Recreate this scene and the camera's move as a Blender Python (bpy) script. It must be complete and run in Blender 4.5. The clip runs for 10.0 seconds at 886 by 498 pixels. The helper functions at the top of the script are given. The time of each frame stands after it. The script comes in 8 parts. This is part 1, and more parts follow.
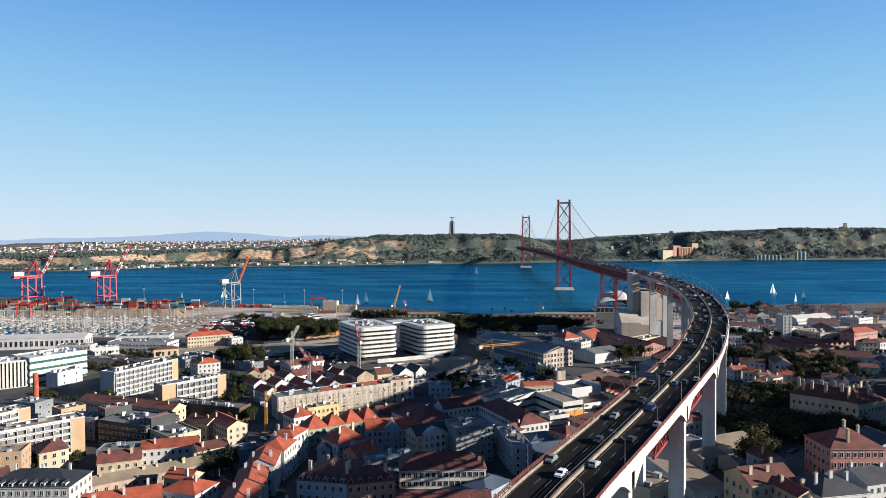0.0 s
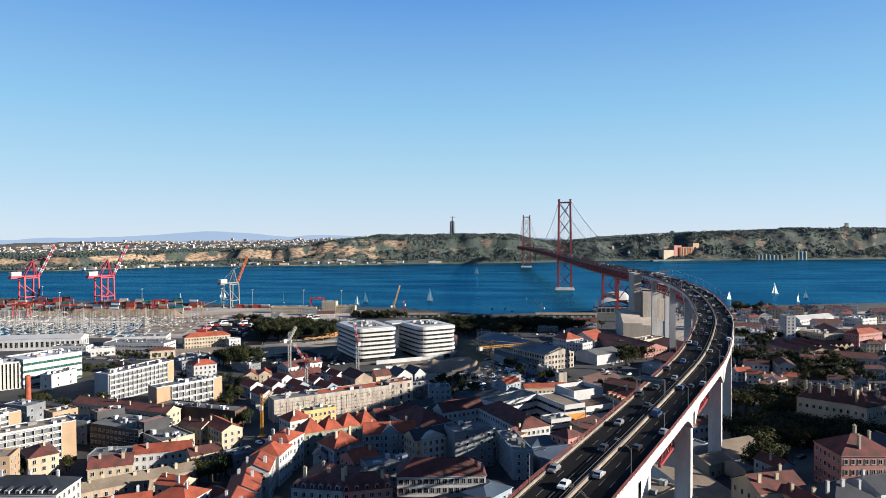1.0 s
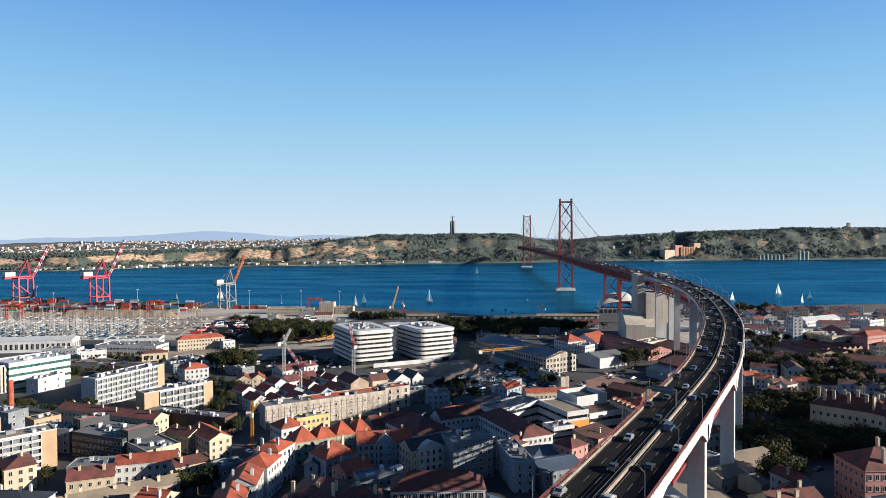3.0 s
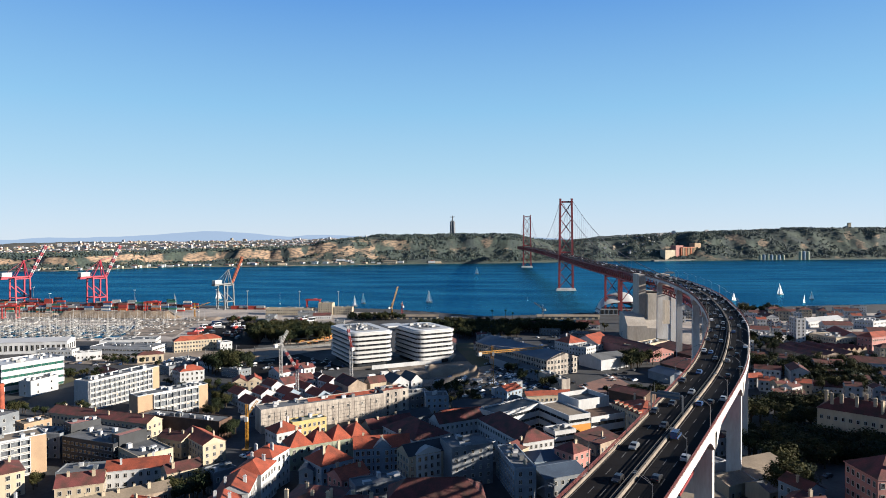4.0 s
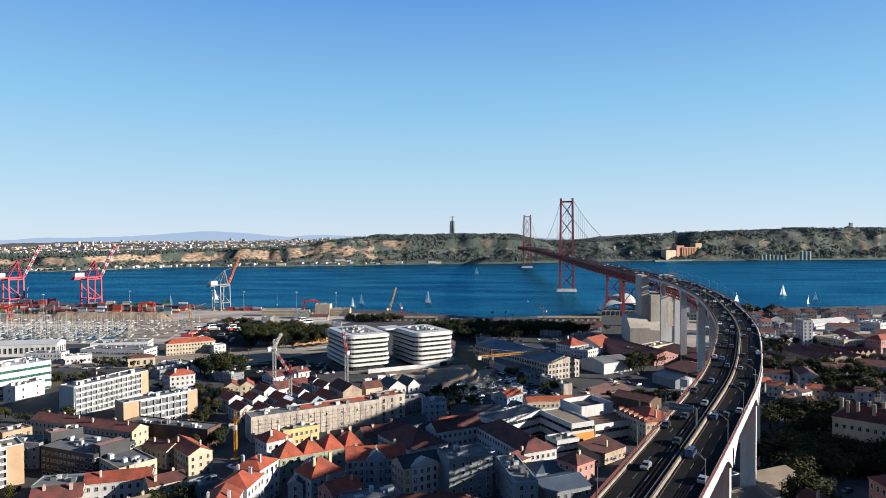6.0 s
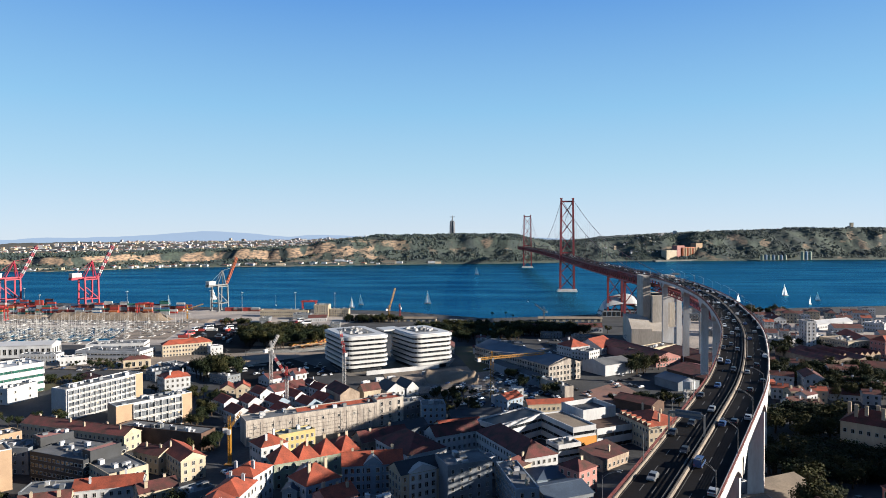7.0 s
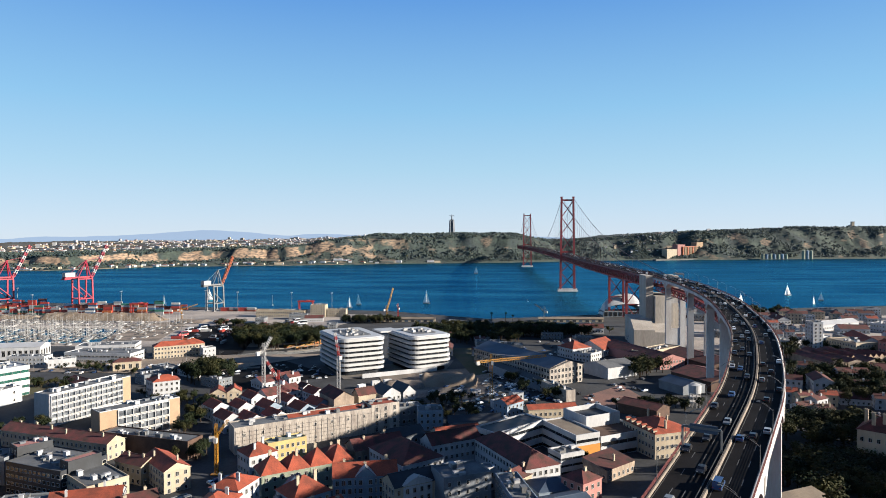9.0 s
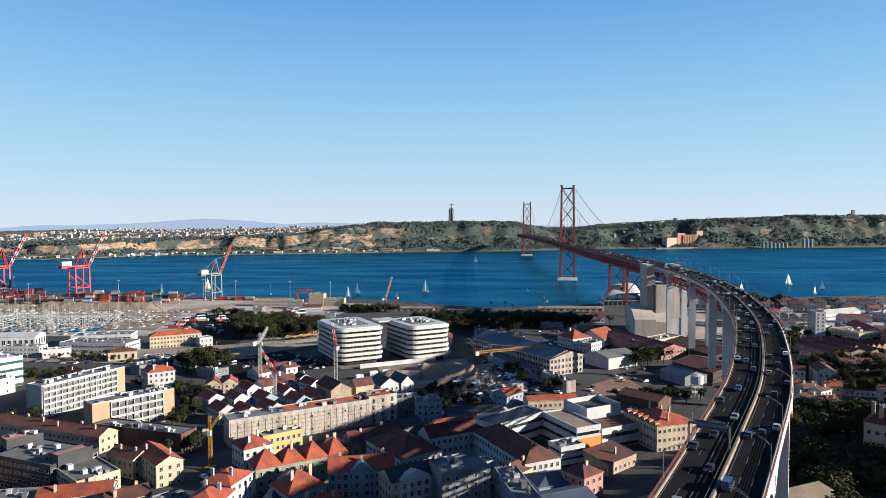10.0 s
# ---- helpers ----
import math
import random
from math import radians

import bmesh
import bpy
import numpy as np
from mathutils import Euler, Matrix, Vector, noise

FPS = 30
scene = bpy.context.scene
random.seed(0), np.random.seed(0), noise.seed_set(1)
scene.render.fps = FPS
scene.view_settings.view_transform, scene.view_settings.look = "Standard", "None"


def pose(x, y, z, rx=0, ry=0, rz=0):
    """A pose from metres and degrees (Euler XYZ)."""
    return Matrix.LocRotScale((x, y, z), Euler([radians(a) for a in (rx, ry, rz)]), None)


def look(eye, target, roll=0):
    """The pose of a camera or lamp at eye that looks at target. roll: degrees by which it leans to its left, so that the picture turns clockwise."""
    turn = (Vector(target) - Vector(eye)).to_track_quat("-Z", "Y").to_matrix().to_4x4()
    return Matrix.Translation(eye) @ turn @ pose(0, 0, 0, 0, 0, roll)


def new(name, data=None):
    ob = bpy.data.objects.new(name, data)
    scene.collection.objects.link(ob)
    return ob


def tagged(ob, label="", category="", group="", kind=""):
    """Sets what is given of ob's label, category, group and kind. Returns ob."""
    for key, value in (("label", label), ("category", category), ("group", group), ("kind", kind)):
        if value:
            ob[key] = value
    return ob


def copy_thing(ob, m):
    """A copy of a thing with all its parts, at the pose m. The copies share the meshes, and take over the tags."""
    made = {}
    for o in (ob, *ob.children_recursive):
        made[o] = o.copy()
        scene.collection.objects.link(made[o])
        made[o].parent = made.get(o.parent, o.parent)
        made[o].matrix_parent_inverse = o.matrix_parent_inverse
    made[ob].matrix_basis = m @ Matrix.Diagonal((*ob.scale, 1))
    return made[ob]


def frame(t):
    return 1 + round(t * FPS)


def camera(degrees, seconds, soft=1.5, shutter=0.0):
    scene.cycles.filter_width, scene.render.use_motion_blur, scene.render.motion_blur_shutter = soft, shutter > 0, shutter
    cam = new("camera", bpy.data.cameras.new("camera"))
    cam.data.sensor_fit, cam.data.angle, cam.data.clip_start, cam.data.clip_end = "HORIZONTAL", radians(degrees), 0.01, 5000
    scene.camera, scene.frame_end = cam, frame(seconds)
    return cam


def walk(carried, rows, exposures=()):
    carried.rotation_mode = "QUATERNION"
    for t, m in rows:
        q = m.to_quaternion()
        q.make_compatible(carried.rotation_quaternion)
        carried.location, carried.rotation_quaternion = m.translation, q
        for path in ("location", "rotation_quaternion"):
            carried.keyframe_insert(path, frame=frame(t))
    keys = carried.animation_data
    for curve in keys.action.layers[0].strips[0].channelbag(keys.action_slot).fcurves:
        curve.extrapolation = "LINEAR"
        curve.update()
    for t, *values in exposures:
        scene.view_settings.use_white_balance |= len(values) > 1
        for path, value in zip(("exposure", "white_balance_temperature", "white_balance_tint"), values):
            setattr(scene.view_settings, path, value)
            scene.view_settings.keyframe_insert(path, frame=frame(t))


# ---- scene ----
cam = camera(69.0, 10.0, soft=0.9)
ROLL = -0.16
PATH = [
    (0.0, -0.05, 113.14, 88.939, 5.198),
    (1.0, 6.92, 113.19, 88.917, 5.234),
    (2.0, 13.90, 113.24, 88.903, 5.257),
    (3.0, 20.85, 113.29, 88.902, 5.265),
    (4.0, 27.82, 113.34, 88.905, 5.268),
    (5.0, 34.75, 113.39, 88.915, 5.268),
    (6.0, 41.72, 113.44, 88.915, 5.270),
    (7.0, 48.65, 113.49, 88.908, 5.277),
    (8.0, 55.60, 113.54, 88.893, 5.275),
    (8.5, 59.10, 113.56, 88.877, 5.260),
    (9.0, 62.60, 113.59, 88.815, 5.248),
    (9.5, 66.10, 113.61, 88.357, 5.236),
    (10.0, 69.65, 113.64, 87.798, 5.218),
]
walk(cam, [(t, pose(0, y, z, rx, 0, rz) @ pose(0, 0, 0, 0, 0, ROLL)) for t, y, z, rx, rz in PATH],
     exposures=[(0.0, 1.75, 5700, 12)])

# ---- world and sun ----
SUN_ELEV, SUN_TURN = radians(17.0), radians(-8)   # height; direction of the sun from +x towards -y
HAZE = ((4.28, 4.55, 4.45), (2.94, 4.15, 4.40), (1.98, 3.55, 4.44), (0.94, 2.18, 4.05))   # from the horizon upwards
world = bpy.data.worlds.new("sky")
scene.world = world
world.use_nodes = True
wn = world.node_tree.nodes
sky = wn.new("ShaderNodeTexSky")
sky.sky_type = "NISHITA"
sky.sun_disc = False
sky.sun_elevation = SUN_ELEV
sky.sun_rotation = radians(-90) + SUN_TURN
sky.altitude, sky.air_density, sky.dust_density, sky.ozone_density = 0, 0.55, 0.3, 2.5
wn["Background"].inputs["Strength"].default_value = 0.05
# a layer of sea haze lies over the lower sky and thins out upwards
wl = world.node_tree.links
coord, split = wn.new("ShaderNodeTexCoord"), wn.new("ShaderNodeSeparateXYZ")
wl.new(coord.outputs["Generated"], split.inputs["Vector"])
haze_tone, haze_amount, hazed = wn.new("ShaderNodeValToRGB"), wn.new("ShaderNodeMapRange"), wn.new("ShaderNodeMix")
stops = haze_tone.color_ramp.elements
for k, (pos, rgb) in enumerate(((0.0, HAZE[0]), (0.10, HAZE[1]), (0.19, HAZE[2]), (0.34, HAZE[3]))):
    e = stops[k] if k < 2 else stops.new(pos)
    e.position, e.color = pos, (*[c / 6.0 for c in rgb], 1)
wl.new(split.outputs["Z"], haze_tone.inputs["Fac"])
gain = wn.new("ShaderNodeVectorMath")
gain.operation = "SCALE"
gain.inputs["Scale"].default_value = 6.0
wl.new(haze_tone.outputs["Color"], gain.inputs[0])
haze_amount.inputs["From Min"].default_value, haze_amount.inputs["From Max"].default_value = 0.34, 0.7
haze_amount.inputs["To Min"].default_value, haze_amount.inputs["To Max"].default_value = 0.9, 0.0
wl.new(split.outputs["Z"], haze_amount.inputs["Value"])
hazed.data_type = "RGBA"
wl.new(haze_amount.outputs["Result"], hazed.inputs["Factor"])
wl.new(sky.outputs["Color"], hazed.inputs["A"])
wl.new(gain.outputs["Vector"], hazed.inputs["B"])
wl.new(hazed.outputs["Result"], wn["Background"].inputs["Color"])
sun_data = bpy.data.lights.new("sun", "SUN")
sun_data.energy, sun_data.angle, sun_data.color = 5.0, radians(0.55), (1.0, 0.83, 0.60)
sun = new("sun", sun_data)
sun_dir = Vector((math.cos(SUN_ELEV) * math.cos(SUN_TURN), math.cos(SUN_ELEV) * math.sin(SUN_TURN), math.sin(SUN_ELEV)))
sun.matrix_world = look(sun_dir * 900, (0, 0, 0))

# ---- materials ----
def material(name, rgb, rough=0.8, metal=0.0, vary=0.15, scale=0.4, fine=6.0, bump=0.0, tint=0.0, rgb2=None, stretch=(1, 1, 1), spec=0.4, grime=0.39):
    """Two scales of noise over world position; tint: spread between objects; rgb2: second colour that the coarse noise
    blends in; the last argument evenly darkens the base colours so that shade reads deeper.
    """
    rgb = tuple(c * grime for c in rgb)
    rgb2 = rgb2 and tuple(c * grime for c in rgb2)
    m = bpy.data.materials.new(name)
    m.use_nodes = True
    nt = m.node_tree
    n, l = nt.nodes, nt.links
    b = n["Principled BSDF"]
    b.inputs["Roughness"].default_value, b.inputs["Metallic"].default_value = rough, metal
    b.inputs["Specular IOR Level"].default_value = spec
    geo = n.new("ShaderNodeNewGeometry")
    mp = n.new("ShaderNodeMapping")
    mp.inputs["Scale"].default_value = stretch
    l.new(geo.outputs["Position"], mp.inputs["Vector"])
    na, nb = n.new("ShaderNodeTexNoise"), n.new("ShaderNodeTexNoise")
    na.inputs["Scale"].default_value, nb.inputs["Scale"].default_value = scale, fine
    na.inputs["Detail"].default_value, nb.inputs["Detail"].default_value = 4, 3
    l.new(mp.outputs["Vector"], na.inputs["Vector"])
    l.new(mp.outputs["Vector"], nb.inputs["Vector"])
    mix = n.new("ShaderNodeMix")
    mix.data_type = "RGBA"
    dark = rgb2 or tuple(c * (1 - 2.2 * vary) for c in rgb)
    mix.inputs["A"].default_value, mix.inputs["B"].default_value = (*dark, 1), (*rgb, 1)
    ramp = n.new("ShaderNodeMapRange")
    ramp.inputs["From Min"].default_value, ramp.inputs["From Max"].default_value = 0.33, 0.62
    l.new(na.outputs["Fac"], ramp.inputs["Value"])
    l.new(ramp.outputs["Result"], mix.inputs["Factor"])
    hsv = n.new("ShaderNodeHueSaturation")
    l.new(mix.outputs["Result"], hsv.inputs["Color"])
    val = n.new("ShaderNodeMapRange")
    val.inputs["From Min"].default_value, val.inputs["From Max"].default_value = 0.3, 0.7
    val.inputs["To Min"].default_value, val.inputs["To Max"].default_value = 1 - vary, 1 + vary
    l.new(nb.outputs["Fac"], val.inputs["Value"])
    if tint:
        info = n.new("ShaderNodeObjectInfo")
        tr = n.new("ShaderNodeMapRange")
        tr.inputs["To Min"].default_value, tr.inputs["To Max"].default_value = 1 - tint, 1 + tint
        l.new(info.outputs["Random"], tr.inputs["Value"])
        mul = n.new("ShaderNodeMath")
        mul.operation = "MULTIPLY"
        l.new(val.outputs["Result"], mul.inputs[0])
        l.new(tr.outputs["Result"], mul.inputs[1])
        l.new(mul.outputs["Value"], hsv.inputs["Value"])
    else:
        l.new(val.outputs["Result"], hsv.inputs["Value"])
    l.new(hsv.outputs["Color"], b.inputs["Base Color"])
    if bump:
        bp = n.new("ShaderNodeBump")
        bp.inputs["Strength"].default_value, bp.inputs["Distance"].default_value = 0.6, bump
        l.new(nb.outputs["Fac"], bp.inputs["Height"])
        l.new(bp.outputs["Normal"], b.inputs["Normal"])
    return m


def water_material():
    m = material("river_water", (0.003, 0.105, 0.215), 0.3, 0, 0.22, 0.006, 0.05, 0, 0, (0.002, 0.062, 0.145), (0.3, 2.2, 1), 0.08, 0.42)
    n, l = m.node_tree.nodes, m.node_tree.links
    b = n["Principled BSDF"]
    b.inputs["IOR"].default_value = 1.33
    geo = n.new("ShaderNodeNewGeometry")
    last = None
    for sc, dist in ((0.03, 5.0), (0.12, 2.4), (0.5, 0.7)):
        t = n.new("ShaderNodeTexNoise")
        t.inputs["Scale"].default_value, t.inputs["Detail"].default_value = sc, 3
        l.new(geo.outputs["Position"], t.inputs["Vector"])
        bp = n.new("ShaderNodeBump")
        bp.inputs["Strength"].default_value, bp.inputs["Distance"].default_value = 0.8, dist
        l.new(t.outputs["Fac"], bp.inputs["Height"])
        if last:
            l.new(last.outputs["Normal"], bp.inputs["Normal"])
        last = bp
    l.new(last.outputs["Normal"], b.inputs["Normal"])
    gloss = n.new("ShaderNodeBsdfGlossy")
    gloss.inputs["Color"].default_value, gloss.inputs["Roughness"].default_value = (0.03, 0.25, 0.38, 1), 0.27
    l.new(last.outputs["Normal"], gloss.inputs["Normal"])
    mp = n.new("ShaderNodeMapping")
    mp.inputs["Scale"].default_value = (0.3, 1.0, 1)
    l.new(geo.outputs["Position"], mp.inputs["Vector"])
    streak = n.new("ShaderNodeTexNoise")
    streak.inputs["Scale"].default_value, streak.inputs["Detail"].default_value = 0.012, 6
    l.new(mp.outputs["Vector"], streak.inputs["Vector"])
    ramp = n.new("ShaderNodeMapRange")
    ramp.inputs["From Min"].default_value, ramp.inputs["From Max"].default_value = 0.36, 0.66
    l.new(streak.outputs["Fac"], ramp.inputs["Value"])
    tone = n.new("ShaderNodeMix")
    tone.data_type = "RGBA"
    tone.inputs["A"].default_value, tone.inputs["B"].default_value = (0.036, 0.18, 0.29, 1), (0.085, 0.33, 0.44, 1)
    l.new(ramp.outputs["Result"], tone.inputs["Factor"])
    l.new(tone.outputs["Result"], gloss.inputs["Color"])
    mix = n.new("ShaderNodeMixShader")
    mix.inputs["Fac"].default_value = 0.95
    l.new(b.outputs["BSDF"], mix.inputs[1])
    l.new(gloss.outputs["BSDF"], mix.inputs[2])
    l.new(mix.outputs["Shader"], n["Material Output"].inputs["Surface"])
    return m


def cliffs_on(m, pale, dark):
    """Bare sandstone where the ground is steep, broken up by scrub."""
    n, l = m.node_tree.nodes, m.node_tree.links
    b = n["Principled BSDF"]
    scrub = b.inputs["Base Color"].links[0].from_socket
    geo, xyz = n.new("ShaderNodeNewGeometry"), n.new("ShaderNodeSeparateXYZ")
    l.new(geo.outputs["Normal"], xyz.inputs["Vector"])
    steep = n.new("ShaderNodeMapRange")
    steep.inputs["From Min"].default_value, steep.inputs["From Max"].default_value = 0.88, 0.66
    l.new(xyz.outputs["Z"], steep.inputs["Value"])
    patchy, strata = n.new("ShaderNodeTexNoise"), n.new("ShaderNodeTexNoise")
    patchy.inputs["Scale"].default_value, patchy.inputs["Detail"].default_value = 0.014, 5
    strata.inputs["Scale"].default_value, strata.inputs["Detail"].default_value = 0.075, 6
    flat = n.new("ShaderNodeMapping")
    flat.inputs["Scale"].default_value = (1, 1, 3.5)
    l.new(geo.outputs["Position"], flat.inputs["Vector"])
    l.new(geo.outputs["Position"], patchy.inputs["Vector"])
    l.new(flat.outputs["Vector"], strata.inputs["Vector"])
    some = n.new("ShaderNodeMapRange")
    some.inputs["From Min"].default_value, some.inputs["From Max"].default_value = 0.0, 1.0
    # bare rock is common in the west and rare further east
    bar = n.new("ShaderNodeMapRange")
    bar.inputs["From Min"].default_value, bar.inputs["From Max"].default_value = -620, -400
    bar.inputs["To Min"].default_value, bar.inputs["To Max"].default_value = 0.42, 0.56
    where = n.new("ShaderNodeSeparateXYZ")
    l.new(geo.outputs["Position"], where.inputs["Vector"])
    l.new(where.outputs["X"], bar.inputs["Value"])
    over, sharp = n.new("ShaderNodeMath"), n.new("ShaderNodeMath")
    over.operation, sharp.operation = "SUBTRACT", "MULTIPLY"
    l.new(patchy.outputs["Fac"], over.inputs[0])
    l.new(bar.outputs["Result"], over.inputs[1])
    l.new(over.outputs["Value"], sharp.inputs[0])
    sharp.inputs[1].default_value = 14.0
    l.new(sharp.outputs["Value"], some.inputs["Value"])
    mask = n.new("ShaderNodeMath")
    mask.operation = "MULTIPLY"
    east = n.new("ShaderNodeMapRange")
    place = n.new("ShaderNodeSeparateXYZ")
    l.new(geo.outputs["Position"], place.inputs["Vector"])
    east.inputs["From Min"].default_value, east.inputs["From Max"].default_value = -620, -400
    east.inputs["To Min"].default_value, east.inputs["To Max"].default_value = 1.0, 0.55
    l.new(place.outputs["X"], east.inputs["Value"])
    less = n.new("ShaderNodeMath")
    less.operation = "MULTIPLY"
    l.new(steep.outputs["Result"], less.inputs[0])
    l.new(east.outputs["Result"], less.inputs[1])
    l.new(less.outputs["Value"], mask.inputs[0])
    l.new(some.outputs["Result"], mask.inputs[1])
    tone, spread = n.new("ShaderNodeMix"), n.new("ShaderNodeMapRange")
    spread.inputs["From Min"].default_value, spread.inputs["From Max"].default_value = 0.38, 0.6
    l.new(strata.outputs["Fac"], spread.inputs["Value"])
    tone.data_type = "RGBA"
    tone.inputs["A"].default_value, tone.inputs["B"].default_value = (*dark, 1), (*pale, 1)
    l.new(spread.outputs["Result"], tone.inputs["Factor"])
    both = n.new("ShaderNodeMix")
    both.data_type = "RGBA"
    l.new(mask.outputs["Value"], both.inputs["Factor"])
    l.new(scrub, both.inputs["A"])
    l.new(tone.outputs["Result"], both.inputs["B"])
    l.new(both.outputs["Result"], b.inputs["Base Color"])


M = {}
M["water"] = water_material()
M["ground"] = material("city_ground", (0.070, 0.077, 0.088), 0.9, 0, 0.3, 0.05, 0.6, 0, 0, (0.027, 0.030, 0.036))
M["earth"] = material("bare_earth", (0.26, 0.21, 0.165), 0.95, 0, 0.25, 0.05, 0.9, 0.1, 0, (0.14, 0.12, 0.10), grime=0.7)
M["sand"] = material("sand_heap", (0.46, 0.36, 0.26), 0.95, 0, 0.12, 0.08, 1.2, 0.2)
M["paving"] = material("pale_paving", (0.34, 0.31, 0.27), 0.85, 0, 0.15, 0.05, 1.0)
M["quay"] = material("quay_concrete", (0.24, 0.22, 0.2), 0.85, 0, 0.18, 0.03, 0.6)
M["grass"] = material("dry_grass", (0.10, 0.11, 0.035), 0.95, 0, 0.25, 0.08, 1.5, 0, 0, (0.16, 0.12, 0.06))
M["asphalt"] = material("asphalt", (0.030, 0.030, 0.033), 0.85, 0, 0.15, 0.12, 3.0, 0, 0, (0.020, 0.020, 0.022), spec=0.04)
M["line"] = material("road_paint", (0.18, 0.18, 0.175), 0.7, 0, 0.12, 1.0, 6.0)
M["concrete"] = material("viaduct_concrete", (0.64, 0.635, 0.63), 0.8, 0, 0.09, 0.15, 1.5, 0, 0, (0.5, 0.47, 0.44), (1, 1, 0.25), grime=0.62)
M["old_concrete"] = material("weathered_anchor_concrete", (0.66, 0.61, 0.54), 0.85, 0, 0.14, 0.08, 1.2, 0, 0, (0.50, 0.45, 0.39), (1, 1, 0.2), grime=0.5)
M["apron"] = material("pale_quay_apron", (0.46, 0.41, 0.36), 0.9, 0, 0.22, 0.02, 0.4, 0, 0, (0.24, 0.22, 0.21), grime=0.6)
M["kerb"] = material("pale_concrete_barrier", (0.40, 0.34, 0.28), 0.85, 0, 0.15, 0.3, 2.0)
M["rail_red"] = material("red_brown_railing", (0.22, 0.05, 0.045), 0.6, 0, 0.12, 0.4, 4)
M["bridge_red"] = material("bridge_red_steel", (0.34, 0.050, 0.055), 0.5, 0.0, 0.12, 0.06, 1.0, grime=0.5)
M["cable"] = material("cable_grey_red", (0.16, 0.10, 0.10), 0.6, 0, 0.1)
M["white"] = material("white_render", (0.68, 0.70, 0.73), 0.8, 0, 0.09, 0.12, 1.5, 0, 0.06, (0.53, 0.545, 0.57), (1, 1, 0.3), grime=0.46)
M["cream"] = material("cream_render", (0.66, 0.57, 0.42), 0.85, 0, 0.08, 0.12, 1.5, 0, 0.08, (0.5, 0.42, 0.31), (1, 1, 0.3), grime=0.46)
M["ochre"] = material("ochre_brick", (0.52, 0.37, 0.235), 0.85, 0, 0.08, 0.2, 3.0, 0, 0.05, (0.44, 0.31, 0.20), grime=0.46)
M["yellow"] = material("yellow_render", (0.62, 0.48, 0.20), 0.85, 0, 0.08, 0.2, 1.5, grime=0.52)
M["pink"] = material("pink_render", (0.56, 0.27, 0.24), 0.85, 0, 0.08, 0.15, 1.5, 0, 0.06, grime=0.47)
# pale blue walls; on some the blue of shade is put into the colour
M["bluish"] = material("pale_blue_render", (0.36, 0.46, 0.58), 0.85, 0, 0.09, 0.15, 1.5, 0, 0.08, grime=0.43)
M["green_wall"] = material("pale_green_render", (0.36, 0.40, 0.31), 0.85, 0, 0.09, 0.15, 1.5, 0, 0.08, grime=0.5)
M["grey"] = material("grey_render", (0.29, 0.325, 0.37), 0.85, 0, 0.12, 0.15, 1.5, 0, 0.12, grime=0.4)
M["stone"] = material("weathered_stone_wall", (0.50, 0.40, 0.31), 0.9, 0, 0.16, 0.25, 2.0, 0, 0.08, (0.33, 0.26, 0.2), (1, 1, 0.3), grime=0.46)
M["brown_wall"] = material("brown_brick", (0.17, 0.10, 0.07), 0.9, 0, 0.15, 0.3, 3.0, 0, 0.1)
M["tile"] = material("red_clay_roof_tiles", (0.54, 0.115, 0.055), 0.85, 0, 0.2, 0.25, 2.2, 0.03, 0.22, (0.30, 0.075, 0.04))
# brown of old tiles, whose dark tone also stands in for roofs in shade
M["tile_old"] = material("old_brown_roof_tiles", (0.215, 0.060, 0.056), 0.9, 0, 0.2, 0.25, 2.2, 0.03, 0.25, (0.085, 0.045, 0.035))
M["roof_grey"] = material("grey_flat_roof", (0.25, 0.265, 0.285), 0.85, 0, 0.16, 0.12, 1.5, 0, 0.15, (0.15, 0.165, 0.185))
M["roof_tan"] = material("tan_flat_roof", (0.40, 0.33, 0.25), 0.85, 0, 0.14, 0.12, 1.5, 0, 0.1)
M["slate"] = material("dark_slate_roof", (0.045, 0.055, 0.072), 0.6, 0, 0.2, 0.2, 2.5, 0, 0.15)
M["metal_blue"] = material("blue_grey_metal_roof", (0.11, 0.16, 0.24), 0.6, 0.0, 0.15, 0.1, 1.5, 0, 0.12, (0.07, 0.10, 0.16))
M["metal_white"] = material("white_metal_sheet", (0.72, 0.73, 0.74), 0.45, 0.1, 0.06, 0.1, 1.0, grime=0.47)
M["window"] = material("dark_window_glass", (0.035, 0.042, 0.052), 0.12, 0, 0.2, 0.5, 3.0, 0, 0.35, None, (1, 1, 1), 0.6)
M["glass_green"] = material("green_tinted_glass", (0.06, 0.20, 0.16), 0.1, 0, 0.25, 0.4, 1.5, 0, 0, None, (1, 1, 1), 0.7)
M["flat_glass"] = material("curtained_flat_windows", (0.30, 0.33, 0.37), 0.25, 0, 0.3, 0.35, 1.2, 0, 0.1, (0.08, 0.09, 0.11))
M["frame"] = material("white_frame_paint", (0.72, 0.71, 0.68), 0.6, 0, 0.06)
M["magenta"] = material("magenta_crane_paint", (0.55, 0.020, 0.065), 0.5, 0, 0.08, 0.2, 1.0)
M["orange"] = material("orange_paint", (0.66, 0.15, 0.035), 0.55, 0, 0.1, 0.3, 1.0)
M["orange_panel"] = material("orange_cladding", (0.85, 0.36, 0.03), 0.6, 0, 0.06, 0.2, 1.0)
M["crane_yellow"] = material("yellow_crane_paint", (0.70, 0.34, 0.03), 0.5, 0, 0.08, 0.3, 2.0)
M["crane_red"] = material("red_crane_paint", (0.60, 0.06, 0.05), 0.5, 0, 0.08, 0.3, 2.0)
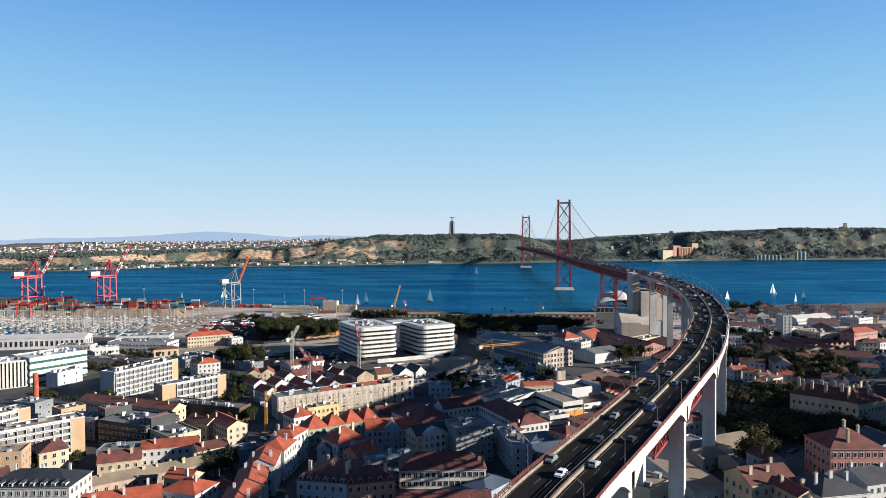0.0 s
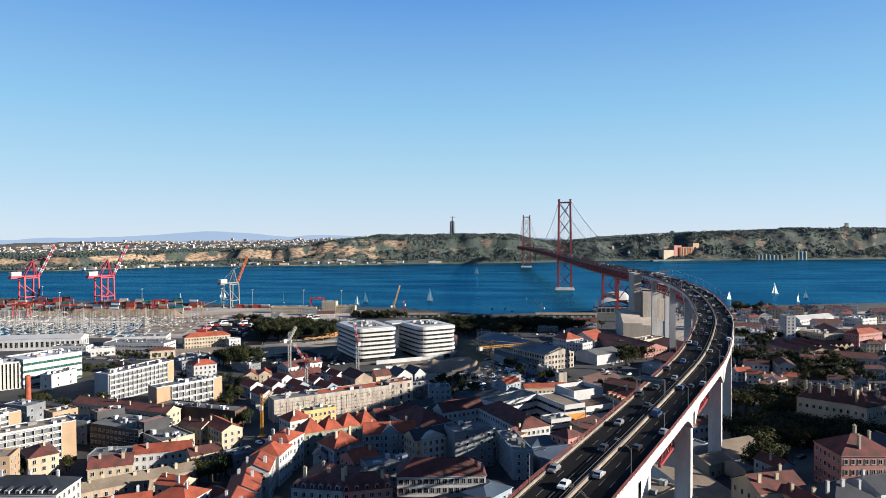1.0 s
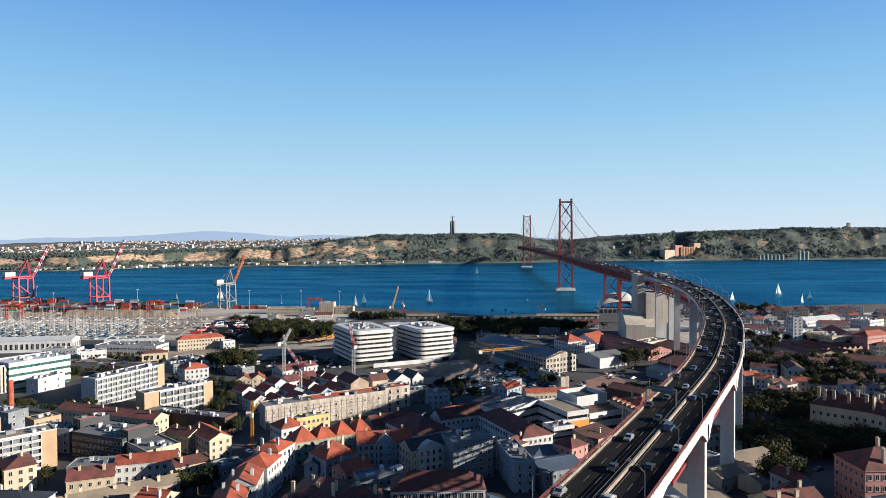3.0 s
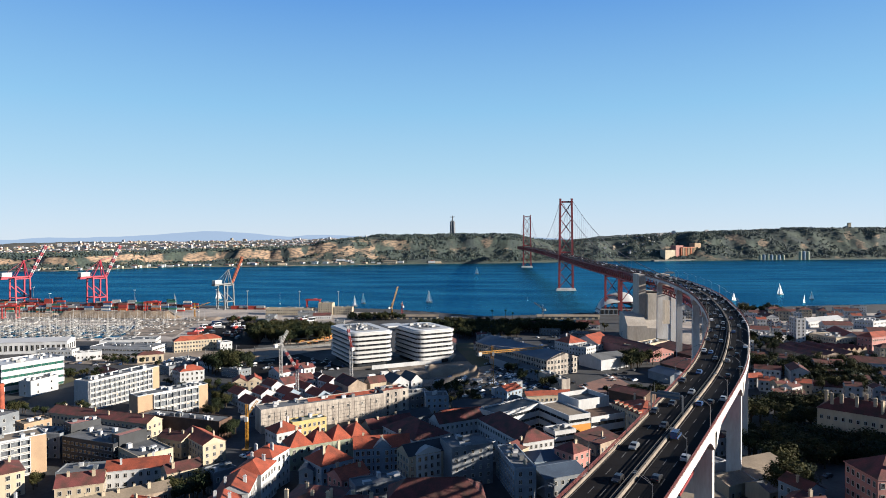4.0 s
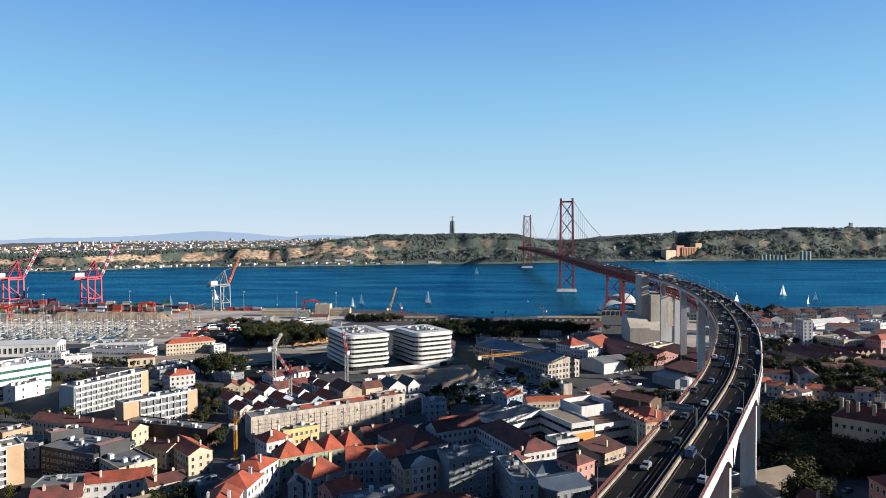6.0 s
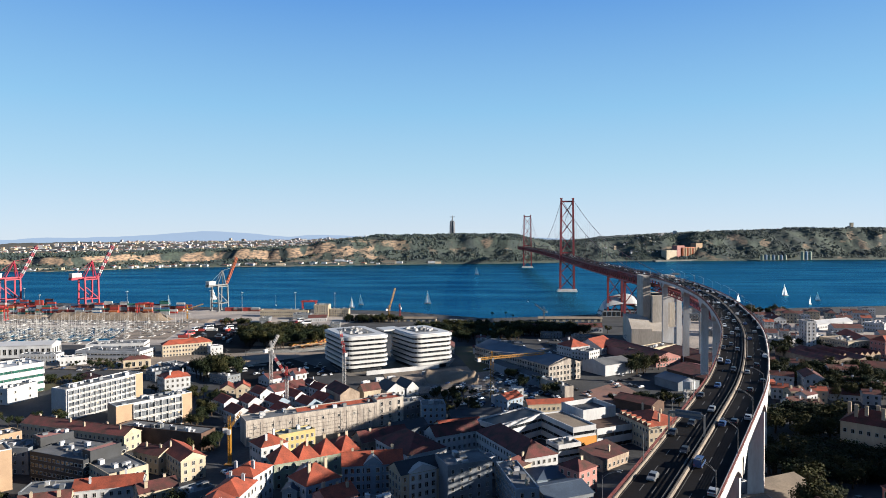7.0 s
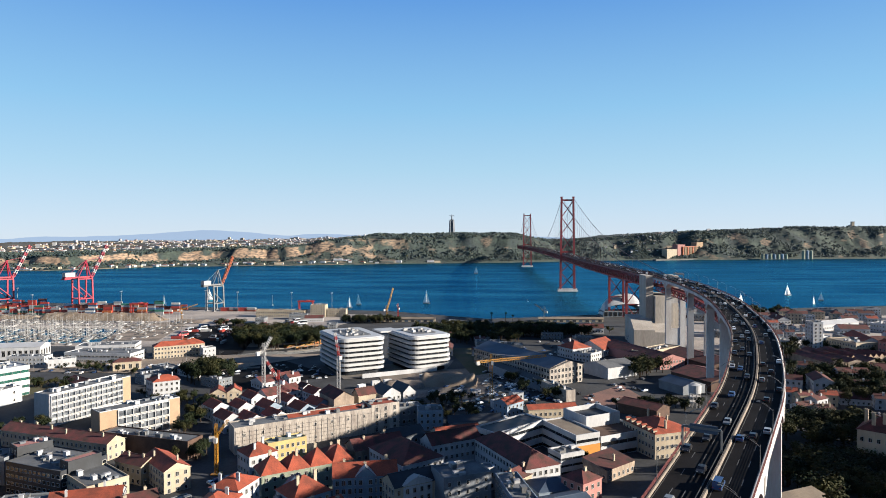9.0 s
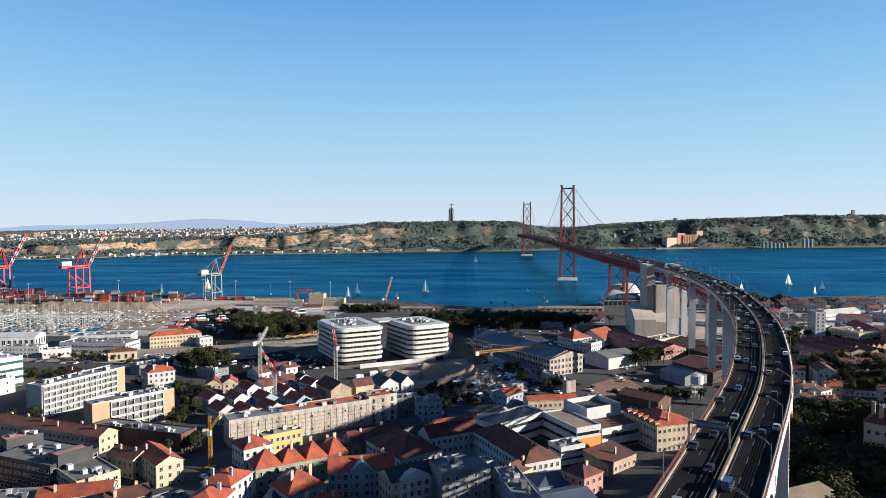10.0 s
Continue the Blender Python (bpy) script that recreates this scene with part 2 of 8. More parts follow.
M["steel_white"] = material("white_steel_paint", (0.74, 0.74, 0.73), 0.5, 0, 0.06, 0.3, 2.0)
M["steel_grey"] = material("grey_galvanised_steel", (0.34, 0.35, 0.36), 0.5, 0.3, 0.1, 0.3, 2.0)
M["trunk"] = material("tree_bark", (0.11, 0.075, 0.05), 0.95, 0, 0.2, 1.0, 6.0)
M["leaf"] = material("dark_green_leaves", (0.042, 0.058, 0.024), 0.75, 0, 0.3, 0.15, 2.0, 0, 0.25, (0.020, 0.032, 0.017), spec=0.1)
# blue of distance haze is mixed into the far scrub colours
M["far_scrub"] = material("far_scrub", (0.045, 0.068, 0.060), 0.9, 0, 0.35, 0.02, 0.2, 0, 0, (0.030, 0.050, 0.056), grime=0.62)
M["leaf_dry"] = material("olive_leaves", (0.085, 0.085, 0.030), 0.8, 0, 0.3, 0.15, 2.0, 0, 0.25, (0.045, 0.05, 0.02), spec=0.1)
# hillside green shifted towards blue, so its colour carries the haze
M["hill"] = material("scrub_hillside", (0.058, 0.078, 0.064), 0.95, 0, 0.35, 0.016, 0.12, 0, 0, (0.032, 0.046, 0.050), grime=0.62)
cliffs_on(M["hill"], (0.26, 0.18, 0.12), (0.07, 0.058, 0.048))
M["plain"] = material("far_plain", (0.12, 0.12, 0.10), 0.95, 0, 0.2, 0.006, 0.03)
M["weathered"] = material("weathered_grey_render", (0.56, 0.51, 0.45), 0.9, 0, 0.2, 0.3, 2.0, 0, 0.05, (0.33, 0.29, 0.26), (1, 1, 0.2), grime=0.46)
M["red_paving"] = material("faded_red_paving", (0.42, 0.22, 0.17), 0.9, 0, 0.2, 0.06, 0.8, 0, 0, (0.26, 0.16, 0.13))
M["rail_dark"] = material("dull_dark_steel", (0.07, 0.065, 0.06), 0.7, 0, 0.15)
M["tyre"] = material("black_rubber", (0.015, 0.015, 0.016), 0.85, 0, 0.1)
M["sail"] = material("white_sailcloth", (0.80, 0.79, 0.76), 0.8, 0, 0.04, grime=1.0)
for key, rgb in dict(car_white=(0.75, 0.75, 0.74), car_black=(0.02, 0.02, 0.023), car_grey=(0.16, 0.17, 0.18), car_silver=(0.28, 0.29, 0.31), car_blue=(0.03, 0.06, 0.15), car_red=(0.35, 0.03, 0.03)).items():
    M[key] = material(key + "_paint", rgb, 0.3, 0.2, 0.04, grime=0.9)
for key, rgb in dict(box_red=(0.42, 0.06, 0.045), box_orange=(0.55, 0.16, 0.05), box_blue=(0.06, 0.13, 0.26), box_grey=(0.35, 0.36, 0.37), box_brown=(0.22, 0.07, 0.05), box_green=(0.05, 0.20, 0.15), box_white=(0.66, 0.66, 0.64)).items():
    M[key] = material(key + "_container_paint", rgb, 0.6, 0.1, 0.1, 0.3, 1.5, 0, 0.2, grime=0.62)

# ---- mesh helpers ----
def soup():
    """A bag of vertices, faces and material slots."""
    return {"v": [], "f": [], "m": []}


def quad(s, a, b, c, d, slot=0):
    i = len(s["v"])
    s["v"] += [tuple(a), tuple(b), tuple(c), tuple(d)]
    s["f"].append((i, i + 1, i + 2, i + 3))
    s["m"].append(slot)


def poly(s, pts, slot=0):
    i = len(s["v"])
    s["v"] += [tuple(p) for p in pts]
    s["f"].append(tuple(range(i, i + len(pts))))
    s["m"].append(slot)


def box(s, c, size, rot=0.0, slot=0, taper=1.0):
    """An upright box with its base's centre at c, turned by rot radians."""
    x, y, z = size[0] / 2, size[1] / 2, size[2]
    ca, sa = math.cos(rot), math.sin(rot)
    i = len(s["v"])
    for k, zz in ((1.0, 0.0), (taper, z)):
        for px, py in ((-x, -y), (x, -y), (x, y), (-x, y)):
            px, py = px * k, py * k
            s["v"].append((c[0] + ca * px - sa * py, c[1] + sa * px + ca * py, c[2] + zz))
    for f in ((3, 2, 1, 0), (4, 5, 6, 7), (0, 1, 5, 4), (1, 2, 6, 5), (2, 3, 7, 6), (3, 0, 4, 7)):
        s["f"].append(tuple(i + k for k in f))
        s["m"].append(slot)


def beam(s, a, b, w, h=None, slot=0):
    """A square bar from a to b."""
    a, b = Vector(a), Vector(b)
    h = h or w
    d = (b - a).normalized()
    side = d.cross(Vector((0, 0, 1)))
    side = side.normalized() if side.length > 1e-4 else Vector((1, 0, 0))
    up = side.cross(d)
    i = len(s["v"])
    for p in (a, b):
        for u, v in ((-1, -1), (1, -1), (1, 1), (-1, 1)):
            s["v"].append(tuple(p + side * (u * w / 2) + up * (v * h / 2)))
    for f in ((3, 2, 1, 0), (4, 5, 6, 7), (0, 1, 5, 4), (1, 2, 6, 5), (2, 3, 7, 6), (3, 0, 4, 7)):
        s["f"].append(tuple(i + k for k in f))
        s["m"].append(slot)


def tube(s, a, b, r, r2=None, n=8, slot=0, cap=True):
    a, b = Vector(a), Vector(b)
    r2 = r if r2 is None else r2
    d = (b - a).normalized()
    u = d.orthogonal().normalized()
    v = d.cross(u)
    i = len(s["v"])
    for p, rr in ((a, r), (b, r2)):
        for k in range(n):
            t = 2 * math.pi * k / n
            s["v"].append(tuple(p + (u * math.cos(t) + v * math.sin(t)) * rr))
    for k in range(n):
        s["f"].append((i + k, i + (k + 1) % n, i + n + (k + 1) % n, i + n + k))
        s["m"].append(slot)
    if cap:
        s["f"] += [tuple(i + k for k in reversed(range(n))), tuple(i + n + k for k in range(n))]
        s["m"] += [slot, slot]


def mesh_of(name, s, mats, smooth=False):
    me = bpy.data.meshes.new(name)
    me.from_pydata(s["v"], [], s["f"])
    for m in mats:
        me.materials.append(M[m] if isinstance(m, str) else m)
    if s["m"]:
        me.polygons.foreach_set("material_index", s["m"])
    if smooth:
        me.polygons.foreach_set("use_smooth", [True] * len(me.polygons))
    me.update()
    return me


def part(name, s, mats, parent=None, label="", smooth=False):
    """A bag of faces, or a finished mesh, as one mesh object under its thing."""
    me = s if isinstance(s, bpy.types.Mesh) else mesh_of(name, s, [mats] if isinstance(mats, str) else mats, smooth)
    ob = new(name, me)
    if parent is not None:
        ob.parent = parent
    if label:
        ob["label"] = label
    return ob


def thing(name, x=0.0, y=0.0, z=0.0, rot=0.0, label="", category="", group="", kind=""):
    ob = new(name)
    ob.empty_display_size = 1
    ob.matrix_basis = Matrix.LocRotScale((x, y, z), Euler((0, 0, rot)), None)
    return tagged(ob, label, category, group, kind)


def smooth01(v):
    v = min(1.0, max(0.0, v))
    return v * v * (3 - 2 * v)


def lerp_table(x, table):
    for (a, va), (b, vb) in zip(table, table[1:]):
        if x <= b:
            return va + (vb - va) * max(0.0, (x - a) / (b - a))
    return table[-1][1]


def ground_z(x, y):
    """Height of the town's ground: low by the quay, rising towards the start of the walk and on its right."""
    z = 5.0 + 5.0 * smooth01((420 - y) / 260)
    z += 16.0 * smooth01((x - 30) / 80) * smooth01((400 - y) / 150)
    z += 10.0 * smooth01((x - 150) / 200) * smooth01((620 - y) / 260)
    off = (x - 0.56 * y - 95) / 1.15      # an unseen steep ridge west of the valley, added to shade it
    z += 37.0 * math.exp(-(off / 34) ** 2) * smooth01((y - 190) / 110) * smooth01((490 - y) / 120)
    return z


QUAY = ((-3000, 1180), (-905, 1090), (-640, 1030), (-350, 995), (-165, 978), (-105, 945), (-20, 900), (60, 925), (150, 965), (350, 1015), (450, 1060), (650, 1110), (1500, 1200), (3000, 1400))
SHORE = ((-3600, 1500), (-1710, 2058), (-1510, 2070), (-1267, 2363), (-860, 2471), (-438, 2640), (29, 2767), (551, 3036), (1082, 3116), (1840, 3278), (4000, 3500))
CREST = ((-3600, 42), (-1700, 48), (-1250, 60), (-850, 74), (-620, 104), (-450, 116), (-100, 121), (60, 112), (230, 84), (480, 90), (700, 112), (1000, 126), (1400, 142), (1900, 146), (4000, 150))


def hill_z(x, y):
    """Height of the far bank: a wooded toe, then broken cliffs or a scrubby slope up to the crest, then plateau."""
    s = y - lerp_table(x, SHORE)
    if s < 0:
        return -3.0
    top = lerp_table(x, CREST)
    n = noise.fractal(Vector((x, y, 0)) / 170.0, 1.0, 2.1, 5)
    west = smooth01((-560 - x) / 200)
    u = s + 38 * n - 12 - 20 * west
    slope = smooth01(u / (190 - 70 * west + 50 * noise.noise(Vector((x / 260, 3.3, 0)))))
    edge = 92 - 34 * west + 46 * noise.noise(Vector((x / 170, 8.1, 0)))
    cliff = (0.42 - 0.2 * west) * smooth01(u / max(20.0, edge - 6)) + (0.52 + 0.2 * west) * smooth01((u - edge) / 26) + 0.06 * smooth01((u - edge - 26) / 120)
    k = smooth01(0.5 + 1.6 * noise.noise(Vector((x / 240, 1.7, 0))) + 0.6 * west - 0.3 * smooth01((x + 520) / 120))
    rise = slope + (cliff - slope) * k
    z = 2.0 + (top - 2) * (0.10 * smooth01(s / 30) + 0.90 * rise)
    z += n * 11.0 * smooth01(s / 120) + 3.2 * noise.fractal(Vector((x, y, 40)) / 34.0, 1.0, 2.1, 3) * smooth01(s / 60)
    if x < -560:
        z += 34 * smooth01((s - 380) / 1700) * smooth01((-560 - x) / 300)
    return z

# ---- land and water ----
def sheet(name, nx, ny, fx, fy, fz, mats, label, slot=None, kind="structure", smooth=True):
    xs = [[fx(i / nx, j / ny) for i in range(nx + 1)] for j in range(ny + 1)]
    ys = [[fy(i / nx, j / ny, xs[j][i]) for i in range(nx + 1)] for j in range(ny + 1)]
    s = soup()
    for j in range(ny + 1):
        for i in range(nx + 1):
            s["v"].append((xs[j][i], ys[j][i], fz(xs[j][i], ys[j][i])))
    w = nx + 1
    for j in range(ny):
        for i in range(nx):
            a = j * w + i
            s["f"].append((a, a + 1, a + w + 1, a + w))
            s["m"].append(slot([s["v"][k] for k in (a, a + 1, a + w + 1, a + w)]) if slot else 0)
    ob = part(name, s, mats, None, "", smooth)
    return tagged(ob, label, "", "", kind)


sheet("water", 2, 2, lambda u, v: -5000 + 10000 * u, lambda u, v, x: -1200 + 6600 * v, lambda x, y: 0.0, ["water"], "blue wind-rippled water of a wide river")
sheet("ground", 150, 110, lambda u, v: -1600 + 3200 * u, lambda u, v, x: -700 + (lerp_table(x, QUAY) + 700) * (1 - (1 - v) ** 1.3), ground_z, ["ground"], "grey-brown town ground of streets and yards")
wall = soup()
for (xa, ya), (xb, yb) in zip(QUAY, QUAY[1:]):
    quad(wall, (xa, ya + 1.0, -2), (xb, yb + 1.0, -2), (xb, yb + 1.0, 5.3), (xa, ya + 1.0, 5.3))
    quad(wall, (xa, ya + 1.0, 5.3), (xb, yb + 1.0, 5.3), (xb, yb - 1.2, 5.3), (xa, ya - 1.2, 5.3))
tagged(part("quay_wall", wall, "quay"), "grey concrete quay wall along the river", "", "", "structure")


def hill_slot(c):
    x, y = c[0][0], c[0][1]
    return 1 if y - lerp_table(x, SHORE) > 620 and x < -500 else 0


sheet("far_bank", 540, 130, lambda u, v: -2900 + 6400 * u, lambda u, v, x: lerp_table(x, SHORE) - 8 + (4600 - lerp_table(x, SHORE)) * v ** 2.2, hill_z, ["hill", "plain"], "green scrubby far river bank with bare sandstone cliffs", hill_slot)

# ---- viaduct and bridge ----
AXIS = ((-105, -130), (-70, -50), (-38, 25), (-14.5, 80), (-2.3, 110), (9.9, 140), (25.4, 170), (40.9, 200), (61.1, 240), (85.3, 290), (108.5, 350), (124.5, 399), (140, 464), (152.5, 530), (160.5, 606), (162.5, 670), (158.5, 740), (154.5, 840))


def curve_points(pts, step):
    """Points, evenly spaced, on a smooth curve through pts, with their headings."""
    p = [Vector((*q, 0)) for q in pts]
    p = [2 * p[0] - p[1]] + p + [2 * p[-1] - p[-2]]
    dense = []
    for i in range(1, len(p) - 2):
        a, b, c, d = p[i - 1:i + 3]
        for k in range(24):
            t = k / 24
            dense.append(0.5 * ((2 * b) + (c - a) * t + (2 * a - 5 * b + 4 * c - d) * t * t + (3 * b - a - 3 * c + d) * t ** 3))
    dense.append(p[-2])
    for _ in range(30):
        dense = [dense[0]] + [(dense[i - 1] + 2 * dense[i] + dense[i + 1]) / 4 for i in range(1, len(dense) - 1)] + [dense[-1]]
    out, run, want = [], 0.0, 0.0
    for a, b in zip(dense, dense[1:]):
        seg = (b - a).length
        while want <= run + seg and seg > 0:
            q = a.lerp(b, (want - run) / seg)
            out.append((q.x, q.y, (b - a).normalized()))
            want += step
        run += seg
    return out


def deck_z(y):
    if y < 350:
        return 58.57 + 0.043 * (y - 200) - 0.187 * ((y - 200) / 100) ** 2
    u = (y - 350) / 392
    return 64.6 + 7.2 * (u + 0.9 * u * (1 - u) * (1 - u))


AX = curve_points(AXIS, 2.0)
AX = [(x, y, d) for x, y, d in AX if y <= 742]


def deck_at(i, off, dz=0.0):
    """The place at station i (2 m steps), off metres to the right of the axis."""
    f = min(max(i, 0.0), len(AX) - 1.001)
    k = int(f)
    x, y, d = AX[k]
    x2, y2, d2 = AX[k + 1]
    t = f - k
    x, y, d = x + (x2 - x) * t, y + (y2 - y) * t, d.lerp(d2, t)
    return Vector((x + d.y * off, y - d.x * off, deck_z(y) + dz))


def station(y):
    return min(range(len(AX)), key=lambda i: abs(AX[i][1] - y))


def sweep(s, prof, i0, i1, slot=0, step=2, close=True):
    """Sweeps a profile of (offset, height) along the deck."""
    idx = list(range(i0, i1, step)) + [i1]
    rings = [[deck_at(i, o, h) for o, h in prof] for i in idx]
    base = len(s["v"])
    n = len(prof)
    for r in rings:
        s["v"] += [tuple(q) for q in r]
    for k in range(len(rings) - 1):
        for j in range(n if close else n - 1):
            a, b = base + k * n + j, base + k * n + (j + 1) % n
            s["f"].append((a, b, b + n, a + n))
            s["m"].append(slot)
    if close:
        s["f"] += [tuple(base + j for j in reversed(range(n))), tuple(base + (len(rings) - 1) * n + j for j in range(n))]
        s["m"] += [slot, slot]


END = len(AX) - 1
HALF = 9.75
viaduct = thing("viaduct", label="curving white concrete road viaduct with red railings on tall piers", category="viaduct")
s = soup()
sweep(s, [(-HALF, -0.25), (HALF, -0.25), (HALF, -2.3), (5.5, -3.4), (-5.5, -3.4), (-HALF, -2.3)], 0, END)
part("deck_slab", s, "concrete", viaduct)
s = soup()
sweep(s, [(-9.1, 0.0), (9.1, 0.0), (9.1, -0.25), (-9.1, -0.25)], 0, END)
part("roadway", s, "asphalt", viaduct, "dark grey asphalt carriageways")
for side in (-1, 1):
    s = soup()
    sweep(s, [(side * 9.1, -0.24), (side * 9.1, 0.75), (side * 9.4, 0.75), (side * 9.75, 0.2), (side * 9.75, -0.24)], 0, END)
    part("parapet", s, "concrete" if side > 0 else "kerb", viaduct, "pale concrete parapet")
    s = soup()
    for h in (0.75, 0.93, 1.11, 1.29, 1.47, 1.65):
        sweep(s, [(side * 9.66, h), (side * 9.74, h), (side * 9.74, h + 0.08), (side * 9.66, h + 0.08)], 0, END)
    for i in range(0, 2 * END, 1):
        beam(s, deck_at(i / 2, side * 9.7, 0.1), deck_at(i / 2, side * 9.7, 1.75), 0.07)
    part("railing", s, "rail_red", viaduct, "red-brown steel railing")
s = soup()
sweep(s, [(0.1, 0.0), (0.22, 0.75), (0.75, 0.75), (0.9, 0.0)], 0, END)
part("median_barrier", s, "kerb", viaduct, "pale concrete median barrier")
s = soup()
for off in (-0.45, 0.55):
    sweep(s, [(off - 0.06, 1.0), (off + 0.06, 1.0), (off + 0.06, 1.15), (off - 0.06, 1.15)], 0, END)
    for i in range(0, END, 2):
        beam(s, deck_at(i, off, 0.7), deck_at(i, off, 1.05), 0.1)
part("guard_rail", s, "rail_dark", viaduct, "grey steel guard rail")
for off in (-6.1, -3.4, 4.0, 6.5):
    s = soup()
    for i in range(0, END - 3, 6):
        sweep(s, [(off - 0.09, 0.004), (off + 0.09, 0.004), (off + 0.09, 0.02), (off - 0.09, 0.02)], i, i + 2)
    part("lane_marking", s, "line", viaduct, "white dashed lane line")["kind"] = "stuff"
for off in (-8.8, -0.8, 1.5, 8.8):
    s = soup()
    sweep(s, [(off - 0.08, 0.004), (off + 0.08, 0.004), (off + 0.08, 0.02), (off - 0.08, 0.02)], 0, END)
    part("edge_line", s, "line", viaduct, "white edge line")


def pier(y, legw=5.0):
    """A portal pier: two wall legs and a haunched crosshead under the deck."""
    i = station(y)
    x, yy, d = AX[i]
    rot = math.atan2(d.y, d.x) - math.pi / 2
    zt = deck_z(yy) - 3.0
    p = part("pier", soup(), "concrete", viaduct)
    for side in (-1, 1):
        q = deck_at(i, side * 6.6)
        z0 = ground_z(q.x, q.y) - 1
        s = soup()
        box(s, (q.x, q.y, z0), (5.0, legw * 0.62, zt + 0.6 - z0), rot, 0, 0.97)
        part("leg", s, "concrete", p)
    s = soup()
    for side in (-1, 1):
        a = deck_at(i, side * 6.6, -3.1)
        for k in (-1, 1):
            f = 5.5
            n = 6
            outer, inner = side * HALF, side * 4.6
            prof = [(t / n, -2.3 - 5.0 * (1 - math.sin(math.pi / 2 * t / n)) if t < n else -2.3) for t in range(n + 1)]
            for (t0, h0), (t1, h1) in zip(prof, prof[1:]):
                i0, i1 = i + k * (0.6 + f * t0), i + k * (0.6 + f * t1)
                quad(s, deck_at(i0, outer, -2.3), deck_at(i1, outer, -2.3), deck_at(i1, outer, h1), deck_at(i0, outer, h0))
                quad(s, deck_at(i0, outer, h0), deck_at(i1, outer, h1), deck_at(i1, inner, h1 - 0.2), deck_at(i0, inner, h0 - 0.2))
                quad(s, deck_at(i0, inner, -3.2), deck_at(i1, inner, -3.2), deck_at(i1, inner, h1 - 0.2), deck_at(i0, inner, h0 - 0.2))
    c = deck_at(i, 0, -5.6)
    box(s, (c.x, c.y, c.z), (15.0, 2.4, 2.8), rot)
    part("crosshead", s, "concrete", p)
    q = deck_at(i, 0)
    z0 = ground_z(q.x, q.y)
    s = soup()
    box(s, (q.x, q.y, deck_z(yy) - 21), (11, 2.2, 5.0), rot)
    part("tie_beam", s, "concrete", p)
    if y > 600:
        s = soup()
        box(s, (q.x, q.y, z0 - 1), (11, 2.2, 22 if y > 650 else 8), rot)
        part("infill_wall", s, "concrete", p)


PIERS = (58, 113, 168, 223, 278, 336, 396, 462, 528, 606, 684)
for y in PIERS:
    pier(y)
# railway girder slung below the road deck
s = soup()
i0 = station(205)
for off in (-3.8, 3.8):
    for h in (-9.0, -14.5):
        sweep(s, [(off - 0.4, h), (off + 0.4, h), (off + 0.4, h + 0.9), (off - 0.4, h + 0.9)], i0, END)
    for k, i in enumerate(range(i0, END - 3, 3)):
        a, b = (-9.0, -14.2) if k % 2 else (-14.2, -9.0)
        beam(s, deck_at(i, off, a), deck_at(i + 3, off, b), 0.45)
        beam(s, deck_at(i, off, -14.0), deck_at(i, off, -8.8), 0.4)
sweep(s, [(-3.6, -9.0), (3.6, -9.0), (3.6, -9.6), (-3.6, -9.6)], i0, END)
part("railway_girder", s, "bridge_red", viaduct, "red steel railway girder below the deck")

s = soup()
sweep(s, [(7.6, -4.3), (8.4, -4.3), (8.4, -3.5), (7.6, -3.5)], station(100), station(345))
for i in range(station(100), station(345), 12):
    beam(s, deck_at(i, 8.0, -2.6), deck_at(i, 8.0, -4.8), 1.2, 1.5)
part("service_rail", s, "bridge_red", viaduct, "red steel service rail below the deck edge")

# suspension bridge
B0, T1, T2, B1 = 742.0, 1390.0, 2405.0, 2795.0


def bx(y):
    return 132.0 - (y - T1) * 0.0414


def road_z(y):
    u = (y - (T1 + T2) / 2) / ((T2 - T1) / 2)
    return 71.8 + (4.5 * (1 - min(1.0, u * u / 2.4)))


bridge = thing("suspension_bridge", label="long red steel suspension bridge over the river", category="bridge")


def tower(y):
    t = part("tower", soup(), "bridge_red", bridge)
    c = bx(y)
    s = soup()
    legs = []
    for side in (-1, 1):
        s = soup()
        a, b = (c + side * 14.0, y, 5), (c + side * 11.8, y, 189)
        lo = [(c + side * 14.0 + u * 2.1, y + v * 2.7, 5) for u, v in ((-1, -1), (1, -1), (1, 1), (-1, 1))]
        hi = [(c + side * 11.8 + u * 2.6, y + v * 2.6, 190) for u, v in ((-1, -1), (1, -1), (1, 1), (-1, 1))]
        hi = [(c + side * 11.8 + (q[0] - c - side * 11.8) * 0.68, q[1], q[2]) for q in hi]
        for k in range(4):
            quad(s, lo[k], lo[(k + 1) % 4], hi[(k + 1) % 4], hi[k])
        poly(s, hi)
        part("leg", s, "bridge_red", t)
        s = soup()
        box(s, (c + side * 11.8, y, 190), (4.6, 5, 2.0))
        part("cable_saddle", s, "bridge_red", t)
    def off(z):
        return 14.0 - 2.2 * (z - 5) / 184
    for z0, z1 in ((7, 38), (38, 66), (80, 116), (116, 150), (150, 184)):
        s = soup()
        beam(s, (c - off(z0), y, z0), (c + off(z1), y, z1), 1.6, 1.6)
        beam(s, (c + off(z0), y, z0), (c - off(z1), y, z1), 1.6, 1.6)
        part("cross_brace", s, "bridge_red", t)
    for z in (66, 80, 185):
        s = soup()
        beam(s, (c - off(z), y, z), (c + off(z), y, z), 2.4, 3.4)
        part("portal_beam", s, "bridge_red", t)
    s = soup()
    box(s, (c, y, -3), (42, 20, 5.5), 0, 0, 0.96)
    box(s, (c, y, 2.5), (38, 16, 2.5))
    part("pier_base", s, "concrete", t, "pale concrete pier base in the water")


